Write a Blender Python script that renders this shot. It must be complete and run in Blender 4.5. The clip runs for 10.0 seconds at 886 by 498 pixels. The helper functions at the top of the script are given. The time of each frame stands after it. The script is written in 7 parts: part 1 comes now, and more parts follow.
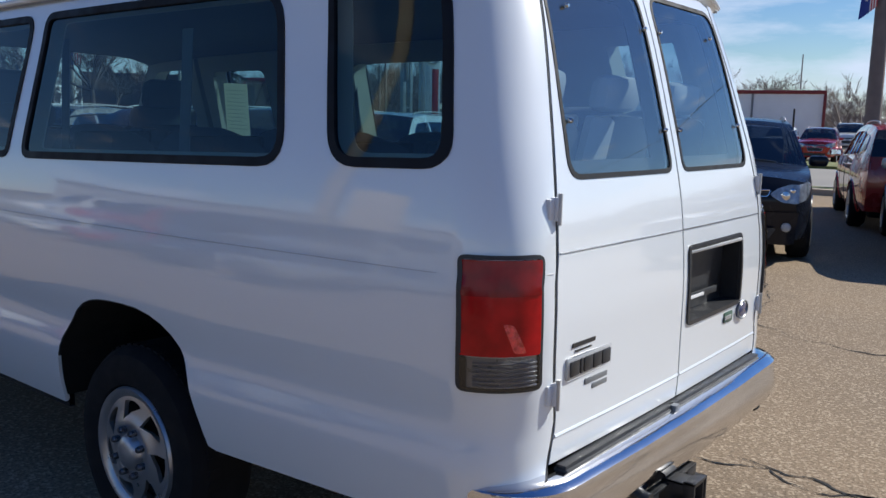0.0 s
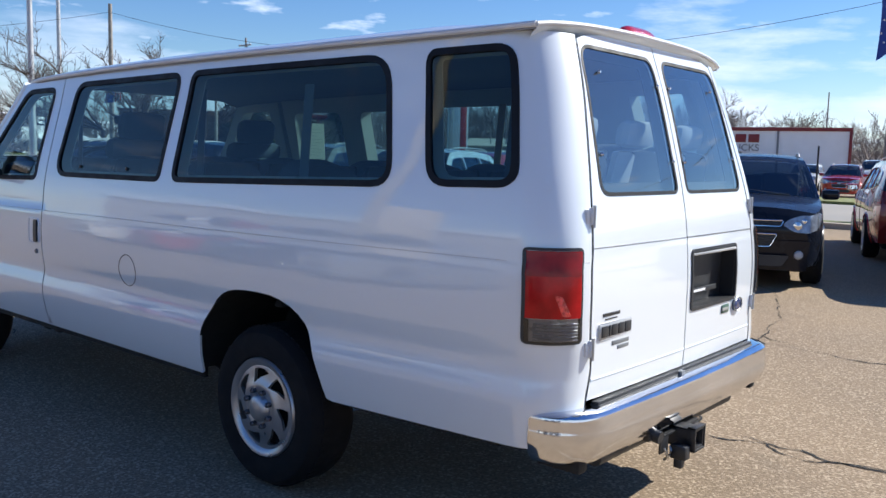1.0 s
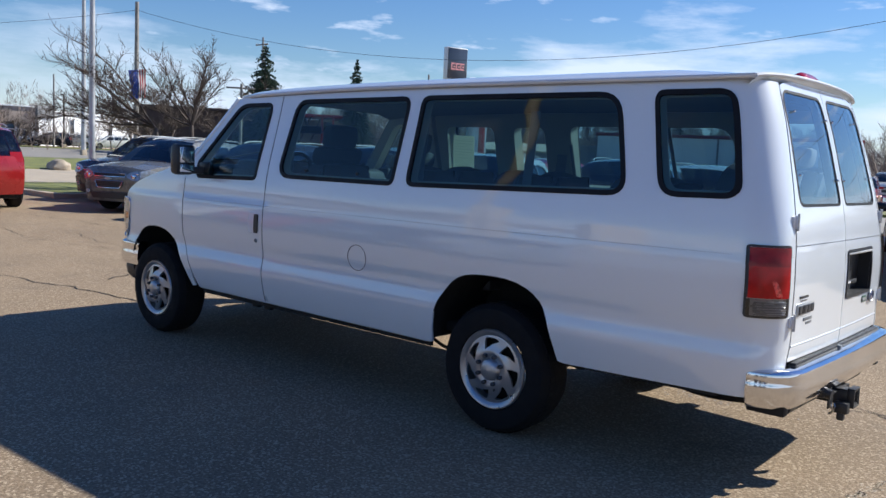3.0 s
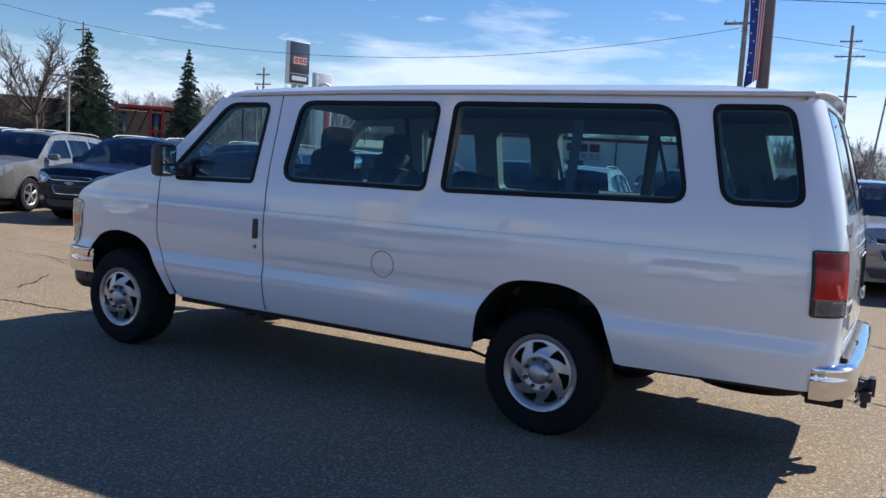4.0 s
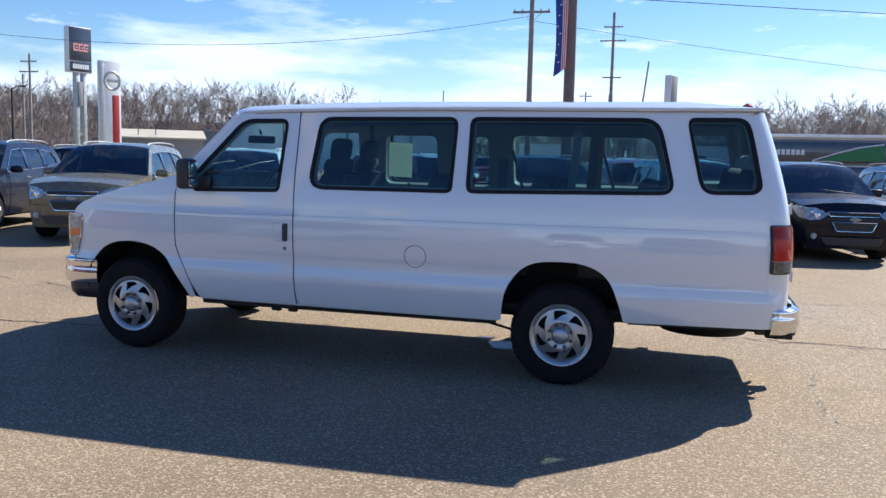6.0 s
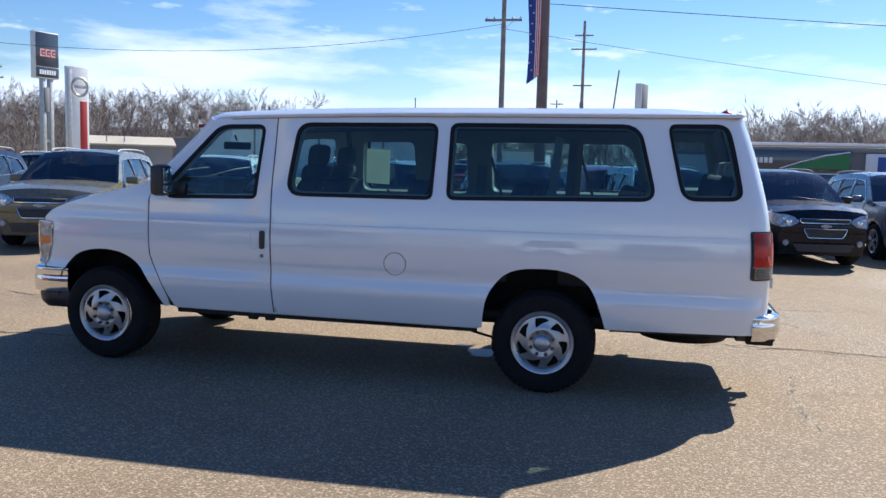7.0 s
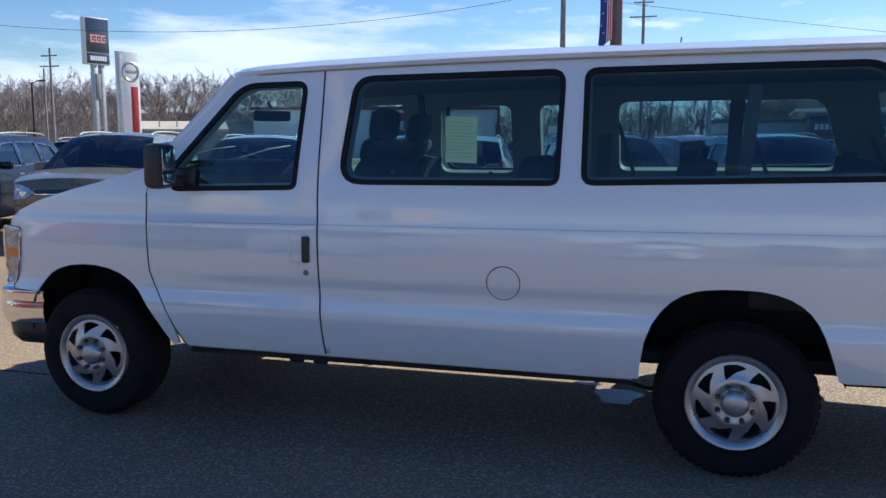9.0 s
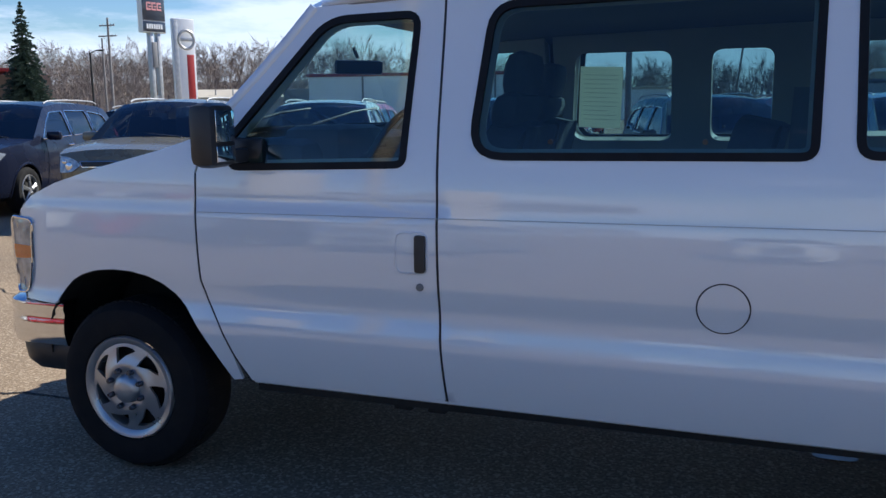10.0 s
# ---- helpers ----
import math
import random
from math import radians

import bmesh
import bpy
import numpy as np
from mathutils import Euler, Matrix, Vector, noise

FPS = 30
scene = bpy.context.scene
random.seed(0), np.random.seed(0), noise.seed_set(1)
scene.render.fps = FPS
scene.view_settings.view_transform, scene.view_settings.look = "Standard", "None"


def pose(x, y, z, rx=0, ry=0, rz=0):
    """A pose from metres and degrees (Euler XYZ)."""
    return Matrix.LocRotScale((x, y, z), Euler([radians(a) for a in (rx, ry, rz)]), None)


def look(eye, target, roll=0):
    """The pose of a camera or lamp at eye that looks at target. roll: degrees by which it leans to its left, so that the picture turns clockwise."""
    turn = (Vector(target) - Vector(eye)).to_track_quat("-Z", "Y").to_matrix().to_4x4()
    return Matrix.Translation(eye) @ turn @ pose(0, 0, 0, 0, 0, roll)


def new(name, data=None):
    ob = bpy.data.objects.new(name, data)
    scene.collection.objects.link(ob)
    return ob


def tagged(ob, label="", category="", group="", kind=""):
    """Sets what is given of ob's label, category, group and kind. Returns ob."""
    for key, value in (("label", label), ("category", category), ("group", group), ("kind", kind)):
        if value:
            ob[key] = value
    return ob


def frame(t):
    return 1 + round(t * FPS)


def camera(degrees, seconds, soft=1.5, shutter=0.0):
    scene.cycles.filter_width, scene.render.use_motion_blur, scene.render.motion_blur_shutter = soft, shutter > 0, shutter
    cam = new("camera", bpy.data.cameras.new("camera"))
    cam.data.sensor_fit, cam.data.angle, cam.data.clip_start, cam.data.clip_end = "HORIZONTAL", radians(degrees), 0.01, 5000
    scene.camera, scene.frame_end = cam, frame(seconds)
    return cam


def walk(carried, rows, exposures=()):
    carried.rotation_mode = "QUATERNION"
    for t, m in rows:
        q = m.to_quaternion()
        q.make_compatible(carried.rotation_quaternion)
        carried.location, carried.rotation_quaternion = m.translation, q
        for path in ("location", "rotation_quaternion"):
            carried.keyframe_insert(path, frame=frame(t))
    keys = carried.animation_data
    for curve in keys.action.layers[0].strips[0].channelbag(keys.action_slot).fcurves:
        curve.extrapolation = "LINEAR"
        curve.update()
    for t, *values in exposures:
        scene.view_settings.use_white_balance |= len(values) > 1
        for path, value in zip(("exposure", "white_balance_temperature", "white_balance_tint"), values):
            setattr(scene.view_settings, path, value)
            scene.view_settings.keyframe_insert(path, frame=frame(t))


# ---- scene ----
cam = camera(55.2, 10.0)
PATH = [
    (0, (2.611, -2.515, 1.538), (1.38, -0.967, 1.243), 1.2),
    (0.5, (2.916, -2.884, 1.532), (1.623, -1.383, 1.26), 1.7),
    (1, (3.048, -3.306, 1.523), (1.763, -1.788, 1.309), 1.4),
    (1.5, (3.319, -3.657, 1.53), (2.002, -2.167, 1.314), 1.4),
    (2, (3.384, -3.888, 1.557), (2.044, -2.423, 1.318), 1.3),
    (2.5, (3.158, -4.367, 1.543), (1.837, -2.878, 1.356), 2.7),
    (2.7, (3.041, -4.527, 1.544), (1.71, -3.048, 1.339), 2.7),
    (4, (1.793, -5.46, 1.537), (0.834, -3.716, 1.339), 3.4),
    (4.5, (1.225, -5.793, 1.58), (0.339, -4.013, 1.36), 3.5),
    (5, (0.836, -6.231, 1.613), (0.227, -4.343, 1.358), 1.5),
    (5.5, (0.756, -6.63, 1.608), (0.091, -4.762, 1.349), -0.0),
    (6, (0.658, -6.988, 1.633), (0.164, -5.062, 1.416), 1.4),
    (6.2, (0.635, -7.062, 1.631), (0.179, -5.123, 1.453), 1.5),
    (7.5, (0.498, -6.649, 1.607), (0.07, -4.707, 1.392), 1.4),
    (8, (0.315, -6.133, 1.577), (-0.134, -4.197, 1.352), 1.3),
    (8.5, (0.051, -5.525, 1.578), (-0.522, -3.624, 1.338), 1.2),
    (9, (-0.239, -4.993, 1.577), (-0.791, -3.088, 1.326), -0.1),
    (9.5, (-0.622, -4.412, 1.552), (-1.284, -2.551, 1.239), 1.0),
    (10, (-1.038, -3.806, 1.541), (-1.707, -1.95, 1.214), -0.7),
]
EXPOSURES = [(t, stops + 0.30, 5720, 10) for t, stops in ((0.0, 0.0), (0.6, 0.32), (1.5, 0.60), (2.0, 0.64), (2.7, 0.28), (4.5, 0.38), (6.0, 0.60), (7.5, 0.50), (9.0, 0.42), (10.0, 0.42))]
walk(cam, [(t, look(eye, target, roll)) for t, eye, target, roll in PATH], EXPOSURES)

# ---- light ----
SUN = Vector((1.26, 2.15, 1.97)).normalized()
sun = new("sun", bpy.data.lights.new("sun", "SUN"))
sun.matrix_world = look(SUN * 60, (0, 0, 0))
sun.data.energy, sun.data.angle, sun.data.color = 5.0, radians(0.55), (1.0, 0.905, 0.74)

world = bpy.data.worlds.new("world")
scene.world = world
world.use_nodes = True
wn, wl = world.node_tree.nodes, world.node_tree.links
wn.clear()
w_out, w_bg, w_sky = wn.new("ShaderNodeOutputWorld"), wn.new("ShaderNodeBackground"), wn.new("ShaderNodeTexSky")
w_sky.sky_type, w_sky.sun_disc = "NISHITA", False
w_sky.sun_elevation, w_sky.sun_rotation = math.asin(SUN.z), math.atan2(SUN.x, SUN.y)
w_sky.air_density, w_sky.dust_density, w_sky.ozone_density = 1.15, 0.15, 4.0
w_bg.inputs["Strength"].default_value = 0.070
# thin cloud: a bright bank low down, small torn puffs above it
w_tc, w_map, w_noise = wn.new("ShaderNodeTexCoord"), wn.new("ShaderNodeMapping"), wn.new("ShaderNodeTexNoise")
w_map.inputs["Scale"].default_value = (2.2, 2.2, 11.0)
w_map.inputs["Location"].default_value = (3.1, 1.7, 0.4)
w_noise.inputs["Scale"].default_value, w_noise.inputs["Detail"].default_value, w_noise.inputs["Roughness"].default_value = 1.7, 7.0, 0.6
w_sep, w_low, w_thr, w_add, w_mul, w_mix = wn.new("ShaderNodeSeparateXYZ"), wn.new("ShaderNodeMapRange"), wn.new("ShaderNodeMapRange"), wn.new("ShaderNodeMath"), wn.new("ShaderNodeMath"), wn.new("ShaderNodeMix")
w_mix.data_type = "RGBA"
wl.new(w_tc.outputs["Generated"], w_map.inputs["Vector"])
wl.new(w_map.outputs["Vector"], w_noise.inputs["Vector"])
wl.new(w_tc.outputs["Generated"], w_sep.inputs["Vector"])
for k, v in (("From Min", 0.06), ("From Max", 0.155), ("To Min", 0.33), ("To Max", -0.01)):
    w_low.inputs[k].default_value = v
wl.new(w_sep.outputs["Z"], w_low.inputs["Value"])
w_west, w_wm = wn.new("ShaderNodeMapRange"), wn.new("ShaderNodeMath")
for k, v in (("From Min", -0.96), ("From Max", -0.80), ("To Min", 0.25), ("To Max", 1.0)):
    w_west.inputs[k].default_value = v
wl.new(w_sep.outputs["X"], w_west.inputs["Value"])
w_wm.operation = "MULTIPLY"
wl.new(w_thr.outputs["Result"], w_wm.inputs[0])
wl.new(w_west.outputs["Result"], w_wm.inputs[1])
w_add.operation = "ADD"
wl.new(w_noise.outputs["Fac"], w_add.inputs[0])
wl.new(w_low.outputs["Result"], w_add.inputs[1])
for k, v in (("From Min", 0.60), ("From Max", 0.80), ("To Min", 0.0), ("To Max", 0.9)):
    w_thr.inputs[k].default_value = v
wl.new(w_add.outputs["Value"], w_thr.inputs["Value"])
w_map2, w_puff, w_pthr, w_band, w_pm, w_max = wn.new("ShaderNodeMapping"), wn.new("ShaderNodeTexNoise"), wn.new("ShaderNodeMapRange"), wn.new("ShaderNodeMapRange"), wn.new("ShaderNodeMath"), wn.new("ShaderNodeMath")
w_map2.inputs["Scale"].default_value, w_map2.inputs["Location"].default_value = (7.0, 7.0, 30.0), (1.3, 4.2, 0.9)
w_puff.inputs["Scale"].default_value, w_puff.inputs["Detail"].default_value, w_puff.inputs["Roughness"].default_value = 1.6, 5.0, 0.55
wl.new(w_tc.outputs["Generated"], w_map2.inputs["Vector"])
wl.new(w_map2.outputs["Vector"], w_puff.inputs["Vector"])
for node, keys in ((w_pthr, (("From Min", 0.60), ("From Max", 0.72), ("To Min", 0.0), ("To Max", 0.75))), (w_band, (("From Min", 0.30), ("From Max", 0.20), ("To Min", 0.0), ("To Max", 1.0)))):
    for k, v in keys:
        node.inputs[k].default_value = v
wl.new(w_puff.outputs["Fac"], w_pthr.inputs["Value"])
wl.new(w_sep.outputs["Z"], w_band.inputs["Value"])
w_pm.operation, w_max.operation = "MULTIPLY", "MAXIMUM"
wl.new(w_pthr.outputs["Result"], w_pm.inputs[0])
wl.new(w_band.outputs["Result"], w_pm.inputs[1])
wl.new(w_pm.outputs["Value"], w_max.inputs[0])
wl.new(w_wm.outputs["Value"], w_max.inputs[1])
wl.new(w_max.outputs["Value"], w_mix.inputs["Factor"])
w_hue = wn.new("ShaderNodeHueSaturation")
w_hue.inputs["Hue"].default_value, w_hue.inputs["Saturation"].default_value = 0.512, 1.22
wl.new(w_sky.outputs["Color"], w_hue.inputs["Color"])
wl.new(w_hue.outputs["Color"], w_mix.inputs["A"])
w_mix.inputs["B"].default_value = (8.6, 9.1, 10.0, 1)
wl.new(w_mix.outputs["Result"], w_bg.inputs["Color"])
wl.new(w_bg.outputs["Background"], w_out.inputs["Surface"])


# ---- materials ----
def mat(name, base, rough=0.5, metal=0.0, coat=0.0, var=0.12, scale=6.0, bump=0.0, bump_scale=60.0, spec=0.5, random_tint=0.0, fine=0.0, fine_scale=180.0, bump_detail=4.0, bump_depth=0.01):
    """A painted, woven, stone or metal surface: base colour with stains at one scale, speckle at a finer one, and relief."""
    m = bpy.data.materials.new(name)
    m.use_nodes = True
    n, l = m.node_tree.nodes, m.node_tree.links
    b = n["Principled BSDF"]
    b.inputs["Roughness"].default_value, b.inputs["Metallic"].default_value = rough, metal
    b.inputs["Coat Weight"].default_value, b.inputs["Coat Roughness"].default_value = coat, 0.03
    b.inputs["Specular IOR Level"].default_value = spec
    tc = n.new("ShaderNodeTexCoord")
    nz = n.new("ShaderNodeTexNoise")
    nz.inputs["Scale"].default_value, nz.inputs["Detail"].default_value = scale, 6.0
    l.new(tc.outputs["Object"], nz.inputs["Vector"])
    ramp = n.new("ShaderNodeMapRange")
    ramp.inputs["From Min"].default_value, ramp.inputs["From Max"].default_value = 0.3, 0.7
    ramp.inputs["To Min"].default_value, ramp.inputs["To Max"].default_value = 1 - var, 1 + var
    l.new(nz.outputs["Fac"], ramp.inputs["Value"])
    mul = n.new("ShaderNodeVectorMath")
    mul.operation = "SCALE"
    mul.inputs[0].default_value = base
    fac = ramp.outputs["Result"]
    if fine:
        fz = n.new("ShaderNodeTexNoise")
        fz.inputs["Scale"].default_value, fz.inputs["Detail"].default_value = fine_scale, 3.0
        l.new(tc.outputs["Object"], fz.inputs["Vector"])
        fr = n.new("ShaderNodeMapRange")
        fr.inputs["From Min"].default_value, fr.inputs["From Max"].default_value = 0.32, 0.68
        fr.inputs["To Min"].default_value, fr.inputs["To Max"].default_value = 1 - fine, 1 + fine
        l.new(fz.outputs["Fac"], fr.inputs["Value"])
        both = n.new("ShaderNodeMath")
        both.operation = "MULTIPLY"
        l.new(fac, both.inputs[0])
        l.new(fr.outputs["Result"], both.inputs[1])
        fac = both.outputs["Value"]
    if random_tint:
        oi = n.new("ShaderNodeObjectInfo")
        rr = n.new("ShaderNodeMapRange")
        rr.inputs["To Min"].default_value, rr.inputs["To Max"].default_value = 1 - random_tint, 1 + random_tint
        l.new(oi.outputs["Random"], rr.inputs["Value"])
        both2 = n.new("ShaderNodeMath")
        both2.operation = "MULTIPLY"
        l.new(fac, both2.inputs[0])
        l.new(rr.outputs["Result"], both2.inputs[1])
        fac = both2.outputs["Value"]
    l.new(fac, mul.inputs["Scale"])
    l.new(mul.outputs["Vector"], b.inputs["Base Color"])
    rv = n.new("ShaderNodeMapRange")
    rv.inputs["From Min"].default_value, rv.inputs["From Max"].default_value = 0.3, 0.7
    rv.inputs["To Min"].default_value, rv.inputs["To Max"].default_value = max(0.0, rough - 0.25 * rough * (var > 0)), min(1.0, rough + 0.25 * rough * (var > 0))
    l.new(nz.outputs["Fac"], rv.inputs["Value"])
    l.new(rv.outputs["Result"], b.inputs["Roughness"])
    if bump:
        bz = n.new("ShaderNodeTexNoise")
        bz.inputs["Scale"].default_value, bz.inputs["Detail"].default_value = bump_scale, bump_detail
        l.new(tc.outputs["Object"], bz.inputs["Vector"])
        bp = n.new("ShaderNodeBump")
        bp.inputs["Strength"].default_value, bp.inputs["Distance"].default_value = bump, bump_depth
        l.new(bz.outputs["Fac"], bp.inputs["Height"])
        l.new(bp.outputs["Normal"], b.inputs["Normal"])
        l.new(bp.outputs["Normal"], b.inputs["Coat Normal"])
    return m


def glass(name, tint, gloss=(1, 1, 1), base=0.06):
    """A thin tinted pane: what is behind shows through the tint, the surface mirrors more at a slant."""
    m = bpy.data.materials.new(name)
    m.use_nodes = True
    n, l = m.node_tree.nodes, m.node_tree.links
    n.remove(n["Principled BSDF"])
    out = n["Material Output"]
    tr, gl, mx, lw = n.new("ShaderNodeBsdfTransparent"), n.new("ShaderNodeBsdfGlossy"), n.new("ShaderNodeMixShader"), n.new("ShaderNodeLayerWeight")
    tr.inputs["Color"].default_value = (*tint, 1)
    gl.inputs["Color"].default_value, gl.inputs["Roughness"].default_value = (*gloss, 1), 0.01
    lw.inputs["Blend"].default_value = 0.5
    pw, ml = n.new("ShaderNodeMath"), n.new("ShaderNodeMath")
    pw.operation, ml.operation = "POWER", "MULTIPLY_ADD"
    pw.inputs[1].default_value, ml.inputs[1].default_value, ml.inputs[2].default_value = 5.0, 0.92, base
    l.new(lw.outputs["Facing"], pw.inputs[0])
    l.new(pw.outputs["Value"], ml.inputs[0])
    l.new(ml.outputs["Value"], mx.inputs["Fac"])
    l.new(tr.outputs["BSDF"], mx.inputs[1])
    l.new(gl.outputs["BSDF"], mx.inputs[2])
    l.new(mx.outputs["Shader"], out.inputs["Surface"])
    return m


def sheer(name, colour):
    """Thin paper that lets light through from behind."""
    m = mat(name, colour, 0.85, var=0.03, scale=8)
    n, l = m.node_tree.nodes, m.node_tree.links
    tl, mx = n.new("ShaderNodeBsdfTranslucent"), n.new("ShaderNodeMixShader")
    tl.inputs["Color"].default_value = (*colour, 1)
    mx.inputs["Fac"].default_value = 0.5
    l.new(n["Principled BSDF"].outputs["BSDF"], mx.inputs[1])
    l.new(tl.outputs["BSDF"], mx.inputs[2])
    l.new(mx.outputs["Shader"], n["Material Output"].inputs["Surface"])
    return m


def lens(name, colour, rough=0.12, trans=0.5):
    m = mat(name, colour, rough, var=0.06, scale=30, coat=0.4, bump=0.25, bump_scale=160)
    m.node_tree.nodes["Principled BSDF"].inputs["Transmission Weight"].default_value = trans
    return m


M_WHITE = mat("white_car_paint", (0.735, 0.772, 0.805), 0.32, coat=1.0, var=0.0, scale=2.0, bump=1.0, bump_scale=1.4, bump_detail=0.5, bump_depth=0.006)
M_WHITE.node_tree.nodes["Principled BSDF"].inputs["Coat Roughness"].default_value = 0.045
M_WHITE.node_tree.nodes["Principled BSDF"].inputs["Coat IOR"].default_value = 1.85
M_WHITE_TRIM = mat("white_hinge_paint", (0.68, 0.68, 0.69), 0.4, coat=0.5, var=0.05)
M_CHROME = mat("chrome", (0.72, 0.72, 0.74), 0.09, metal=1.0, var=0.10, scale=3.0, bump=0.25, bump_scale=6.0, bump_detail=2.0)
M_BLACK = mat("black_plastic", (0.022, 0.023, 0.026), 0.42, var=0.2, scale=9, bump=0.06, bump_scale=300)
M_RUBBER = mat("black_rubber", (0.013, 0.014, 0.018), 0.5, var=0.15, scale=14)
M_SEAL = mat("black_window_seal", (0.007, 0.0075, 0.010), 0.6, var=0.15, scale=14, spec=0.25)
M_TYRE = mat("tyre_rubber", (0.009, 0.009, 0.010), 0.85, var=0.3, scale=10, bump=0.1, bump_scale=90, spec=0.25)
M_UNDER = mat("dark_underbody", (0.009, 0.009, 0.009), 0.85, var=0.35, scale=7, bump=0.2, bump_scale=30)
M_LUG = mat("dark_lug_steel", (0.13, 0.135, 0.15), 0.28, metal=0.8, var=0.1, scale=40)
M_SILVER = mat("silver_wheel_paint", (0.47, 0.475, 0.485), 0.33, metal=0.8, var=0.08, scale=9)
M_STEEL = mat("bare_steel", (0.42, 0.42, 0.43), 0.35, metal=1.0, var=0.15, scale=20)
M_HEADLINER = mat("grey_headliner", (0.17, 0.165, 0.155), 0.95, var=0.08, scale=4, bump=0.1, bump_scale=200)
M_TRIM = mat("beige_trim_plastic", (0.42, 0.39, 0.32), 0.6, var=0.07, scale=5)
M_SEAT = mat("grey_seat_cloth", (0.075, 0.082, 0.092), 0.92, var=0.12, scale=14, bump=0.2, bump_scale=260)
M_SEATBACK = mat("light_grey_seat_vinyl", (0.52, 0.53, 0.54), 0.7, var=0.08, scale=8)
M_DASH = mat("dark_dash_plastic", (0.05, 0.052, 0.056), 0.65, var=0.1, scale=10)
M_STRAP = mat("tan_belt_webbing", (0.36, 0.25, 0.11), 0.85, var=0.12, scale=30)
M_GREYSTRAP = mat("grey_belt_webbing", (0.17, 0.175, 0.18), 0.85, var=0.12, scale=30)
M_PAPER = sheer("printed_paper", (0.86, 0.84, 0.74))
M_FAINTINK = mat("faint_printed_ink", (0.40, 0.39, 0.35), 0.8, var=0.05)
M_TINT = glass("privacy_glass", (0.39, 0.56, 0.60), base=0.05)
M_REARGLASS = glass("rear_door_glass", (0.62, 0.72, 0.74), (0.92, 0.97, 1.0), base=0.22)
M_CLEAR = glass("door_glass", (0.54, 0.74, 0.76))
M_WIND = glass("windscreen_glass", (0.78, 0.86, 0.85))
M_CARGLASS = glass("dark_car_glass", (0.30, 0.34, 0.35), (0.9, 0.94, 1.0), base=0.085)
M_REDLAMP = lens("red_lamp", (0.42, 0.006, 0.006), 0.1, 0.15)
M_RED = mat("red_lens", (0.42, 0.006, 0.007), 0.12, var=0.3, scale=16, spec=0.25, coat=0.15, bump=0.05, bump_scale=50)
M_BRIGHTRED = mat("red_reflector_glint", (0.85, 0.06, 0.035), 0.3, var=0.4, scale=45, coat=0.6, bump=0.5, bump_scale=110)
M_DARKRED = mat("dark_red_lens", (0.24, 0.005, 0.006), 0.12, var=0.3, scale=16, spec=0.25, coat=0.15, bump=0.05, bump_scale=50)
M_CLEARLENS = lens("clear_lens", (0.55, 0.57, 0.60), 0.08, 0.35)
M_SMOKELENS = glass("smoked_clear_lens", (0.42, 0.42, 0.43), base=0.06)
M_LAMP = mat("faceted_headlamp", (0.30, 0.33, 0.38), 0.12, metal=0.4, coat=1.0, var=0.45, scale=14, bump=0.7, bump_scale=24, bump_detail=1.0)
M_AMBER = lens("amber_lens", (0.80, 0.20, 0.03), 0.12, 0.1)
M_BACKING = mat("silvered_lamp_backing", (0.72, 0.72, 0.72), 0.3, metal=0.5, var=0.06, scale=20, bump=0.12, bump_scale=60)
M_MIRROR = mat("mirror_face", (0.85, 0.87, 0.9), 0.01, metal=1.0, var=0.0)
M_BADGE = mat("badge_grey", (0.20, 0.21, 0.22), 0.4, metal=0.4, var=0.1)
M_BLUE = mat("badge_blue", (0.02, 0.04, 0.14), 0.25, coat=1.0, var=0.05)
M_GREEN = mat("badge_green", (0.07, 0.13, 0.095), 0.4, var=0.05)
M_LETTER = mat("white_letters", (0.8, 0.8, 0.8), 0.5, var=0.02)

M_GRASS = mat("mown_grass", (0.16, 0.17, 0.048), 0.95, var=0.35, scale=0.9, bump=0.6, bump_scale=25, fine=0.35, fine_scale=30)
M_CONCRETE = mat("old_concrete", (0.40, 0.335, 0.25), 0.9, var=0.12, scale=0.8, bump=0.15, bump_scale=40, fine=0.1, fine_scale=60)
M_ROAD = mat("grey_road", (0.26, 0.24, 0.21), 0.92, var=0.12, scale=0.3, bump=0.2, bump_scale=40, fine=0.15, fine_scale=50)
M_SCRUB = mat("brown_scrub_litter", (0.070, 0.051, 0.040), 0.95, var=0.35, scale=0.12, fine=0.4, fine_scale=1.2, bump=0.5, bump_scale=2)
M_GROOVE = mat("shadowed_paint_groove", (0.50, 0.505, 0.515), 0.5, var=0.05)
M_CRACK = mat("dark_crack", (0.009, 0.008, 0.007), 0.95, var=0.3, scale=9)
M_BARK = mat("grey_bark", (0.082, 0.062, 0.050), 0.95, var=0.25, scale=6, bump=0.4, bump_scale=40)
# twig colour is lightened: the haze of distance is put into it
M_TWIG = mat("bare_twigs", (0.255, 0.205, 0.17), 0.95, var=0.3, scale=0.3)
M_SPRUCE = mat("spruce_needles", (0.070, 0.104, 0.078), 0.9, var=0.45, scale=1.3)
M_WOODPOLE = mat("weathered_pole_wood", (0.26, 0.24, 0.225), 0.9, var=0.25, scale=3, bump=0.3, bump_scale=30)
M_TANPOLE = mat("tan_pole_wood", (0.33, 0.29, 0.225), 0.9, var=0.22, scale=3, bump=0.3, bump_scale=30, fine=0.2, fine_scale=14)
M_RUSTPOLE = mat("rust_brown_steel", (0.17, 0.135, 0.125), 0.7, var=0.2, scale=3)
M_GALV = mat("galvanised_steel", (0.46, 0.46, 0.46), 0.45, metal=0.5, var=0.15, scale=4)
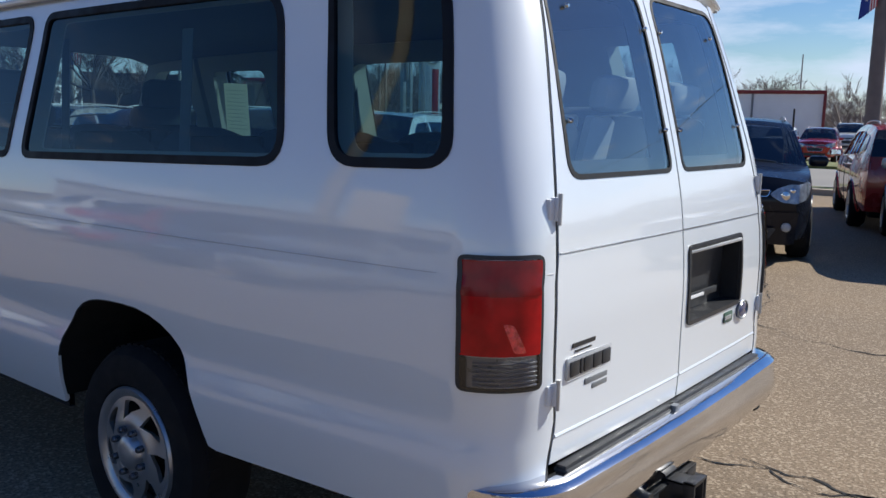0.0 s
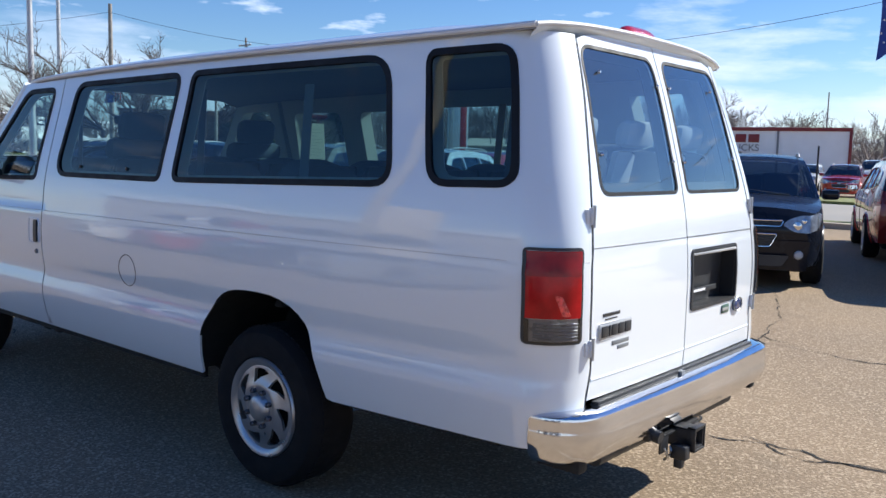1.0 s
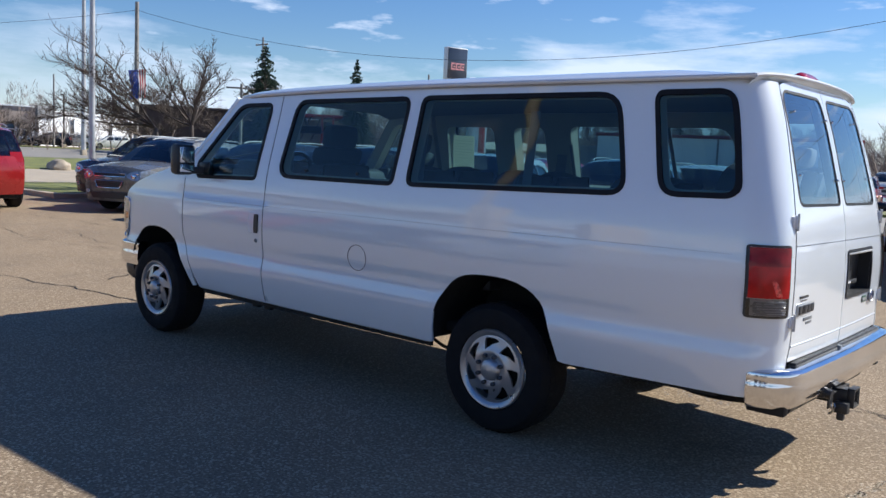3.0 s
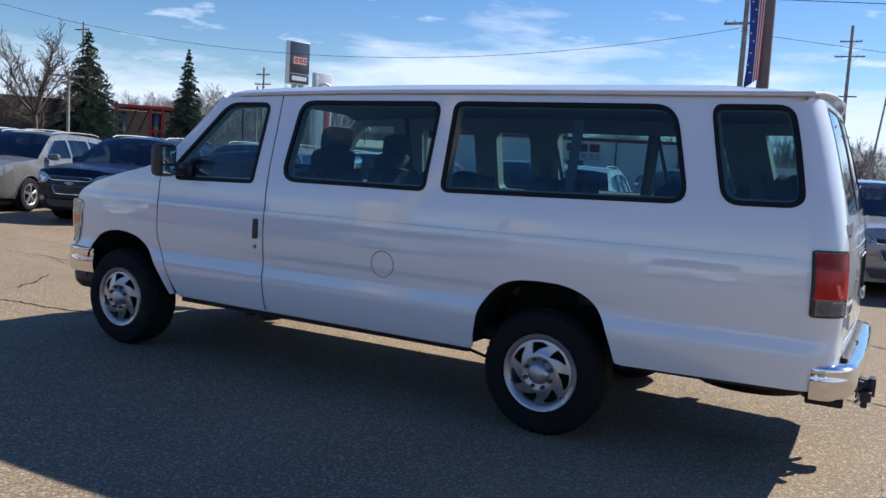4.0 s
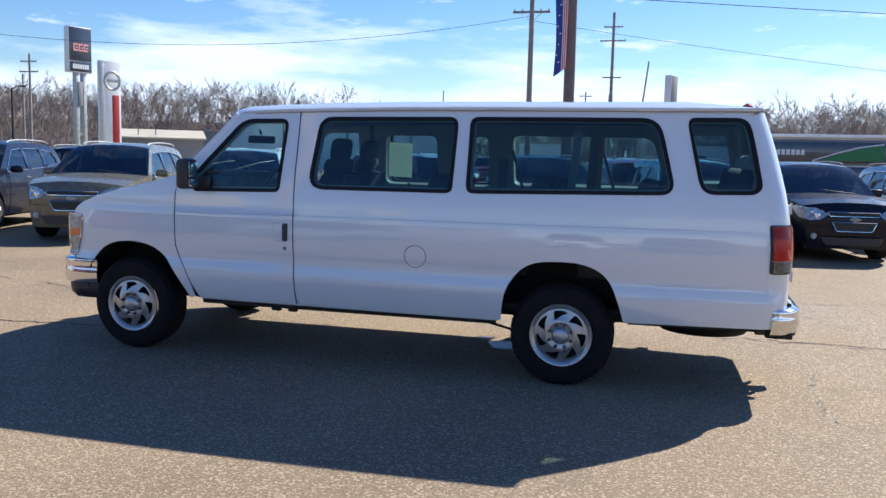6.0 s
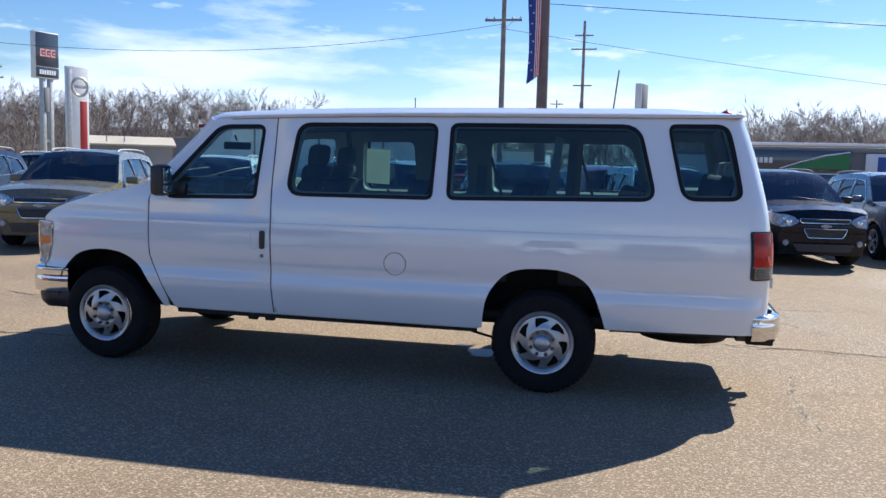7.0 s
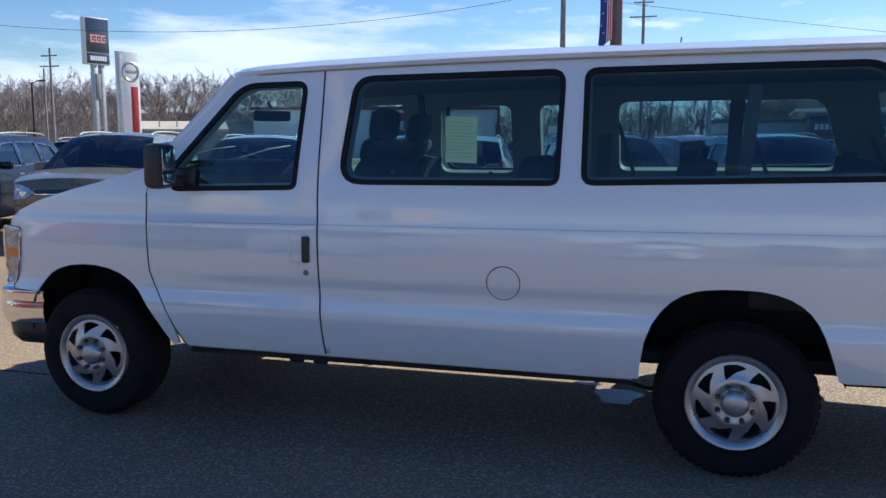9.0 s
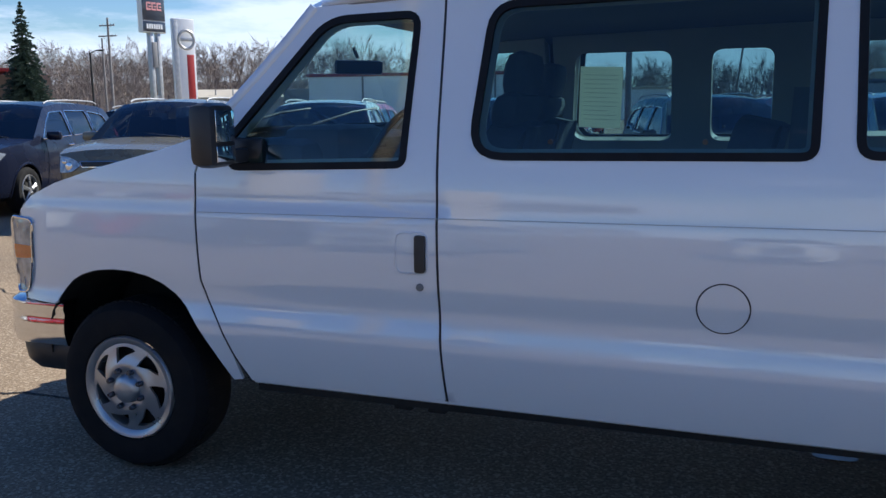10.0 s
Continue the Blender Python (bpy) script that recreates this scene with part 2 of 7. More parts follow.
M_WIRE = mat("black_wire", (0.02, 0.02, 0.02), 0.7, var=0.1)
M_BWHITE = mat("white_metal_siding", (0.80, 0.81, 0.83), 0.6, var=0.05, scale=0.5)
M_BRED = mat("red_painted_metal", (0.42, 0.03, 0.025), 0.5, var=0.08, scale=0.6)
M_MAROON = mat("maroon_painted_metal", (0.20, 0.022, 0.024), 0.5, var=0.08, scale=0.6)
M_BTAN = mat("tan_cladding", (0.28, 0.21, 0.15), 0.8, var=0.12, scale=0.7)
M_BGREY = mat("grey_cladding", (0.22, 0.22, 0.23), 0.7, var=0.12, scale=0.5)
M_PALEWALL = mat("pale_tan_stucco", (0.46, 0.40, 0.31), 0.85, var=0.06, scale=0.5)
M_ROOF = mat("pale_flat_roof", (0.46, 0.41, 0.32), 0.85, var=0.1, scale=0.4)
M_WOODDARK = mat("dark_brown_boards", (0.075, 0.052, 0.042), 0.85, var=0.2, scale=0.8, bump=0.2, bump_scale=6)
M_TAUPE = mat("taupe_fascia", (0.36, 0.30, 0.26), 0.8, var=0.08, scale=0.4)
M_SLATE = mat("slate_sign", (0.20, 0.205, 0.215), 0.6, var=0.06, scale=0.5)
M_SHOPGLASS = mat("dark_shop_glass", (0.03, 0.035, 0.04), 0.05, var=0.1, scale=0.5, coat=1.0)
M_SIGNDARK = mat("dark_sign_face", (0.055, 0.065, 0.085), 0.16, var=0.1, scale=1, coat=0.6)
M_EMBLEM = mat("red_edged_emblem", (0.72, 0.30, 0.30), 0.5, var=0.1, scale=2)
M_SIGNWHITE = mat("white_sign_face", (0.74, 0.75, 0.76), 0.4, var=0.04, scale=1)
M_SIGNGREEN = mat("green_sign_face", (0.03, 0.20, 0.06), 0.5, var=0.08, scale=1)
M_SIGNBLUE = mat("blue_sign_face", (0.03, 0.09, 0.30), 0.5, var=0.08, scale=1)
M_FLAGRED = mat("flag_red", (0.50, 0.05, 0.05), 0.85, var=0.1, scale=3)
M_FLAGBLUE = mat("flag_blue", (0.03, 0.06, 0.28), 0.85, var=0.1, scale=3)
M_FLAGWHITE = mat("flag_white", (0.70, 0.69, 0.68), 0.85, var=0.05, scale=3)
M_ROCK = mat("boulder_stone", (0.36, 0.30, 0.23), 0.9, var=0.25, scale=3, bump=0.5, bump_scale=8)


def asphalt():
    """Worn, sun-bleached lot asphalt: pale stones in a grey-brown binder, broad stains, coarse relief."""
    m = mat("worn_asphalt", (0.240, 0.179, 0.117), 0.9, var=0.16, scale=0.5, bump=0.42, bump_scale=105, bump_depth=0.010, fine=0.35, fine_scale=64, spec=0.15)
    n, l = m.node_tree.nodes, m.node_tree.links
    b = n["Principled BSDF"]
    old = b.inputs["Base Color"].links[0].from_socket
    tc = n.new("ShaderNodeTexCoord")
    vo, pick, mx, st, sr, mx2 = n.new("ShaderNodeTexVoronoi"), n.new("ShaderNodeMapRange"), n.new("ShaderNodeMix"), n.new("ShaderNodeTexNoise"), n.new("ShaderNodeMapRange"), n.new("ShaderNodeMix")
    vo.inputs["Scale"].default_value = 84.0
    l.new(tc.outputs["Object"], vo.inputs["Vector"])
    sep = n.new("ShaderNodeSeparateColor")
    l.new(vo.outputs["Color"], sep.inputs["Color"])
    pick.inputs["From Min"].default_value, pick.inputs["From Max"].default_value, pick.inputs["To Max"].default_value = 0.72, 0.95, 0.75
    l.new(sep.outputs["Red"], pick.inputs["Value"])
    mx.data_type = mx2.data_type = "RGBA"
    mx.inputs["B"].default_value = (0.50, 0.40, 0.28, 1)
    l.new(pick.outputs["Result"], mx.inputs["Factor"])
    l.new(old, mx.inputs["A"])
    st.inputs["Scale"].default_value, st.inputs["Detail"].default_value, st.inputs["Roughness"].default_value = 1.4, 8.0, 0.7
    l.new(tc.outputs["Object"], st.inputs["Vector"])
    sr.inputs["From Min"].default_value, sr.inputs["From Max"].default_value, sr.inputs["To Max"].default_value = 0.56, 0.72, 0.45
    l.new(st.outputs["Fac"], sr.inputs["Value"])
    l.new(sr.outputs["Result"], mx2.inputs["Factor"])
    l.new(mx.outputs["Result"], mx2.inputs["A"])
    mx2.inputs["B"].default_value = (0.120, 0.096, 0.070, 1)
    l.new(mx2.outputs["Result"], b.inputs["Base Color"])
    return m


M_ASPHALT = asphalt()


# ---- mesh helpers ----
def smooth(keys):
    """A smooth curve through (place, value) pairs."""
    xs, ys = [k[0] for k in keys], [k[1] for k in keys]
    ms = []
    for i in range(len(xs)):
        if i in (0, len(xs) - 1):
            j = 0 if i == 0 else i - 1
            ms.append((ys[j + 1] - ys[j]) / (xs[j + 1] - xs[j]))
        else:
            a, b = (ys[i] - ys[i - 1]) / (xs[i] - xs[i - 1]), (ys[i + 1] - ys[i]) / (xs[i + 1] - xs[i])
            ms.append(0.0 if a * b <= 0 else 2 * a * b / (a + b))

    def f(x):
        if x <= xs[0]:
            return ys[0] + ms[0] * (x - xs[0])
        if x >= xs[-1]:
            return ys[-1] + ms[-1] * (x - xs[-1])
        i = 0
        while x > xs[i + 1]:
            i += 1
        h = xs[i + 1] - xs[i]
        t = (x - xs[i]) / h
        return (2 * t**3 - 3 * t**2 + 1) * ys[i] + (t**3 - 2 * t**2 + t) * h * ms[i] + (-2 * t**3 + 3 * t**2) * ys[i + 1] + (t**3 - t**2) * h * ms[i + 1]
    return f


def dense(poly, step):
    out = []
    for i, a in enumerate(poly):
        b = poly[(i + 1) % len(poly)]
        n = max(1, math.ceil(math.hypot(b[0] - a[0], b[1] - a[1]) / step))
        out += [(a[0] + (b[0] - a[0]) * k / n, a[1] + (b[1] - a[1]) * k / n) for k in range(n)]
    return out


def dense_open(poly, step):
    out = []
    for a, b in zip(poly, poly[1:]):
        n = max(1, math.ceil(math.hypot(b[0] - a[0], b[1] - a[1]) / step))
        out += [(a[0] + (b[0] - a[0]) * k / n, a[1] + (b[1] - a[1]) * k / n) for k in range(n)]
    return out + [poly[-1]]


def rounded(poly, r, n=5):
    """The polygon with its corners rounded off."""
    out = []
    for i, p in enumerate(poly):
        a, b = Vector(poly[i - 1]), Vector(poly[(i + 1) % len(poly)])
        p = Vector(p)
        rr = r[i] if isinstance(r, (list, tuple)) else r
        u, v = (a - p), (b - p)
        d = min(rr, u.length * 0.48, v.length * 0.48)
        s, e = p + u.normalized() * d, p + v.normalized() * d
        for k in range(n + 1):
            t = k / n
            q = s * (1 - t) ** 2 + p * 2 * t * (1 - t) + e * t * t
            out.append((q.x, q.y))
    return out


def inset(poly, d):
    """The polygon moved inwards by d."""
    area = sum(a[0] * b[1] - b[0] * a[1] for a, b in zip(poly, poly[1:] + poly[:1]))
    sg = 1 if area > 0 else -1
    out = []
    for i, p in enumerate(poly):
        a, b = poly[i - 1], poly[(i + 1) % len(poly)]
        t = Vector((b[0] - a[0], b[1] - a[1]))
        t = t.normalized() if t.length else Vector((1, 0))
        out.append((p[0] - sg * t.y * d, p[1] + sg * t.x * d))
    return out


def inside(px, py, poly):
    q = np.array(poly)
    x0, y0 = q[:, 0], q[:, 1]
    x1, y1 = np.roll(x0, -1), np.roll(y0, -1)
    hit = np.zeros(len(px), bool)
    for a, b, c, d in zip(x0, y0, x1, y1):
        if b == d:
            continue
        hit ^= ((b > py) != (d > py)) & (px < (c - a) * (py - b) / (d - b) + a)
    return hit


def sheet(outline, holes, fn, step=0.05, thick=0.0, flip=False):
    """A curved plate: the plane figure with its holes, laid on the surface fn(u, v), with thickness to the inside. Returns points, faces, normals."""
    from mathutils.geometry import delaunay_2d_cdt
    loops = [dense(outline, step)] + [dense(h, step) for h in holes]
    pts, edges = [], []
    for lp in loops:
        k = len(pts)
        pts += lp
        edges += [(k + i, k + (i + 1) % len(lp)) for i in range(len(lp))]
    q = np.array(loops[0])
    gx = np.arange(q[:, 0].min() + step / 2, q[:, 0].max(), step)
    gy = np.arange(q[:, 1].min() + step / 2, q[:, 1].max(), step)
    mx, my = [a.ravel() for a in np.meshgrid(gx, gy)]
    if len(mx):
        keep = inside(mx, my, loops[0])
        for h in loops[1:]:
            keep &= ~inside(mx, my, h)
        edge = np.array(pts)
        for i in np.nonzero(keep)[0]:
            if np.min((edge[:, 0] - mx[i]) ** 2 + (edge[:, 1] - my[i]) ** 2) > (0.45 * step) ** 2:
                pts.append((mx[i], my[i]))
    vs, es, fs, *_ = delaunay_2d_cdt([Vector(p) for p in pts], edges, [], 0, 1e-6)
    c = np.array([[sum(vs[i][k] for i in f) / len(f) for k in (0, 1)] for f in fs])
    ok = inside(c[:, 0], c[:, 1], loops[0])
    for h in loops[1:]:
        ok &= ~inside(c[:, 0], c[:, 1], h)
    fs = [f for f, o in zip(fs, ok) if o]
    P, N = [], []
    e = 0.004
    for v in vs:
        p = Vector(fn(v[0], v[1]))
        du, dv = Vector(fn(v[0] + e, v[1])) - Vector(fn(v[0] - e, v[1])), Vector(fn(v[0], v[1] + e)) - Vector(fn(v[0], v[1] - e))
        n = du.cross(dv).normalized()
        P.append(p)
        N.append(-n if flip else n)
    F = []
    for f in fs:
        n = (P[f[1]] - P[f[0]]).cross(P[f[2]] - P[f[0]])
        F.append(tuple(f) if n.dot(N[f[0]]) >= 0 else tuple(reversed(f)))
    if thick:
        k = len(P)
        count = {}
        for f in F:
            for a, b in zip(f, f[1:] + f[:1]):
                count[(a, b)] = 1
        rim = [(a, b) for a, b in count if (b, a) not in count]
        back = [p - n * thick for p, n in zip(P, N)]
        P2, N2 = P + back, N + [-n for n in N]
        F2 = F + [tuple(k + i for i in reversed(f)) for f in F]
        for a, b in rim:
            m = len(P2)
            P2 += [P[a], P[b], back[b], back[a]]
            N2 += [Vector((0, 0, 0))] * 4
            F2.append((m + 1, m, m + 3, m + 2))
        P, N, F = P2, N2, F2
    return P, F, N


def patch(fn, u, v, flip=False):
    """A grid over the values u and v, laid on fn(u, v)."""
    P = [Vector(fn(a, b)) for a in u for b in v]
    w = len(v)
    F = [(i * w + j, (i + 1) * w + j, (i + 1) * w + j + 1, i * w + j + 1) for i in range(len(u) - 1) for j in range(w - 1)]
    return P, [tuple(reversed(f)) for f in F] if flip else F, None


def steps(a, b, n):
    return [a + (b - a) * i / n for i in range(n + 1)]


def box(x0, x1, y0, y1, z0, z1, r=0.0):
    """A box, its edges bevelled by r."""
    bm = bmesh.new()
    bmesh.ops.create_cube(bm, size=1)
    bmesh.ops.transform(bm, matrix=Matrix.Translation(((x0 + x1) / 2, (y0 + y1) / 2, (z0 + z1) / 2)) @ Matrix.Diagonal((abs(x1 - x0), abs(y1 - y0), abs(z1 - z0), 1)), verts=bm.verts)
    if r:
        bmesh.ops.bevel(bm, geom=bm.edges[:], offset=r, segments=2, affect="EDGES", profile=0.5)
    return bm


def tube(path, r, sides=8, closed=False):
    """A round bar along a path; r is one radius or one for each point."""
    P, F = [], []
    path = [Vector(p) for p in path]
    n = len(path)
    up = Vector((0.13, 0.27, 0.95)).normalized()
    for i, p in enumerate(path):
        a, b = path[i - 1] if (i or closed) else p, path[(i + 1) % n] if (i < n - 1 or closed) else p
        t = (b - a).normalized()
        s = t.cross(up)
        s = s.normalized() if s.length > 1e-4 else Vector((1, 0, 0))
        w = s.cross(t)
        rr = r[i] if isinstance(r, (list, tuple)) else r
        P += [p + (s * math.cos(2 * math.pi * k / sides) + w * math.sin(2 * math.pi * k / sides)) * rr for k in range(sides)]
    for i in range(n if closed else n - 1):
        j = (i + 1) % n
        F += [(i * sides + k, i * sides + (k + 1) % sides, j * sides + (k + 1) % sides, j * sides + k) for k in range(sides)]
    if not closed:
        F += [tuple(reversed(range(sides))), tuple((n - 1) * sides + k for k in range(sides))]
    return P, F, None


def lathe(profile, n=48):
    """Turned about the y axis: profile of (radius, y)."""
    P = [Vector((r * math.sin(2 * math.pi * k / n), y, r * math.cos(2 * math.pi * k / n))) for r, y in profile for k in range(n)]
    F = [(i * n + k, i * n + (k + 1) % n, (i + 1) * n + (k + 1) % n, (i + 1) * n + k) for i in range(len(profile) - 1) for k in range(n)]
    return P, F, None


def join(*shapes):
    P, F = [], []
    for s in shapes:
        if isinstance(s, bmesh.types.BMesh):
            s.verts.index_update()
            s = ([v.co.copy() for v in s.verts], [tuple(v.index for v in f.verts) for f in s.faces], None)
        k = len(P)
        P += list(s[0])
        F += [tuple(i + k for i in f) for f in s[1]]
    return P, F, None


def moved(shape, m):
    if isinstance(shape, bmesh.types.BMesh):
        shape = join(shape)
    return [m @ Vector(p) for p in shape[0]], shape[1], None


def mirrored(shape, yc):
    P, F, N = shape
    return [Vector((p[0], 2 * yc - p[1], p[2])) for p in P], [tuple(reversed(f)) for f in F], [Vector((n[0], -n[1], n[2])) for n in N] if N else None


def part(name, shape, material, parent=None, label="", soft=True, m=None):
    """Links a shape as one mesh object, under a thing or a part if one is given."""
    me = bpy.data.meshes.new(name)
    if isinstance(shape, bmesh.types.BMesh):
        shape.to_mesh(me)
        shape.free()
        normals = None
    else:
        P, F, normals = shape
        me.from_pydata([tuple(p) for p in P], [], F)
        me.update()
    me.materials.append(material)
    if soft:
        me.polygons.foreach_set("use_smooth", [True] * len(me.polygons))
        if normals:
            me.normals_split_custom_set_from_vertices([tuple(n) for n in normals])
        else:
            me.set_sharp_from_angle(angle=radians(38))
    ob = new(name, me)
    if parent:
        ob.parent = parent
    if m is not None:
        ob.matrix_basis = m
    if label:
        tagged(ob, label)
    return ob


def thing(name, label, category, m=None, group="", kind=""):
    ob = new(name)
    ob.empty_display_size = 0.1
    if m is not None:
        ob.matrix_basis = m
    return tagged(ob, label, category, group, kind)


# ---- ground ----
def ground_z(x, y):
    """The lot is level; the land rises a little towards the road and to the woods."""
    z = 0.0
    if x < -30:
        z += 0.011 * (-30 - x)
    if y > 95:
        t = min(1.0, (y - 95) / 80)
        z += (2.4 + 5.0 * min(1.0, max(0.0, (-x - 45) / 45))) * t * t * (3 - 2 * t)
    return min(z, 15.0)


g_x = [-3000, -1500, -800, -450, -300] + steps(-240, 240, 60) + [300, 450, 800, 1500, 3000]
g_y = [-3000, -1200, -500, -200, -100] + steps(-60, 240, 50) + [320, 500, 900, 1600, 3000]
ground = part("ground", patch(lambda x, y: (x, y, ground_z(x, y)), g_x, g_y), M_ASPHALT)
tagged(ground, "sun-bleached cracked asphalt of a car lot", "ground", kind="structure")

# ---- the van ----
YC = 0.05
half_width = smooth([(0.38, 0.995), (0.47, 1.022), (0.58, 1.046), (0.68, 1.056), (0.745, 1.044), (0.79, 1.034), (0.90, 1.046), (1.0, 1.049), (1.12, 1.044), (1.160, 1.040), (1.175, 1.034), (1.25, 1.027), (1.38, 1.006), (1.6, 0.952), (1.8, 0.900), (1.93, 0.870), (2.02, 0.848)])
rear_x = smooth([(0.4, 1.53), (0.62, 1.538), (0.75, 1.545), (1.0, 1.545), (1.25, 1.528), (1.4, 1.502), (1.6, 1.452), (1.8, 1.396), (1.97, 1.338), (2.05, 1.31)])
plan = smooth([(-4.2, 0.885), (-4.05, 0.930), (-3.9, 0.955), (-3.5, 0.985), (-3.1, 0.998), (-2.4, 1.0), (-0.5, 1.0), (0.3, 0.983), (0.8, 0.957), (1.2, 0.932), (1.5, 0.912)])


def van_side(s, z, off=0.0):
    """The skin of the van's near side, round the rear corner to the middle of the back."""
    xr = rear_x(z)
    xe = xr - 0.20
    if s <= 0.7:
        x = s
    else:
        x = 0.7 + (min(s, 1.30) - 0.7) * (xe - 0.7) / 0.6
    hw = half_width(z) * plan(x) + off
    if s <= 1.30:
        return (x, YC - hw, z)
    a = min(1.0, (s - 1.30) / 0.30) * math.pi / 2
    hw = half_width(z) * plan(xe)
    y0 = YC - hw
    cx, cy = xe + 0.20 * math.sin(a) ** 0.9, y0 + 0.215 * (1 - math.cos(a) ** 0.9)
    nx, ny = math.sin(a), -math.cos(a)
    if s <= 1.60:
        return (cx + nx * off, cy + ny * off, z)
    k = min(1.3, (s - 1.60) / 0.72)
    y = y0 + 0.215 + k * (YC - y0 - 0.215)
    return (xr + 0.012 * (1 - (1 - k) ** 2) + off, y, z)


def side_s(x, z):
    """The place along the skin for a place x on the side."""
    return x if x <= 0.7 else 0.7 + (x - 0.7) * 0.6 / (rear_x(z) - 0.20 - 0.7)


def skin(off=0.0):
    return lambda s, z: van_side(s, z, off)


def both(name, shape, material, parent, label=""):
    part(name, shape, material, parent, label)
    part(name, mirrored(shape, YC), material, parent, label)


van = thing("passenger_van", "long white full-size passenger van parked on asphalt", "van")
W1 = rounded([(-1.968, 1.366), (-0.838, 1.372), (-0.828, 1.922), (-1.915, 1.910)], [0.13, 0.05, 0.07, 0.10])
W2 = rounded([(side_s(-0.725, 1.4), 1.375), (side_s(0.750, 1.4), 1.41), (side_s(0.615, 1.9), 1.932), (-0.730, 1.924)], [0.06, 0.11, 0.12, 0.06])
W3 = rounded([(side_s(0.925, 1.42), 1.42), (side_s(1.315, 1.43), 1.43), (side_s(1.185, 1.94), 1.942), (side_s(0.805, 1.94), 1.938)], [0.09, 0.08, 0.07, 0.07])
W0 = rounded([(-2.945, 1.318), (-2.208, 1.335), (-2.185, 1.892), (-2.565, 1.886), (-2.965, 1.43)], [0.04, 0.04, 0.06, 0.09, 0.03])
REAR_ARCH = [(-0.440, 0.457), (-0.434, 0.54), (-0.416, 0.65), (-0.388, 0.725), (-0.345, 0.79), (-0.30, 0.838), (-0.248, 0.872), (-0.195, 0.892), (-0.14, 0.902), (-0.07, 0.907), (0.005, 0.908), (0.085, 0.905), (0.158, 0.892), (0.22, 0.870), (0.27, 0.840), (0.31, 0.804), (0.341, 0.760), (0.367, 0.71), (0.388, 0.655), (0.412, 0.585), (0.436, 0.505)]
FRONT_ARCH = [(-3.915, 0.60), (-3.90, 0.66), (-3.868, 0.73), (-3.826, 0.785), (-3.775, 0.827), (-3.715, 0.857), (-3.63, 0.881), (-3.534, 0.891), (-3.44, 0.888), (-3.352, 0.873), (-3.285, 0.847), (-3.225, 0.808), (-3.17, 0.757), (-3.125, 0.70), (-3.085, 0.642), (-3.05, 0.588), (-2.972, 0.46)]
TAIL = rounded([(1.338, 0.892), (1.543, 0.892), (1.543, 1.222), (1.338, 1.222)], 0.018)
SIDE = [(-2.045, 0.470), (-0.47, 0.455)] + REAR_ARCH + [(0.47, 0.497), (1.30, 0.505), (1.588, 0.52), (1.588, 1.990), (0.7, 1.986), (-1.0, 1.978), (-2.085, 1.953), (-2.080, 1.5), (-2.071, 1.17), (-2.065, 0.8)]
def high_sill(poly):
    """Raises the unseen far sill so that sunlight reaches further under the van."""
    return [(x, max(z, 0.575)) if -2.95 < x < -0.45 else (x, z) for x, z in poly]


part("side_panel", sheet(SIDE, [W1, W2, W3], skin(), 0.045, 0.012), M_WHITE, van)
part("side_panel", mirrored(sheet(high_sill(SIDE), [W1, W2, W3], skin(), 0.045, 0.012), YC), M_WHITE, van)
DOOR = [(-3.098, 1.30), (-3.092, 1.08), (-3.085, 0.87), (-3.06, 0.79), (-3.005, 0.70), (-2.945, 0.57), (-2.885, 0.468), (-2.055, 0.473), (-2.075, 0.8), (-2.081, 1.17), (-2.090, 1.5), (-2.095, 1.951), (-2.63, 1.928), (-2.985, 1.53), (-3.06, 1.455)]
part("front_door", sheet(DOOR, [W0], skin(), 0.045, 0.012), M_WHITE, van)
part("front_door", mirrored(sheet(high_sill(DOOR), [W0], skin(), 0.045, 0.012), YC), M_WHITE, van)
FENDER = [(-4.075, 0.72), (-3.885, 0.715)] + FRONT_ARCH[2:] + [(-2.93, 0.468), (-2.955, 0.57), (-3.015, 0.70), (-3.07, 0.79), (-3.095, 0.87), (-3.102, 1.08), (-3.108, 1.30), (-3.06, 1.46), (-3.16, 1.425), (-3.30, 1.385), (-3.6, 1.315), (-3.85, 1.245), (-4.0, 1.185), (-4.075, 1.12)]
both("front_fender", sheet(FENDER, [], skin(), 0.04, 0.012), M_WHITE, van)

# seams shown as dark shut lines behind the gaps
for line in ([SIDE[0]] + SIDE[:-5:-1], DOOR[:7]):
    p = [Vector(van_side(s - 0.005, z, -0.012)) for s, z in dense_open(line, 0.05)]
    both("shut_line", tube(p, 0.012, 6), M_RUBBER, van)

# glass and its wide black seals
for w, g, nm in ((W1, M_TINT, "side_window"), (W2, M_TINT, "side_window"), (W3, M_TINT, "side_window"), (W0, M_CLEAR, "door_window")):
    seal_in = inset(w, 0.021)
    for flip_side in (False, True):
        def lay(shape):
            return mirrored(shape, YC) if flip_side else shape
        win = part(nm, lay(sheet(inset(w, 0.012), [], skin(-0.004), 0.08)), g, van, "tinted glass in a black seal")
        part("window_seal", lay(sheet(inset(w, -0.006), [seal_in], skin(0.004), 0.03, 0.016)), M_SEAL, win)
for x in (-1.675, -1.17):
    both("window_latch", tube([van_side(x, 1.425, 0.004), van_side(x, 1.425, -0.02)], 0.009, 8), M_BLACK, van)
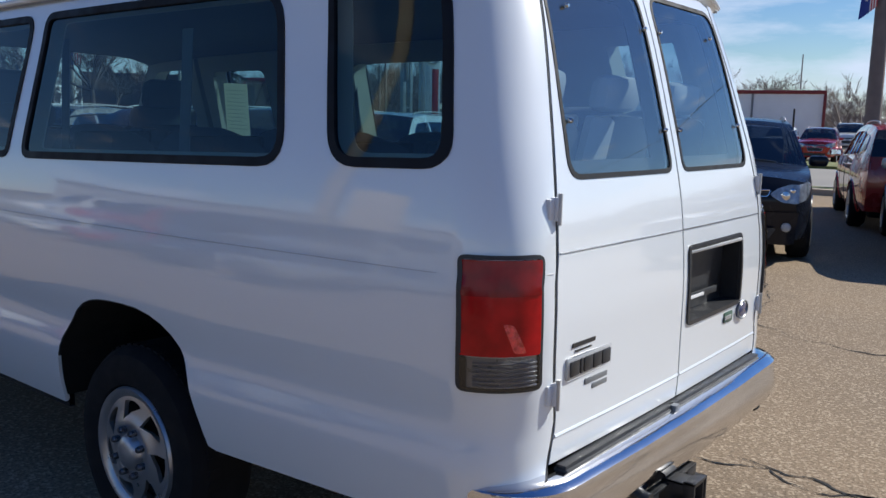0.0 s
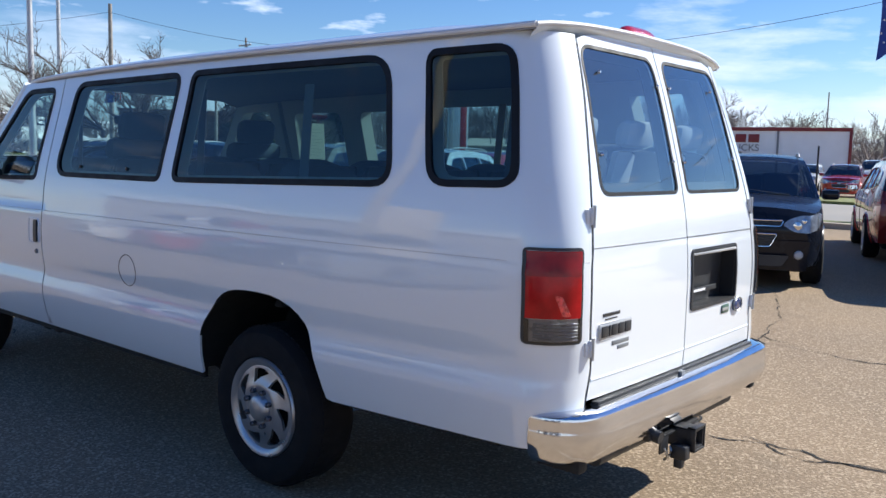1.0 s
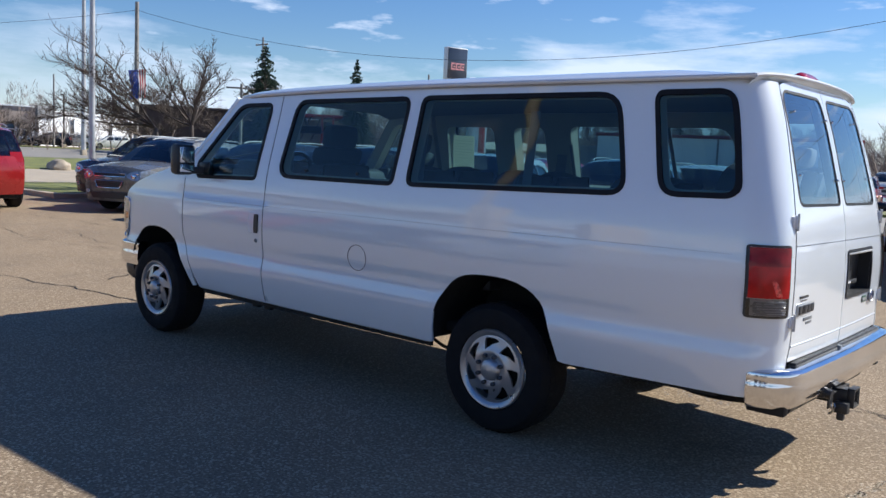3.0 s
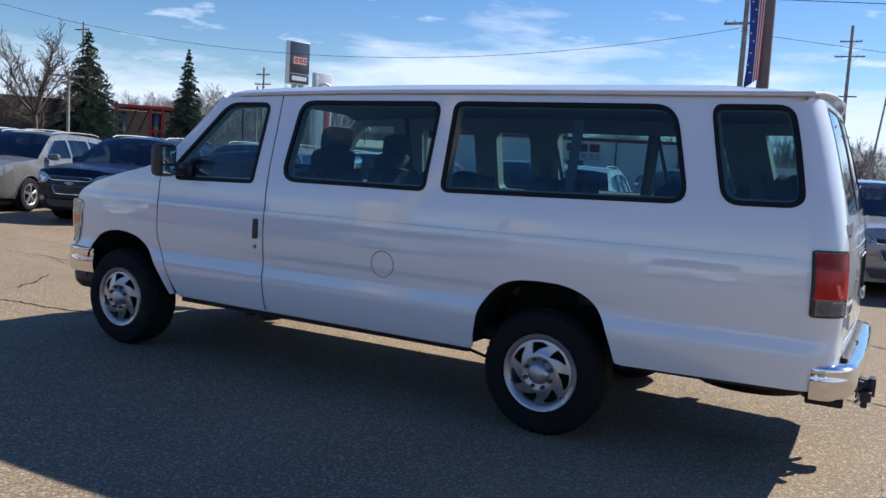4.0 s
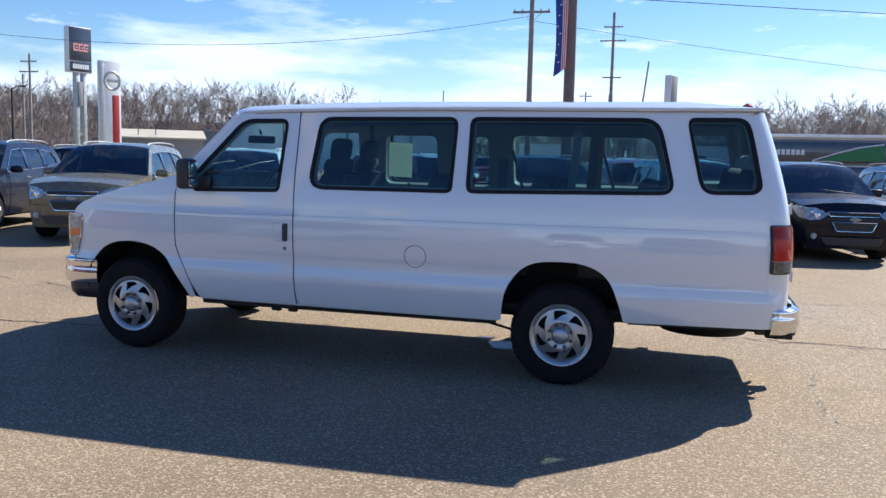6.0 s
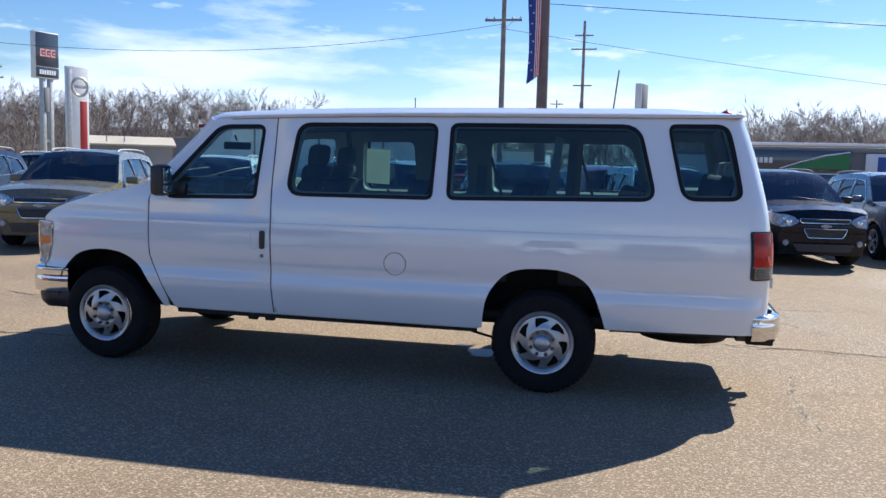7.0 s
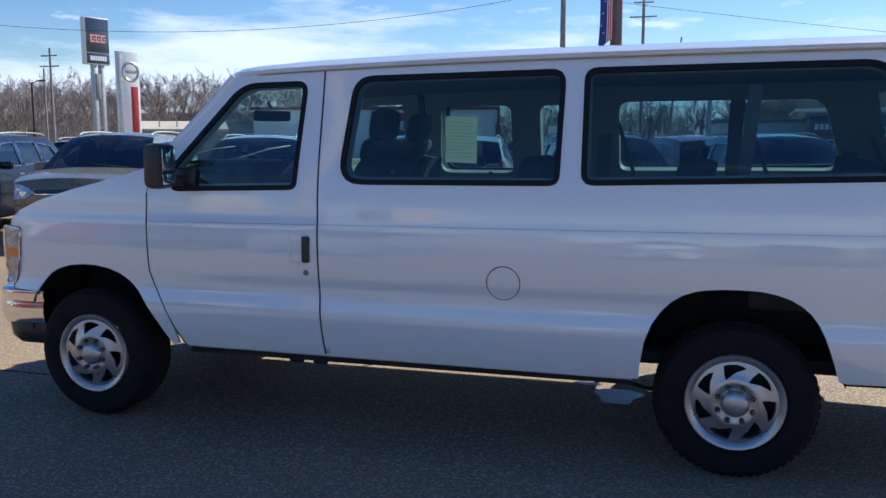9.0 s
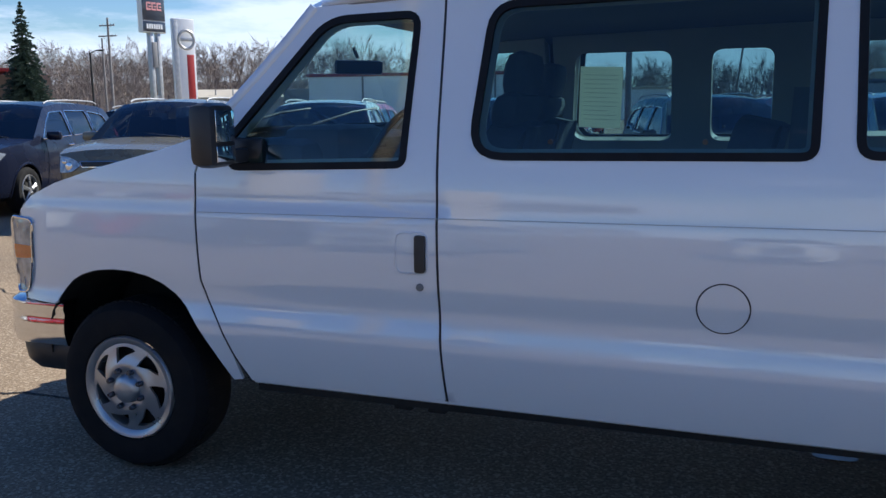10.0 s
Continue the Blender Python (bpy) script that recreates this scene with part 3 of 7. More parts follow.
# inner trim panels with deep reveals
TRIM_SIDE = [(-2.04, 0.95), (1.57, 0.95), (1.57, 1.97), (0.7, 1.966), (-1.0, 1.958), (-2.06, 1.935), (-2.05, 1.5)]
TRIM_DOOR = [(-3.07, 0.95), (-2.09, 0.95), (-2.10, 1.5), (-2.105, 1.93), (-2.61, 1.91), (-2.97, 1.52), (-3.04, 1.44)]
for poly, holes in ((TRIM_SIDE, (W1, W2, W3)), (TRIM_DOOR, (W0,))):
    part("trim_panel", sheet(poly, [inset(h, 0.03) for h in holes], skin(-0.06), 0.09, 0.006), M_TRIM, van)
# the kerb side has a pair of hinged doors: two smaller openings, each with a deep pale jamb
FW1 = rounded([(-1.975, 1.375), (-1.435, 1.375), (-1.435, 1.845), (-1.935, 1.845)], [0.09, 0.05, 0.06, 0.06])
FW2 = rounded([(-1.235, 1.375), (-0.935, 1.375), (-0.935, 1.845), (-1.235, 1.845)], 0.06)
FW3 = rounded([(-0.70, 1.40), (side_s(0.70, 1.4), 1.41), (side_s(0.56, 1.85), 1.86), (-0.70, 1.86)], [0.06, 0.10, 0.10, 0.06])
for poly, holes in ((TRIM_SIDE, (FW1, FW2, FW3, inset(W3, 0.05))), (TRIM_DOOR, (inset(W0, 0.03),))):
    part("trim_panel", mirrored(sheet(poly, list(holes), skin(-0.016), 0.07, 0.10), YC), M_TRIM, van)

# mouldings along the side: a thin groove above and the soft ledge
# the groove is a raised hairline, its shade put in as grey
both("groove", tube([van_side(s, 1.148 + 0.022 * (s + 3.1) / 4.4, 0.0005) for s in steps(-3.09, 1.58, 60)], 0.0016, 5), M_GROOVE, van)
# arch lips
for arch in (REAR_ARCH, FRONT_ARCH):
    both("arch_lip", tube([van_side(s, z, -0.006) for s, z in dense_open(arch[2:-1], 0.05)], 0.006, 8), M_UNDER, van)

# wheel housings
for cx, hw in ((0.0, 0.47), (-3.44, 0.53)):
    prof = [(cx + hw * math.cos(a), 0.47 + 0.47 * math.sin(a)) for a in steps(math.pi, 0, 20)]
    well = patch(lambda i, k: (prof[i][0], (van_side(prof[i][0], max(0.5, prof[i][1]))[1] + 0.014) * (1 - k) - 0.45 * k, prof[i][1]), list(range(21)), [0.0, 0.5, 1.0])
    back = ([Vector((x, -0.47, z)) for x, z in prof], [tuple(range(21))], None)
    both("wheel_housing", join(well, back), M_UNDER, van)

# roof with its drip rail
roof_edge = smooth([(-2.75, 1.905), (-2.6, 1.938), (-2.0, 1.965), (-1.0, 1.986), (0.5, 1.996), (1.2, 2.003), (1.36, 2.006)])
roof_crown = smooth([(-2.80, 0.01), (-2.5, 0.03), (-2.0, 0.038), (0.9, 0.038), (1.2, 0.030), (1.36, 0.02)])


def roof(x, v):
    hw = half_width(1.96) * plan(min(x, 1.2)) + 0.012 - 0.02 * max(0.0, (x - 1.12) / 0.25) ** 3
    if x < -2.4:
        hw -= 0.10 * ((-2.4 - x) / 0.35) ** 2
    a = abs(v)
    return (x + max(0.0, x - 1.2) / 0.145 * (0.02 * (1 - a * a) - 0.05 * a ** 3) - (0.12 * (1 - a * a) if x < -2.5 else 0), YC + hw * v, roof_edge(x) + roof_crown(x) * (1 - a ** 2.5) + (0.048 - 0.038 * min(1.0, max(0.0, (x - 0.8) / 0.5))) * (1 - a ** 10))


vs = [-1, -0.985, -0.96, -0.92, -0.85] + steps(-0.75, 0.75, 14) + [0.85, 0.92, 0.96, 0.985, 1]
xs = [-2.70, -2.62, -2.52] + steps(-2.4, 1.1, 50) + [1.16, 1.21, 1.26, 1.30, 1.33, 1.345]
part("roof", patch(roof, xs, vs), M_WHITE, van)
part("headliner", patch(lambda x, v: (lambda p: (p[0], p[1] * 0.96, p[2] - 0.075))(roof(x, v)), steps(-2.6, 1.25, 16), steps(-1, 1, 10), True), M_HEADLINER, van)
both("drip_rail", tube([roof(x, -1.0) for x in steps(-2.60, 1.345, 40)], 0.012, 8), M_WHITE_TRIM, van)
both("rail_seam", tube([(lambda p: (p[0], p[1] + 0.004, p[2] - 0.014))(roof(x, -1.0)) for x in steps(-2.58, 1.34, 40)], 0.0045, 6), mat("grey_seam_sealer", (0.30, 0.30, 0.31), 0.8), van)
part("rear_lip", tube([roof(1.345, v) for v in steps(-1.0, 1.0, 24)], 0.010, 8), M_WHITE_TRIM, van)
part("rear_header", patch(lambda k, v: (lambda p: (p[0] - 0.045 * k - 0.004, p[1] + (YC - p[1]) * 0.02 * k, p[2] - 0.009 - 0.035 * k))(roof(1.345, v)), steps(0, 1, 4), steps(-0.99, 0.99, 24), True), M_WHITE, van)
part("brake_lamp", patch(lambda k, v: (1.23 + 0.085 * k, YC + 0.15 * v, roof(1.23 + 0.085 * k, 0.17 * v)[2] - 0.004 + 0.058 * math.sin(math.pi * min(1, 0.15 + 0.85 * k)) ** 0.6 * (1 - v ** 6)), steps(0, 1, 8), steps(-1, 1, 14)), M_REDLAMP, van, "red high-mounted brake lamp")

# rear doors
def rear_s(y, z):
    """The place along the skin for a place y on the back."""
    y0 = YC - half_width(z) * plan(rear_x(z) - 0.20) + 0.215
    return 1.60 + 0.72 * (y - y0) / (YC - y0)


RW = rounded([(rear_s(-0.605, 1.4), 1.402), (rear_s(0.008, 1.4), 1.402), (rear_s(0.008, 1.945), 1.955), (rear_s(-0.548, 1.945), 1.958)], [0.06, 0.04, 0.07, 0.085])
RDOOR = [(1.598, 0.672), (2.315, 0.672), (2.315, 2.026), (2.0, 2.020), (1.8, 2.008), (1.66, 1.994), (1.598, 1.978)]
PLATE = rounded([(1.804, 0.905), (2.279, 0.905), (2.279, 1.158), (1.804, 1.158)], 0.02)


def mirror_skin(off=0.0):
    return lambda s, z: (lambda p: (p[0], 2 * YC - p[1], p[2]))(van_side(s, z, off))


door_l = part("rear_door", sheet(RDOOR, [RW], skin(), 0.05, 0.02), M_WHITE, van)
door_r = part("rear_door", sheet(RDOOR, [RW, PLATE], mirror_skin(), 0.05, 0.02, flip=True), M_WHITE, van)
for door, fn, fl in ((door_l, skin, False), (door_r, mirror_skin, True)):
    rw = part("rear_window", sheet(inset(RW, 0.006), [], fn(-0.002), 0.08, 0, fl), M_REARGLASS, door, "tinted glass with bolts at its corners")
    part("window_seal", sheet(inset(RW, -0.004), [inset(RW, 0.010)], fn(0.002), 0.04, 0.012, fl), M_SEAL, door)
    part("door_trim", sheet(inset(RW, -0.05), [inset(RW, 0.042)], fn(-0.045), 0.06, 0.006, fl), M_DASH, door)
    for s, z in ((1.722, 1.86), (2.255, 1.84), (1.672, 1.55), (2.262, 1.53)):
        part("glass_bolt", moved(lathe([(0.0, -0.007), (0.0045, -0.007), (0.007, -0.003), (0.007, 0.003)], 10), Matrix.Translation(fn(0.006)(s, z)) @ pose(0, 0, 0, 0, 0, 90)), M_CHROME, door)
    part("door_seam", tube([fn(0.0008)(s, 1.218) for s in steps(1.60, 2.315, 14)], 0.0025, 5), M_BADGE, door)
    part("door_crease", tube([fn(-0.002)(s, 0.745) for s in steps(1.60, 2.315, 14)], 0.006, 6), M_WHITE, door)
    for z in (0.862, 1.33):
        px, py, pz = fn(0.0)(1.588, z)
        sg = 1 if fl else -1
        hinge = part("hinge", box(px - 0.010, px + 0.014, py - 0.010, py + 0.010, pz - 0.030, pz + 0.030, 0.004), M_WHITE_TRIM, door, "white-painted door hinge")
        part("hinge_pin", tube([(px + 0.014, py, pz - 0.040), (px + 0.014, py, pz + 0.040)], 0.0065, 10), M_GALV, hinge)
        part("hinge_leaf", box(px - 0.016, px + 0.004, py + sg * 0.008, py + sg * 0.030, pz - 0.026, pz + 0.026, 0.004), M_WHITE_TRIM, hinge)
gap = [van_side(2.32, z, -0.012) for z in steps(0.672, 2.02, 16)]
part("shut_line", tube(gap, 0.009, 6), M_RUBBER, van)
for fn in (skin, mirror_skin):
    part("shut_line", tube([fn(-0.010)(1.593, z) for z in steps(0.60, 1.955, 20)], 0.010, 6), M_RUBBER, van)
# plate housing: a deep black box with a bright upper lip and an empty plate frame
ph = part("plate_housing", sheet(inset(PLATE, -0.006), [inset(PLATE, 0.008)], mirror_skin(0.006), 0.03, 0.045, True), M_BLACK, door_r, "empty black licence plate recess")
p0, p1 = mirror_skin(0)(2.279, 0.905), mirror_skin(0)(1.804, 1.158)
ya, yb = sorted((p0[1], p1[1]))
part("recess_back", box(1.475, 1.482, ya, yb, 0.89, 1.17), M_BLACK, ph)
for bb in (box(1.48, 1.545, ya, ya + 0.008, 0.905, 1.158), box(1.48, 1.545, yb - 0.008, yb, 0.905, 1.158), box(1.48, 1.545, ya, yb, 0.905, 0.913), box(1.48, 1.545, ya, yb, 1.15, 1.158)):
    part("recess_wall", bb, M_BLACK, ph)
part("plate_bracket", box(1.483, 1.494, ya + 0.04, ya + 0.13, 0.95, 1.09, 0.004), M_BADGE, ph)
part("plate_frame", join(box(1.50, 1.512, ya + 0.05, yb - 0.12, 0.955, 0.978, 0.003), box(1.50, 1.512, ya + 0.05, ya + 0.062, 0.955, 1.11, 0.003)), M_BLACK, ph)
part("frame_strip", box(1.512, 1.516, ya + 0.08, ya + 0.24, 0.962, 0.972), M_LETTER, ph)
part("lip_strip", join(box(1.535, 1.556, ya + 0.012, yb - 0.012, 1.134, 1.146, 0.004), box(1.535, 1.553, ya + 0.010, ya + 0.016, 0.92, 1.14, 0.002)), M_GALV, ph)
# key lock and emblems
px, py, pz = mirror_skin(0)(1.778, 0.872)
part("door_lock", moved(lathe([(0, -0.014), (0.03, -0.012), (0.042, 0.0), (0.042, 0.01)], 20), Matrix.Translation((px, py, pz)) @ pose(0, 0, 0, 0, 0, 90) @ Matrix.Diagonal((1.25, 1, 0.8, 1))), M_BLUE, door_r, "oval blue badge with a chrome rim")
part("badge_rim", moved(tube([(0.050 * math.cos(a), -0.004, 0.033 * math.sin(a)) for a in steps(0, 2 * math.pi, 24)[:-1]], 0.004, 6, True), Matrix.Translation((px + 0.006, py, pz)) @ pose(0, 0, 0, 0, 0, 90)), M_BADGE, door_r)
px, py, pz = mirror_skin(0)(1.912, 0.866)
part("badge", box(px, px + 0.006, py - 0.040, py + 0.040, pz - 0.019, pz + 0.019, 0.004), M_GREEN, door_r, "small green leaf-coloured badge")
part("badge", box(px + 0.006, px + 0.009, py - 0.04, py + 0.02, pz - 0.006, pz + 0.006), M_GALV, door_r)
# grey model badge: a plate with raised bars in place of its writing
b0 = van_side(1.655, 0.912)
bx, by = b0[0], b0[1] - 0.018
badge = part("model_badge", box(bx - 0.004, bx + 0.007, by, by + 0.240, 0.882, 0.943, 0.010), M_GALV, door_l, "grey model badge")
for k, w in enumerate((0.046, 0.014, 0.046, 0.046, 0.046)):
    o = (0.012, 0.064, 0.084, 0.134, 0.184)[k]
    part("badge_bar", box(bx + 0.006, bx + 0.011, by + o, by + o + w, 0.892, 0.933, 0.003), M_BLACK, badge)
part("dealer_strip", join(box(bx + 0.001, bx + 0.004, by + 0.03, by + 0.150, 0.966, 0.978), box(bx + 0.001, bx + 0.004, by + 0.045, by + 0.13, 0.953, 0.958)), M_BLACK, door_l)
part("trim_badge", join(box(bx - 0.002, bx + 0.006, by + 0.10, by + 0.225, 0.852, 0.869, 0.003), box(bx - 0.002, bx + 0.006, by + 0.14, by + 0.225, 0.832, 0.848, 0.003)), M_BADGE, door_l)

# tail lamps: black bezel, smoked red upper, red middle, clear lower
for fn, fl in ((skin, False), (mirror_skin, True)):
    lamp = part("tail_lamp", sheet(inset(TAIL, -0.003), [inset(TAIL, 0.007)], fn(0.009), 0.03, 0.025, fl), M_BLACK, van, "red and clear tail lamp in a black bezel")
    for s0, s1, a, b, mt, lb in ((1.346, 1.535, 1.136, 1.214, M_DARKRED, "smoked red lens"), (1.346, 1.535, 0.982, 1.134, M_RED, "red lens"), (1.346, 1.535, 0.896, 0.980, M_SMOKELENS, "clear reversing lens")):
        part("lens", sheet(rounded([(s0, a), (s1, a), (s1, b), (s0, b)], 0.006, 2), [], fn(0.015), 0.03, 0.0, fl), mt, lamp, lb)
    for k in range(6):
        z = 0.905 + 0.0115 * k
        part("lens_rib", tube([fn(0.008)(s, z) for s in steps(1.375, 1.53, 8)], 0.0032, 5), M_CLEARLENS, lamp)
    # slanted bright red strip: the sun's glint painted on the lens
    part("lens_glint", sheet(rounded([(1.470, 0.990), (1.500, 0.990), (1.468, 1.060), (1.442, 1.064)], 0.008, 3), [], fn(0.0165), 0.02, 0.0, fl), M_BRIGHTRED, lamp, "painted sun glint of the red reflector")
    part("lens_edge", sheet(rounded([(1.343, 0.985), (1.350, 0.985), (1.350, 1.211), (1.343, 1.211)], 0.003, 2), [], fn(0.0165), 0.03, 0.0, fl), M_BLACK, lamp)
    part("lens_band", sheet(rounded([(1.348, 1.128), (1.535, 1.128), (1.535, 1.142), (1.348, 1.142)], 0.003, 2), [], fn(0.017), 0.03, 0.0, fl), M_DARKRED, lamp)
    part("dark_chamber", sheet(rounded([(1.345, 0.898), (1.360, 0.898), (1.360, 0.978), (1.345, 0.978)], 0.004, 2), [], fn(0.006), 0.03, 0.0, fl), M_BLACK, lamp)
    part("bulb", moved(lathe([(0, -0.010), (0.014, -0.007), (0.022, 0.0), (0.036, 0.004)], 16), Matrix.Translation(fn(0.004)(1.475, 1.035)) @ pose(0, 0, 0, 0, 0, 62 if not fl else 118)), M_CHROME, lamp)
    part("lamp_backing", sheet(rounded([(1.347, 0.898), (1.534, 0.898), (1.534, 1.211), (1.347, 1.211)], 0.006, 2), [], fn(0.002), 0.03, 0.0, fl), M_BACKING, lamp)

# rear bumper: chrome bar wrapped round the corners, dark step pad on top
def bumper_plan(k, x_face, half, r, x_end):
    """A run round the back from one flank to the other, k from 0 to 1, with its outward direction."""
    pts = [(x_end, -half)] + [(x_face - r + r * math.sin(a), -half + r - r * math.cos(a)) for a in steps(0, math.pi / 2, 8)]
    pts += [(x_face + 0.012, -half * 0.4), (x_face + 0.016, 0.0)]
    pts += [(x, -y) for x, y in reversed(pts[:-1])]
    d = [0]
    for a, b in zip(pts, pts[1:]):
        d.append(d[-1] + math.hypot(b[0] - a[0], b[1] - a[1]))
    t = k * d[-1]
    i = max(j for j in range(len(d) - 1) if d[j] <= t + 1e-9)
    f = (t - d[i]) / (d[i + 1] - d[i])
    return Vector((pts[i][0] + f * (pts[i + 1][0] - pts[i][0]), YC + pts[i][1] + f * (pts[i + 1][1] - pts[i][1])))


def sweep_bar(profile, x_face, half, r, x_end, n=64):
    """Profile of (outward, height) swept round the bumper's plan."""
    P = []
    for i in range(n + 1):
        k = i / n
        p = bumper_plan(k, x_face, half, r, x_end)
        q0, q1 = bumper_plan(max(0, k - 0.012), x_face, half, r, x_end), bumper_plan(min(1, k + 0.012), x_face, half, r, x_end)
        t = (q1 - q0).normalized()
        o = Vector((t.y, -t.x))
        P += [Vector((p.x + o.x * a, p.y + o.y * a, z)) for a, z in profile]
    w = len(profile)
    F = [(i * w + j, (i + 1) * w + j, (i + 1) * w + j + 1, i * w + j + 1) for i in range(n) for j in range(w - 1)]
    F += [tuple(reversed(range(w))), tuple(n * w + j for j in range(w))]
    return P, F, None


bumper = part("rear_bumper", sweep_bar([(-0.10, 0.650), (-0.055, 0.652), (-0.02, 0.648), (-0.004, 0.636), (0.0, 0.618), (-0.002, 0.598), (0.002, 0.585), (0.004, 0.54), (-0.012, 0.49), (-0.03, 0.468), (-0.05, 0.463)], 1.628, 0.955, 0.20, 1.425), M_CHROME, van, "chrome wrap-around rear bumper")
part("step_pad", box(1.535, 1.582, YC - 0.735, YC + 0.735, 0.600, 0.658, 0.008), M_DASH, bumper, "black ribbed step pad")
part("step_gap", box(1.545, 1.575, YC - 0.735, YC + 0.735, 0.655, 0.668, 0.003), M_RUBBER, bumper)
part("latch_cover", box(1.560, 1.592, YC - 0.085, YC - 0.050, 0.642, 0.668, 0.005), M_BADGE, bumper)
for y in steps(-0.78, 0.82, 1):
    part("bumper_bracket", box(1.40, 1.58, y - 0.03, y + 0.03, 0.43, 0.55, 0.01), M_UNDER, bumper)
# tow hitch under the bumper
hitch = part("tow_hitch", join(tube([(1.50, YC - 0.62, 0.415), (1.50, YC + 0.62, 0.405)], 0.034, 10), box(1.36, 1.44, YC - 0.60, YC - 0.50, 0.40, 0.52, 0.008), box(1.36, 1.44, YC + 0.50, YC + 0.60, 0.40, 0.52, 0.008)), M_BLACK, van, "black steel towing hitch")
HB = Matrix.Translation((1.53, YC - 0.13, 0.42)) @ Matrix.Scale(0.9, 4)
ring = [box(-0.10, 0.19, -0.045, 0.045, 0.035, 0.045, 0.002), box(-0.10, 0.19, -0.045, 0.045, -0.045, -0.035, 0.002), box(-0.10, 0.19, -0.045, -0.035, -0.045, 0.045, 0.002), box(-0.10, 0.19, 0.035, 0.045, -0.045, 0.045, 0.002), box(0.155, 0.195, -0.056, 0.056, 0.045, 0.056, 0.003), box(0.155, 0.195, -0.056, 0.056, -0.056, -0.045, 0.003), box(0.155, 0.195, -0.056, -0.045, -0.056, 0.056, 0.003), box(0.155, 0.195, 0.045, 0.056, -0.056, 0.056, 0.003)]
part("receiver", moved(join(*ring), HB), M_BLACK, hitch)
part("chain_plate", moved(join(box(0.0, 0.10, -0.20, 0.20, 0.02, 0.03, 0.003), box(0.09, 0.10, -0.20, -0.12, -0.05, 0.03, 0.004), box(0.09, 0.10, 0.12, 0.20, -0.05, 0.03, 0.004)), HB), M_BLACK, hitch)
part("plug_socket", moved(join(box(0.02, 0.10, -0.31, -0.22, 0.03, 0.10, 0.012), tube([(0.06, -0.265, 0.06), (0.13, -0.265, 0.05)], 0.028, 12)), HB), M_BLACK, hitch)
part("hitch_pin", moved(tube([(0.06, -0.09, 0.0), (0.06, 0.10, 0.0), (0.075, 0.115, -0.03), (0.07, 0.09, -0.05)], 0.007, 8), HB), M_STEEL, hitch)
part("safety_chain", moved(tube([(0.10 + 0.012 * math.sin(k), -0.16 + 0.05 * k / 9, -0.03 - 0.06 * math.sin(math.pi * k / 9)) for k in range(10)], 0.006, 6), HB), M_STEEL, hitch)
part("coupler", moved(join(box(0.10, 0.18, -0.115, -0.06, -0.085, -0.02, 0.01), box(0.12, 0.16, -0.11, -0.07, -0.125, -0.08, 0.008)), HB), M_BLACK, hitch)

# front end: hood, nose, bumper, lamps
def nose(path, bulge):
    """A surface across the van over the profile points, each with its outward bulge in the middle."""
    def f(i, v):
        x, z, bx, bz = path[i]
        y0 = van_side(x, z)[1]
        a = abs(v)
        return (x + bx * (1 - a ** 2.4), YC + (YC - y0) * v, z + bz * (1 - a ** 2.4))
    return f


hood_path = [(-4.075, 1.12, -0.05, 0.0), (-4.05, 1.15, -0.055, 0.01), (-4.0, 1.185, -0.05, 0.03), (-3.85, 1.245, -0.03, 0.05), (-3.6, 1.315, 0, 0.06), (-3.3, 1.385, 0, 0.055), (-3.16, 1.425, -0.08, 0.02), (-3.06, 1.458, -0.14, 0.0)]
part("hood", patch(nose(hood_path, 0), list(range(8)), [-1, -0.985, -0.96, -0.9] + steps(-0.8, 0.8, 12) + [0.9, 0.96, 0.985, 1]), M_WHITE, van)
face_path = [(-4.075, 0.60, -0.10, 0), (-4.085, 0.72, -0.10, 0), (-4.10, 0.85, -0.09, 0), (-4.105, 1.0, -0.07, 0), (-4.09, 1.09, -0.06, 0), (-4.075, 1.12, -0.05, 0)]
part("grille_surround", patch(nose(face_path, 0), list(range(6)), steps(-1, 1, 16)), M_WHITE, van)
grille = part("grille", box(-4.20, -4.17, YC - 0.55, YC + 0.55, 0.78, 1.06, 0.02), M_BLACK, van)
for z in (0.84, 0.91, 0.98):
    part("grille_bar", box(-4.22, -4.185, YC - 0.54, YC + 0.54, z - 0.014, z + 0.014, 0.006), M_CHROME, grille)
for fn, fl in ((skin, False), (mirror_skin, True)):
    hl = part("headlamp", sheet(rounded([(-4.145, 0.745), (-4.065, 0.75), (-4.005, 0.90), (-3.985, 1.082), (-4.14, 1.09)], 0.03), [], fn(0.006), 0.03, 0.03, fl), M_LAMP, van, "clear headlamp with an amber band")
    part("turn_lens", sheet(rounded([(-4.14, 0.90), (-4.012, 0.91), (-4.004, 0.965), (-4.14, 0.965)], 0.012, 2), [], fn(0.0085), 0.03, 0.01, fl), M_AMBER, hl)
    part("lamp_rim", tube([fn(0.006)(s, z) for s, z in dense(rounded([(-4.145, 0.745), (-4.065, 0.75), (-4.005, 0.90), (-3.985, 1.082), (-4.14, 1.09)], 0.03), 0.03)], 0.007, 6, True), M_CHROME, hl)


def front_bar(profile, x_face, half, r, x_end):
    P, F, _ = sweep_bar(profile, -x_face, half, r, -x_end)
    return [Vector((-p.x, p.y, p.z)) for p in P], [tuple(reversed(f)) for f in F], None


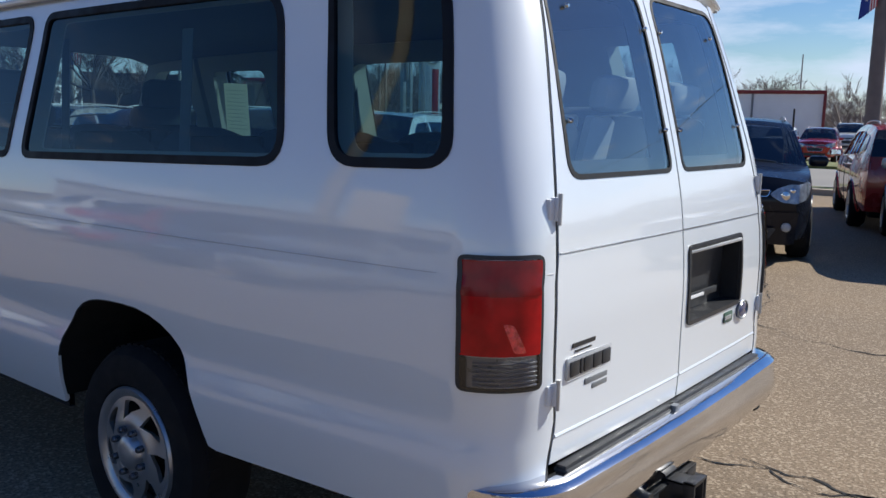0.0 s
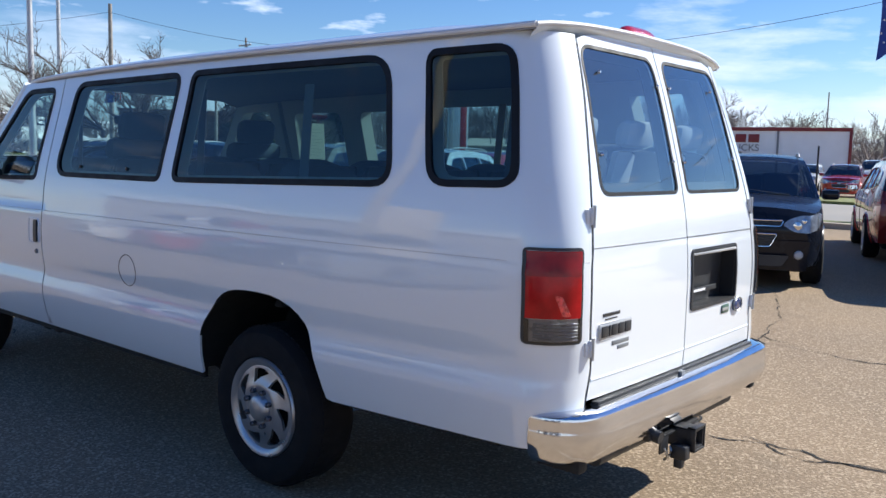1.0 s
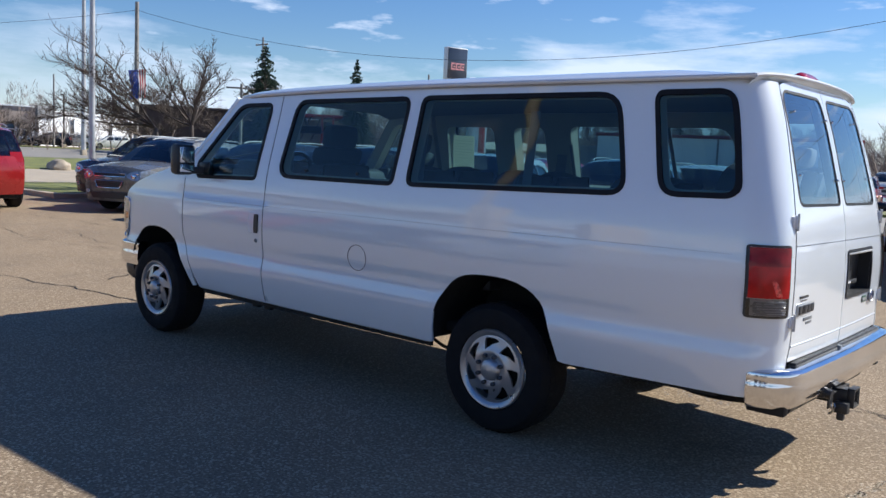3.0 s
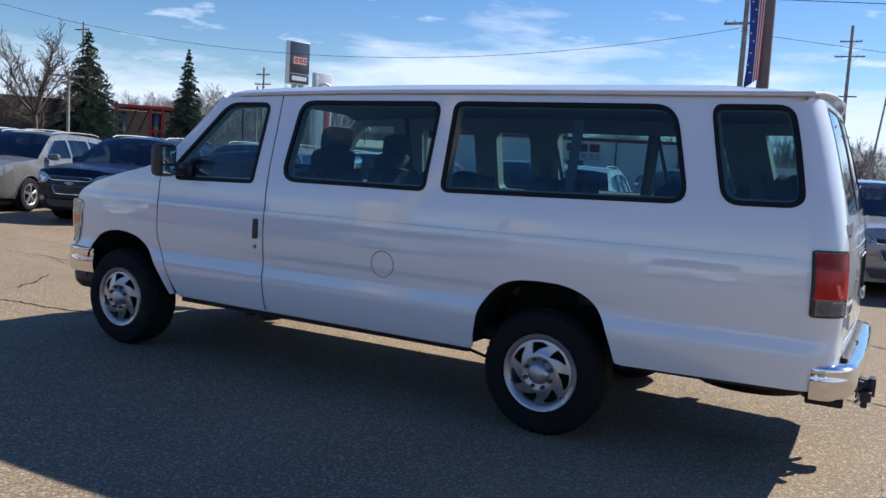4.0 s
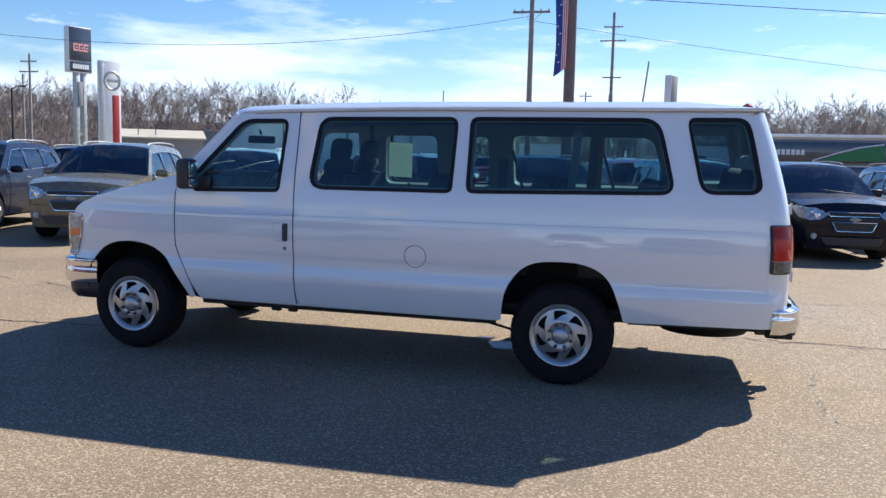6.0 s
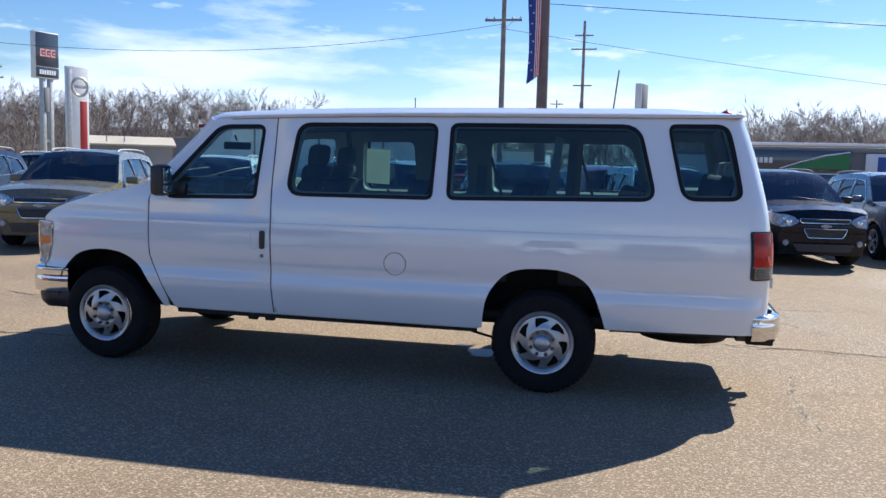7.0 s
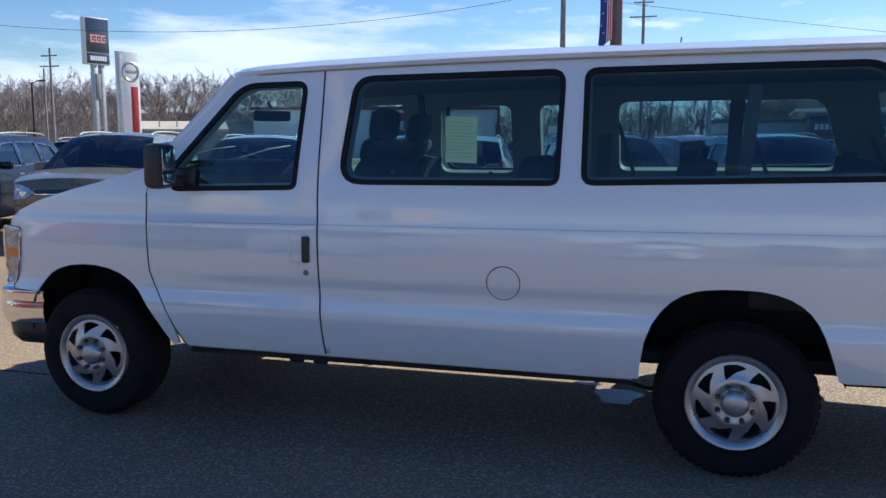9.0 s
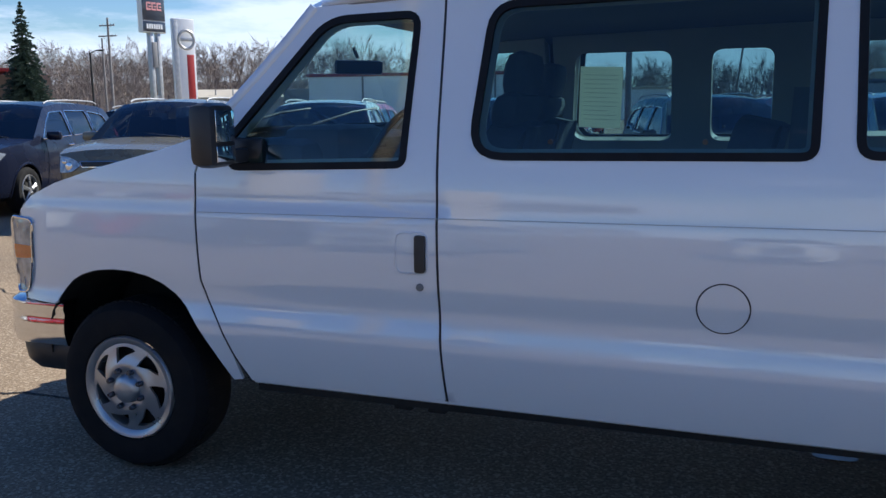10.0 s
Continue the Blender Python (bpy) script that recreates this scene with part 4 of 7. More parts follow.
fb = part("front_bumper", front_bar([(-0.09, 0.715), (-0.03, 0.72), (-0.005, 0.705), (0.0, 0.68), (-0.008, 0.655), (0.0, 0.63), (0.004, 0.57), (-0.01, 0.515), (-0.03, 0.505)], -4.26, 0.985, 0.17, -3.865), M_CHROME, van, "chrome front bumper")
part("air_dam", front_bar([(-0.02, 0.515), (-0.01, 0.49), (-0.02, 0.42), (-0.06, 0.375), (-0.10, 0.37)], -4.24, 0.965, 0.17, -3.865), M_BLACK, fb, "black plastic lower valance")
# windscreen, A pillars, cowl and wipers
screen = [(-3.045, 1.462, -0.16, 0.0), (-2.94, 1.575, -0.155, 0.005), (-2.83, 1.69, -0.15, 0.01), (-2.72, 1.81, -0.14, 0.018), (-2.62, 1.925, -0.125, 0.03)]


def windscreen(i, v):
    x, z, bx, bz = screen[i]
    y0 = van_side(x, z)[1] + 0.035
    a = abs(v)
    return (x + bx * (1 - a ** 2.2), YC + (YC - y0) * v, z + bz * (1 - a ** 2))


part("windscreen", patch(windscreen, list(range(5)), steps(-1, 1, 16)), M_WIND, van, "clear curved windscreen")
both("windscreen_pillar", tube([(-3.075, van_side(-3.06, 1.45)[1] + 0.025, 1.445)] + [(x - 0.006, van_side(x, z)[1] + 0.022, z) for x, z, _, _ in screen], 0.030, 10), M_WHITE, van)
part("cowl", patch(nose([(-3.12, 1.435, -0.13, 0.01), (-3.04, 1.463, -0.16, 0.004)], 0), [0, 1], steps(-0.96, 0.96, 12)), M_BLACK, van)
for y in (-0.55, 0.25):
    part("wiper", tube([(-3.26, YC + y, 1.462), (-3.13, YC + y + 0.25, 1.53), (-3.08, YC + y + 0.46, 1.55)], [0.009, 0.007, 0.005], 6), M_BLACK, van)

# door mirror: deep black shell on an arm
for sg in (-1, 1):
    y = YC + sg * 1.165
    mir = part("door_mirror", box(-2.965, -2.855, y - 0.085, y + 0.085, 1.335, 1.572, 0.036), M_BLACK, van, "black door mirror")
    part("mirror_glass", box(-2.856, -2.852, y - 0.058, y + 0.058, 1.43, 1.545, 0.001), M_MIRROR, mir)
    part("spotter_glass", box(-2.856, -2.852, y - 0.058, y + 0.058, 1.358, 1.415, 0.001), M_MIRROR, mir)
    part("mirror_arm", box(-2.91, -2.86, YC + sg * 0.955, YC + sg * 1.10, 1.345, 1.400, 0.015), M_BLACK, mir)
    part("mirror_foot", box(-2.945, -2.80, YC + sg * 0.955, YC + sg * 1.005, 1.330, 1.44, 0.02), M_BLACK, mir)

# handle, lock, filler flap
both("door_handle", sheet(rounded([(-2.158, 0.955), (-2.118, 0.955), (-2.118, 1.092), (-2.158, 1.092)], 0.012), [], skin(0.012), 0.02, 0.014), M_BLACK, van, "black upright door handle")
both("handle_recess", tube([van_side(s, z, 0.0) for s, z in dense(rounded([(-2.235, 0.95), (-2.112, 0.95), (-2.112, 1.10), (-2.235, 1.10)], 0.03), 0.03)], 0.004, 5, True), M_WHITE, van)
lk = Matrix.Translation(van_side(-2.142, 0.900))
part("key_lock", moved(lathe([(0, -0.006), (0.005, -0.006), (0.006, -0.010), (0.011, -0.010), (0.014, -0.005), (0.015, 0.0), (0.015, 0.012)], 18), lk), M_BADGE, van)
part("fuel_door", tube([van_side(-1.093 + 0.083 * math.cos(a), 0.891 + 0.083 * math.sin(a), -0.0005) for a in steps(0, 2 * math.pi, 40)[:-1]], 0.0028, 5, True), M_RUBBER, van, "round flush fuel filler flap")
# bump stop clips under the sill
part("rocker", tube([(x, van_side(x, 0.47)[1] + 0.02, 0.468 - 0.008 * (x + 2.9) / 2.4) for x in steps(-2.88, -0.47, 20)], 0.015, 8), M_WHITE, van)
def flange(x0, x1, z, y_in, h):
    """A dark folded strip along the underside of the sill."""
    xs = steps(x0, x1, 16)
    prof = ((0.0, h), (0.0, 0.0), (0.022, 0.0), (0.022, h))
    P = [Vector((x, van_side(x, z)[1] + y_in + a, z - h + b)) for x in xs for a, b in prof]
    return P, [(i * 4 + j, (i + 1) * 4 + j, (i + 1) * 4 + j + 1, i * 4 + j + 1) for i in range(16) for j in range(3)], None


part("sill_flange", flange(-2.88, -0.48, 0.465, 0.035, 0.048), M_UNDER, van)
part("sill_flange", flange(0.47, 1.28, 0.505, 0.03, 0.024), M_UNDER, van)
for x in (-2.26, -2.12):
    part("sill_bracket", box(x - 0.04, x + 0.04, -0.90, -0.86, 0.385, 0.44, 0.012), M_UNDER, van)
part("tailpipe_hanger", box(0.76, 0.85, 0.90, 0.99, 0.37, 0.53, 0.01), M_UNDER, van)

# under the body
part("floor_pan", box(-3.0, 1.48, YC - 0.86, YC + 0.86, 0.50, 0.56, 0.01), M_UNDER, van)
both("frame_rail", join(box(-4.0, 1.45, YC - 0.50, YC - 0.42, 0.40, 0.52, 0.01)), M_UNDER, van)
part("engine_sump", box(-3.75, -2.55, YC - 0.34, YC + 0.34, 0.33, 0.62, 0.04), M_UNDER, van)
part("fuel_tank", box(-1.75, -0.65, YC - 0.78, YC - 0.15, 0.40, 0.55, 0.05), M_UNDER, van)
part("spare_wheel", moved(lathe([(0.10, -0.09), (0.33, -0.10), (0.37, -0.05), (0.37, 0.05), (0.33, 0.10), (0.10, 0.09)], 32), pose(1.02, YC - 0.05, 0.415, 90)), M_TYRE, van)
part("rear_axle", join(tube([(0, YC - 0.75, 0.365), (0, YC + 0.75, 0.365)], 0.05, 10), moved(lathe([(0.02, -0.16), (0.13, -0.10), (0.16, 0), (0.13, 0.10), (0.02, 0.16)], 16), pose(0, YC, 0.365, 0, 0, 90))), M_UNDER, van)
part("brake_cable", tube([(-0.66, YC - 0.80, 0.43), (-0.55, YC - 0.80, 0.385), (-0.40, YC - 0.79, 0.348), (-0.25, YC - 0.76, 0.36)], 0.011, 6), M_UNDER, van)
part("exhaust_pipe", tube([(-2.4, YC + 0.30, 0.40), (-0.4, YC + 0.32, 0.40), (0.05, YC + 0.50, 0.56), (0.6, YC + 0.62, 0.42), (1.15, YC + 0.80, 0.40)], 0.035, 10), M_UNDER, van)


def wheel_cover():
    """A seven-bladed silver wheel cover with a domed hub and lug caps, facing -y."""
    R = 0.204
    holes = []
    for k in range(7):
        a0 = 2 * math.pi * (k + 0.555) / 7
        pts = [(0.575, 0), (0.72, 1.5), (0.885, 5), (0.89, 14), (0.885, 24), (0.865, 33), (0.83, 38.5), (0.70, 22)]
        holes.append([(R * r * math.sin(a0 + radians(a)), R * r * math.cos(a0 + radians(a))) for r, a in pts])

    def face(u, v):
        r = math.hypot(u, v) / R
        return (u, -0.016 + 0.016 * r ** 3 - 0.010 * math.exp(-((r - 0.5) / 0.14) ** 2), v)
    return sheet([(R * math.sin(a), R * math.cos(a)) for a in steps(0, 2 * math.pi, 64)[:-1]], holes, face, 0.014, 0.016)


def wheel(parent, x, y, r, sg, rim_r=0.218, width=0.235, style="van"):
    m = Matrix.Translation((x, y, r)) @ (Matrix.Identity(4) if sg < 0 else Matrix.Rotation(math.pi, 4, "Z"))
    w = part("wheel", lathe([(rim_r + 0.004, 0.012), (rim_r + 0.02, -0.012), (r - 0.075, -0.022), (r - 0.03, -0.010), (r - 0.008, 0.020), (r, 0.045), (r, width - 0.045), (r - 0.008, width - 0.02), (r - 0.06, width + 0.02), (rim_r, width)], 56), M_TYRE, parent, "black tyre on a silver wheel", m=m)
    blocks = []
    for k in range(56):
        a = 2 * math.pi * k / 56
        bm = box(-0.013, 0.013, 0.034, 0.075, -0.004, 0.0065)
        blocks.append(moved(bm, Matrix.Rotation(a, 4, "Y") @ Matrix.Translation((0, 0, r - 0.004))))
        bm.free()
    part("tread", join(*blocks), M_TYRE, w, soft=False)
    part("rim", lathe([(rim_r + 0.012, -0.006), (rim_r + 0.006, -0.018), (rim_r - 0.008, -0.016), (rim_r - 0.022, -0.004), (rim_r - 0.032, 0.004), (rim_r - 0.036, 0.05)], 48), M_SILVER, w)
    part("brake_disc", lathe([(0.0, 0.055), (rim_r - 0.03, 0.055)], 32), M_UNDER, w)
    if style == "van":
        part("wheel_cover", wheel_cover(), M_SILVER, w, "seven-bladed silver wheel cover")
        part("hub_dome", lathe([(0, -0.052), (0.03, -0.050), (0.05, -0.044), (0.061, -0.034), (0.065, -0.016), (0.088, -0.015), (0.096, -0.006)], 32), M_SILVER, w)
        for k in range(8):
            a = 2 * math.pi * (k + 0.5) / 8
            part("lug_cap", moved(lathe([(0, -0.026), (0.009, -0.026), (0.0125, -0.020), (0.0125, 0.0)], 10), Matrix.Translation((0.083 * math.sin(a), -0.022, 0.083 * math.cos(a)))), M_LUG, w)
    else:
        spokes = []
        for k in range(5):
            for d in (-0.16, 0.16):
                a = 2 * math.pi * k / 5 + d
                a2 = 2 * math.pi * k / 5 + d * 0.55
                spokes.append(tube([(0.04 * math.sin(a), -0.008, 0.04 * math.cos(a)), (rim_r * 0.6 * math.sin(a2), -0.004, rim_r * 0.6 * math.cos(a2)), ((rim_r - 0.02) * math.sin(a2 * 1.0), 0.004, (rim_r - 0.02) * math.cos(a2))], [0.022, 0.018, 0.022], 6))
        part("spokes", join(*spokes, lathe([(0, -0.02), (0.05, -0.018), (0.06, 0.0)], 20)), M_SILVER, w)
    return w


for x, y in ((0.0, 0.958), (-3.505, 0.972)):
    wheel(van, x, -y + 0.012, 0.372, -1)
    wheel(van, x, 2 * YC + y - 0.012, 0.372, 1)

# ---- inside the van ----
part("cabin_floor", join(box(-2.90, -0.50, YC - 0.93, YC + 0.93, 0.70, 0.74), box(-0.50, 0.50, YC - 0.50, YC + 0.50, 0.70, 0.74), box(0.50, 1.45, YC - 0.90, YC + 0.90, 0.70, 0.74), box(-0.52, 0.52, YC - 0.90, YC - 0.50, 0.95, 0.97), box(-0.52, 0.52, YC + 0.50, YC + 0.90, 0.95, 0.97)), M_DASH, van)
dash = part("dashboard", join(box(-3.10, -2.70, YC - 0.86, YC + 0.86, 1.02, 1.425, 0.07), box(-2.95, -2.55, YC - 0.30, YC + 0.30, 0.78, 1.26, 0.06)), M_DASH, van)
part("instrument_hood", box(-2.90, -2.62, YC - 0.70, YC - 0.22, 1.30, 1.475, 0.05), M_DASH, dash)
sw = [(-2.50 + 0.10 * math.cos(a), YC - 0.46 + 0.19 * math.sin(a), 1.37 + 0.165 * math.cos(a)) for a in steps(0, 2 * math.pi, 28)[:-1]]
steer = part("steering_wheel", tube(sw, 0.015, 8, True), M_DASH, van)
part("steering_column", join(tube([(-2.50, YC - 0.46, 1.37), (-2.85, YC - 0.46, 1.21)], 0.035, 10), tube([sw[7], (-2.50, YC - 0.46, 1.37), sw[21]], 0.012, 6)), M_DASH, steer)
part("inside_mirror", moved(box(-0.015, 0.015, -0.13, 0.13, -0.034, 0.034, 0.014), pose(-2.855, YC, 1.745, 0, 8, -38)), M_BLACK, van)
part("mirror_stem", tube([(-2.86, YC, 1.79), (-2.88, YC, 1.84)], 0.010, 6), M_BLACK, van)


def cushion(x0, x1, y0, y1, z0, z1, lean=0.0, r=0.05):
    b = box(x0, x1, y0, y1, z0, z1, r)
    P, F, _ = join(b)
    return [Vector((p.x + lean * (p.z - z0), p.y, p.z)) for p in P], F, None


def seat_row(x, places, headrests, top=1.50, pale=False):
    s = part("bench_seat", cushion(x - 0.46, x + 0.02, min(p[0] for p in places), max(p[1] for p in places), 0.95, 1.10), M_SEAT, van, "dark grey cloth bench seat")
    for a, b in places:
        back = sheet(rounded([(a + 0.01, 1.04), (b - 0.01, 1.04), (b - 0.03, top), (a + 0.03, top)], [0.03, 0.03, 0.16, 0.16], 7), [], lambda y, z: (x - 0.06 + 0.22 * (z - 1.04) - 0.03 * math.cos(9 * (y - a)), y, z), 0.07, 0.14, True)
        part("seat_back", back, M_SEAT, s)
        part("back_panel", cushion(x + 0.085, x + 0.10, a + 0.04, b - 0.04, 1.06, top - 0.03, 0.22, 0.02), M_SEATBACK if pale else M_DASH, s, "seat back panel")
        if headrests:
            part("headrest", cushion(x + 0.05, x + 0.15, (a + b) / 2 - 0.14, (a + b) / 2 + 0.14, 1.51, 1.70, 0.15), M_SEAT, s)
    part("seat_base", box(x - 0.42, x - 0.02, min(p[0] for p in places) + 0.08, max(p[1] for p in places) - 0.08, 0.74, 0.95, 0.02), M_DASH, s)
    return s


for y in (YC - 0.74, YC + 0.22):
    sx = -2.0 if y < YC - 0.5 else -2.10
    fs = seat_row(sx, [(y, y + 0.52)], False)
    part("seat_top", cushion(sx, sx + 0.12, y + 0.04, y + 0.48, 1.46, 1.60, 0.2), M_SEAT, fs)
    part("headrest", cushion(sx + 0.03, sx + 0.14, y + 0.11, y + 0.41, 1.58, 1.76, 0.15), M_SEAT, fs)
seat_row(-1.10, [(YC - 0.72, YC - 0.28), (YC - 0.28, YC + 0.16)], False)
seat_row(-0.30, [(YC - 0.72, YC - 0.28), (YC - 0.28, YC + 0.16)], False)
seat_row(0.48, [(YC - 0.70, YC - 0.26), (YC - 0.26, YC + 0.18)], False)
seat_row(1.10, [(YC - 0.74, YC - 0.25), (YC - 0.25, YC + 0.25), (YC + 0.25, YC + 0.74)], False, 1.60, True)
for y in (YC - 0.5, YC, YC + 0.5):
    part("headrest", cushion(1.235, 1.315, y - 0.13, y + 0.13, 1.585, 1.70, 0.18, 0.035), M_SEATBACK, van, "light grey headrest")


def belt(x0, z0, x1, z1, y0, y1, material, w=0.024):
    P = [Vector((x0 - w, y0, z0)), Vector((x0 + w, y0, z0)), Vector((x1 + w, y1, z1)), Vector((x1 - w, y1, z1))]
    P2 = [p + Vector((0, 0.004, 0)) for p in P]
    part("seat_belt", (P + P2, [(0, 1, 2, 3), (7, 6, 5, 4), (0, 4, 5, 1), (1, 5, 6, 2), (2, 6, 7, 3), (3, 7, 4, 0)], None), material, van, soft=False)


for x in (-0.78, 0.05, 0.74):
    belt(x, 1.86, x - 0.03, 1.20, YC + 0.84, YC + 0.80, M_GREYSTRAP, 0.045)
    belt(x + 0.02, 1.86, x + 0.26, 1.15, YC + 0.84, YC + 0.70, M_GREYSTRAP, 0.014)
    belt(x, 1.84, x - 0.06, 1.20, YC - 0.78, YC - 0.78, M_GREYSTRAP, 0.03)
belt(0.12, 1.84, 0.10, 1.16, YC + 0.60, YC + 0.55, M_STRAP)
belt(-2.05, 1.80, -2.12, 1.15, YC - 0.80, YC - 0.78, M_GREYSTRAP)
# paper stuck on the far middle window
sheet_ob = thing("window_notice", "printed paper notice taped inside a van window", "paper", pose(-1.815, YC + 0.872, 1.59, 6, 2.5))
part("page", box(-0.115, 0.115, -0.001, 0.001, -0.165, 0.165), M_PAPER, sheet_ob)
for k in range(11):
    part("text_bar", box(-0.09, 0.09 - 0.05 * (k % 3 == 2), -0.0025, -0.0012, 0.12 - 0.024 * k, 0.1225 - 0.024 * k), M_FAINTINK, sheet_ob)


# ---- parked cars ----
S_HALF = smooth([(0.2, 0.80), (0.35, 0.88), (0.55, 0.915), (0.75, 0.925), (0.92, 0.915), (1.05, 0.885), (1.2, 0.835), (1.45, 0.745), (1.6, 0.675), (1.68, 0.62)])
S_PLAN = smooth([(-0.95, 0.74), (-0.85, 0.83), (-0.65, 0.92), (-0.35, 0.975), (0.2, 1.0), (2.4, 1.0), (3.2, 0.965), (3.65, 0.90), (3.85, 0.82)])


def suv_skin(off=0.0):
    return lambda x, z: (x, -(S_HALF(z) * S_PLAN(x) + off), z)


def arch(cx, r, z0, n=10):
    a0 = math.asin((z0 - 0.36) / r)
    return [(cx + r * math.cos(a), 0.36 + r * math.sin(a)) for a in steps(math.pi - a0, a0, n)]


S_TOP = [(-0.90, 0.62), (-0.93, 0.72), (-0.90, 0.84), (-0.80, 0.955), (-0.45, 1.02), (0.0, 1.065), (0.32, 1.10), (0.62, 1.31), (0.95, 1.53), (1.12, 1.605), (1.6, 1.655), (2.4, 1.655), (3.1, 1.615), (3.42, 1.56), (3.62, 1.30), (3.76, 1.06), (3.80, 0.90), (3.80, 0.60), (3.72, 0.32)]
S_SIDE = [(-0.82, 0.30), (-0.90, 0.45)] + S_TOP + [(3.30, 0.28)] + list(reversed(arch(2.86, 0.40, 0.28))) + list(reversed(arch(0.0, 0.40, 0.28)))
S_WINS = [rounded([(0.62, 1.10), (1.62, 1.13), (1.60, 1.535), (1.16, 1.51), (0.95, 1.38)], 0.04, 3), rounded([(1.70, 1.13), (2.50, 1.16), (2.47, 1.535), (1.69, 1.54)], 0.04, 3), rounded([(2.58, 1.165), (3.32, 1.24), (3.20, 1.46), (2.56, 1.525)], [0.04, 0.1, 0.1, 0.04], 3)]


def suv_shapes():
    """The meshes that every parked sport-utility car shares."""
    d = {}
    d["side"] = sheet(S_SIDE, S_WINS, suv_skin(), 0.09, 0.02)

    def cover(i0, i1, bulge, n=12):
        seg = S_TOP[i0:i1 + 1]

        def f(t, v):
            k = min(int(t), len(seg) - 2)
            q = t - k
            x, z = seg[k][0] + q * (seg[k + 1][0] - seg[k][0]), seg[k][1] + q * (seg[k + 1][1] - seg[k][1])
            gx = seg[k + 1][0] - seg[k][0]
            gz = seg[k + 1][1] - seg[k][1]
            ln = math.hypot(gx, gz)
            b = bulge * (1 - abs(v) ** 2.4)
            return (x - gz / ln * b * (1 if i0 < 9 or i0 >= 13 else 1), S_HALF(z) * S_PLAN(x) * v, z + gx / ln * b)
        return patch(f, steps(0, len(seg) - 1, (len(seg) - 1) * 2), [-1, -0.97, -0.92] + steps(-0.82, 0.82, n) + [0.92, 0.97, 1])
    d["fascia"] = cover(0, 3, 0.10)
    d["hood"] = cover(3, 6, 0.045)
    d["screen"] = cover(6, 9, 0.055)
    d["roof"] = cover(9, 13, 0.045)
    d["rear_glass"] = cover(13, 15, 0.05)
    d["tailgate"] = cover(15, 18, 0.06)
    d["bumper"] = patch(lambda z, v: (-0.86 - 0.06 * (z - 0.25) / 0.37 - 0.10 * (1 - abs(v) ** 2.4), S_HALF(max(z, 0.4)) * S_PLAN(-0.88) * v, z), steps(0.25, 0.62, 4), steps(-1, 1, 14))
    d["glass"] = [sheet(inset(w, -0.01), [], suv_skin(-0.012), 0.12) for w in S_WINS]
    d["chrome"] = [tube([suv_skin(0.004)(x, z) for x, z in dense(w, 0.08)], 0.009, 5, True) for w in S_WINS]
    d["arches"] = [tube([suv_skin(-0.004)(x, z) for x, z in arch(cx, 0.40, 0.28, 16)], 0.02, 6) for cx in (0.0, 2.86)]
    d["rail"] = tube([(x, -0.60 + 0.0 * x, 1.665 + 0.05 * math.sin(math.pi * (x - 1.25) / 2.0) ** 0.4 if 1.25 < x < 3.25 else 1.655) for x in steps(1.25, 3.25, 14)], 0.013, 6)
    return d


SUV = suv_shapes()


def yfront(v, z):
    return -0.935 + 0.10 * 0 - 0.10 * (1 - abs(v / 0.70) ** 2.4) + 0.22 * max(0, z - 0.72)


